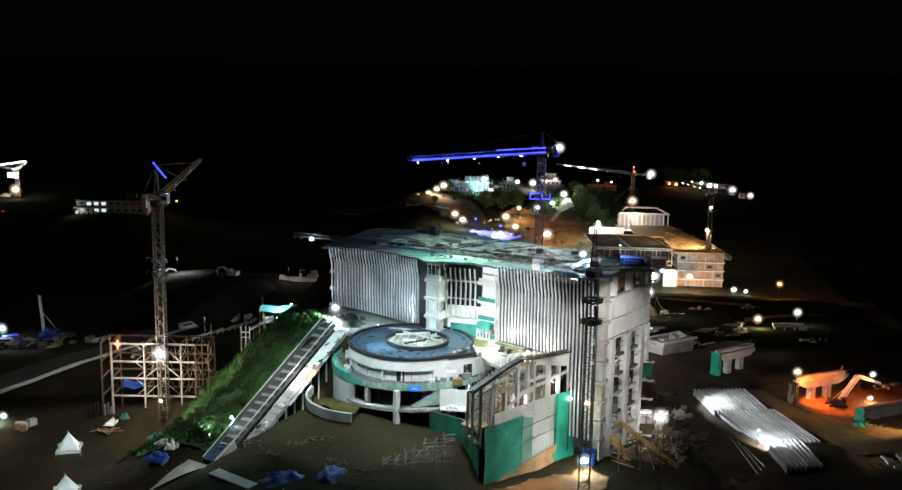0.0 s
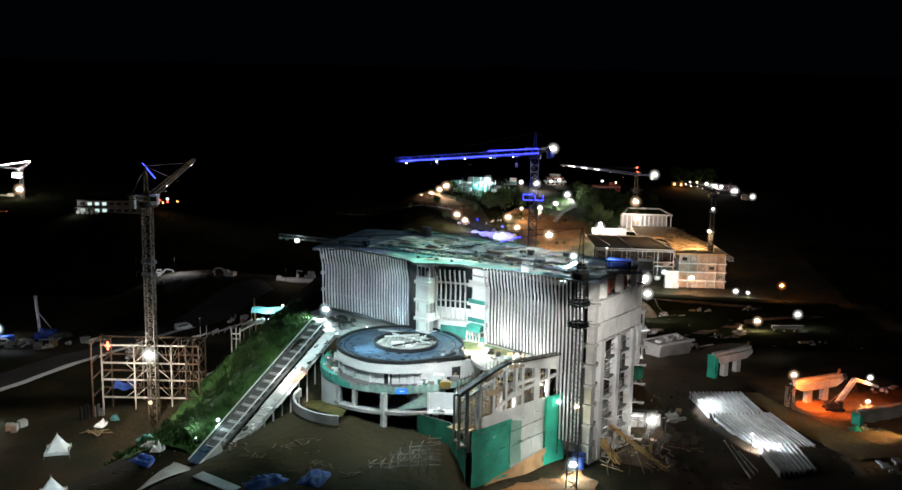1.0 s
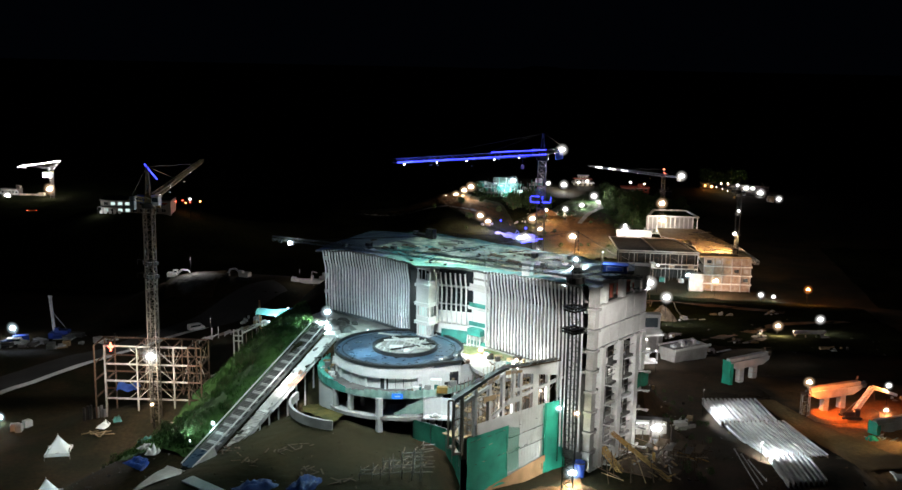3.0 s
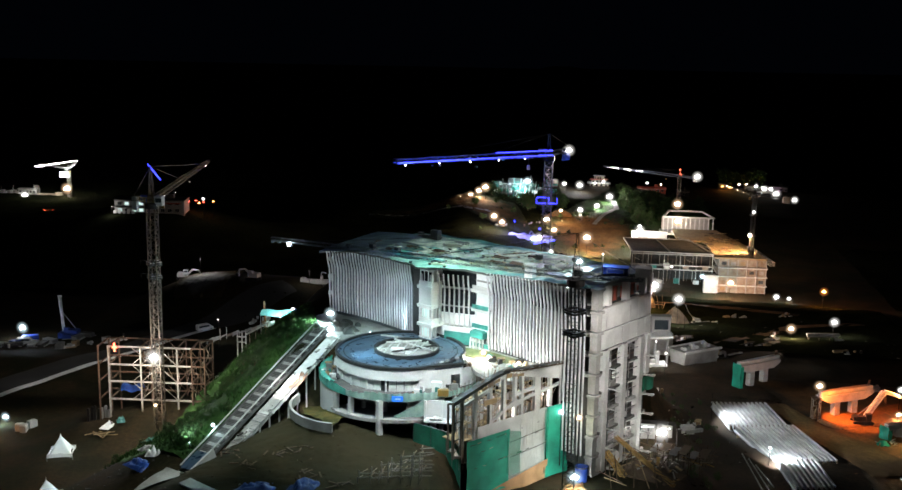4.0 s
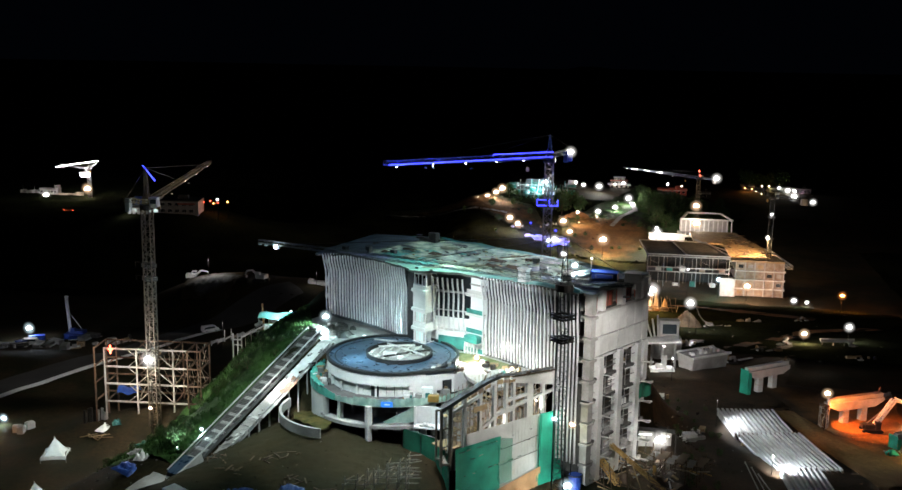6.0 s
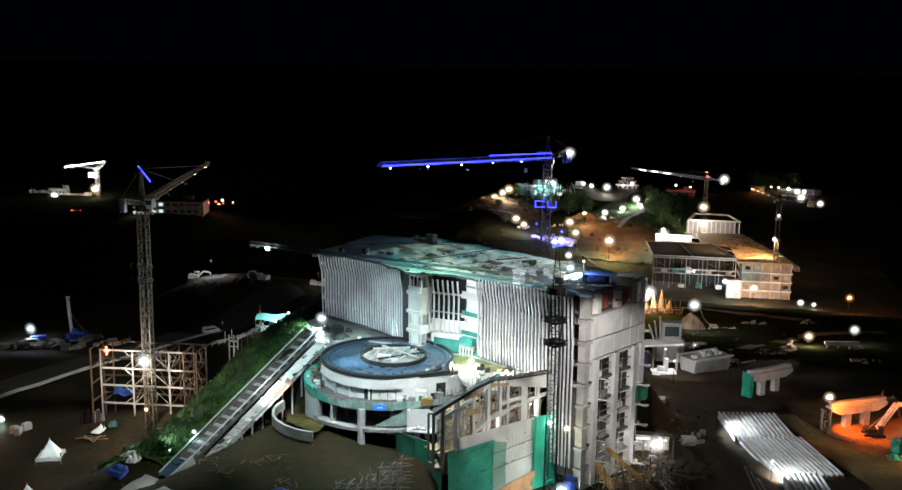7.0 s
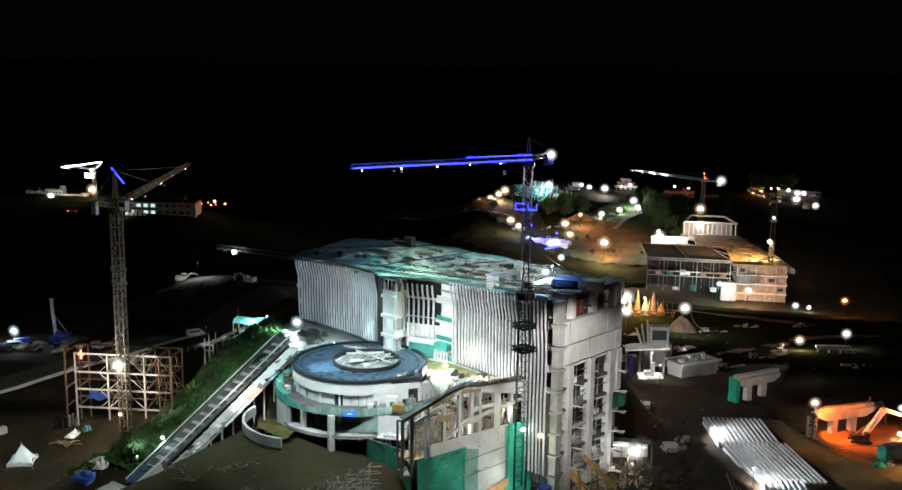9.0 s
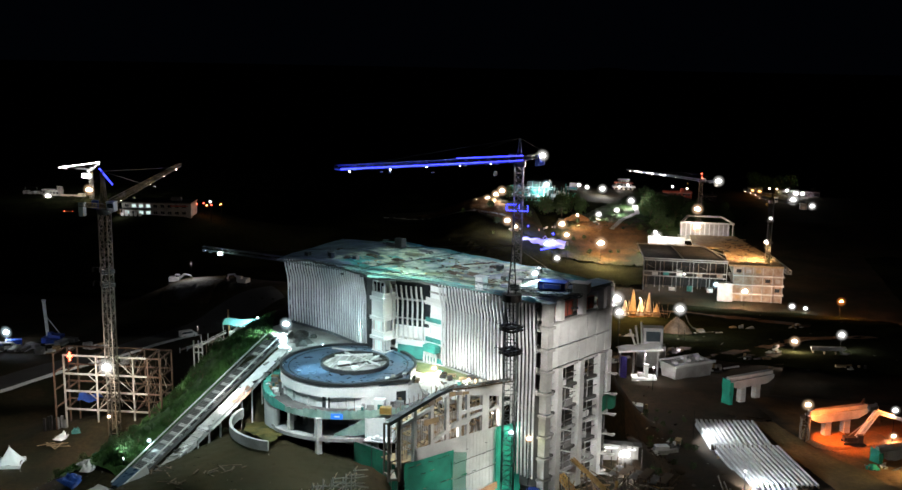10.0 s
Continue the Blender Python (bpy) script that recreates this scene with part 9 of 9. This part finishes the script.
part("cab_window", Mesh().box(-1.9, 2.3, -1.56, -1.5, PB + 2.6, PB + 5.6), GLASS, cab)
for k in range(3):
    part("boom_arm", Mesh().beam((-4.6 + 0.9 * k, 0.4, PB + 0.5), (-6.4 + 1.6 * k, 0.6, PB + 5.5 + 1.2 * k), 0.5), PALE, pump)
for x in (-3, -1, 1.5, 3):
    part("outrigger", Mesh().box(x - 0.25, x + 0.25, -2.2, -1.5, -0.3, 1.6), STEEL, pump)
heap = thing("earth_heap", "steep heap of brown earth lit by a floodlight", "earth heap", pose(50.6, 392, ground_z(50.6, 392) - 0.3))
part("heap_body", Mesh().sheet(28, 12, lambda a, b: ((6.2 * (1 - b) ** 0.8 + 0.5 * noise.noise(Vector((a * 9, b * 4, 6)))) * math.cos(a * 6.2832), (5 * (1 - b) ** 0.8) * math.sin(a * 6.2832), 6.6 * b + 0.7 * noise.noise(Vector((a * 8, b * 6, 3))))), EARTH, heap, "", True)
hose = thing("pump_hose", "thin pale hose hanging down behind the earth heap", "hose", pose(52.2, 372, -0.5))
part("hose_run", Mesh().tube((0, 0, 0), (1.1, 0, -2.6), 0.14, n=8).tube((1.1, 0, -2.6), (2.6, 0, -4.3), 0.14, n=8).tube((2.6, 0, -4.3), (4.6, 0, -5.0), 0.14, n=8), PALE, hose)
part("hose_stand", Mesh().beam((0, 0.2, 0.2), (0, 0.2, -9.5), 0.14), POLE, hose)
flood_mast((-53.6, 194.6, 15.6), COOL, G_COOL, 350, 0.32)
tarp_heap(-68.5, 199.0, 4, 3, 1.2, CONCRETE, "grey sheet over goods at the foot of the bank", 9)
for x, z, tone, lens in ((-179.9, 5.3, (1, 0.15, 0.08), G_RED), (-176.2, 6.0, (1, 0.15, 0.08), G_RED), (-174.6, 4.9, ORANGE, G_ORANGE), (-172.3, 5.3, (1, 0.15, 0.08), G_RED), (-167.2, 5.8, ORANGE, G_ORANGE)):
    flood_mast((x, 515, z), tone, lens, 120, 0.45, label="small red and orange lamp on a pole far across the yard", group="far warning lamps")
flood_mast((-122.6, 239.6, -3.6), GREENISH, G_COOL, 700, 0.7, label="greenish work lamp on a short pole in the yard")
flood_mast((-120.5, 230.6, -3.4), (1, 0.4, 0.12), G_ORANGE, 350, 0.25, label="small orange lamp low over the yard")
tarp_heap(-91.4, 229.6, 4.5, 2.4, 1.2, WHITE_CLOTH, "dirty white sheet over timber beside the steel frame", 12)
tarp_heap(-89.0, 231.0, 2.4, 2, 1.4, TEAL, "teal sheet beside the steel frame", 13)
lumber(-91.5, 226.5, 7, 77, PLY, "pale planks and offcuts beside the steel frame", 3.4)
# small lamps added to light the ridge pavilion and shed
flood_mast((31, 782, -13.5), WHITE, G_WHITE, 900, 0.9)
flood_mast((25, 783, -15), (1, 0.7, 0.7), G_WHITE, 500, 0.6)
flood_mast((62, 779, -13), (1, 0.7, 0.6), G_WHITE, 250, 0.7)
flood_mast((72, 779, -14), (1, 0.6, 0.5), G_WARM, 200, 0.6)
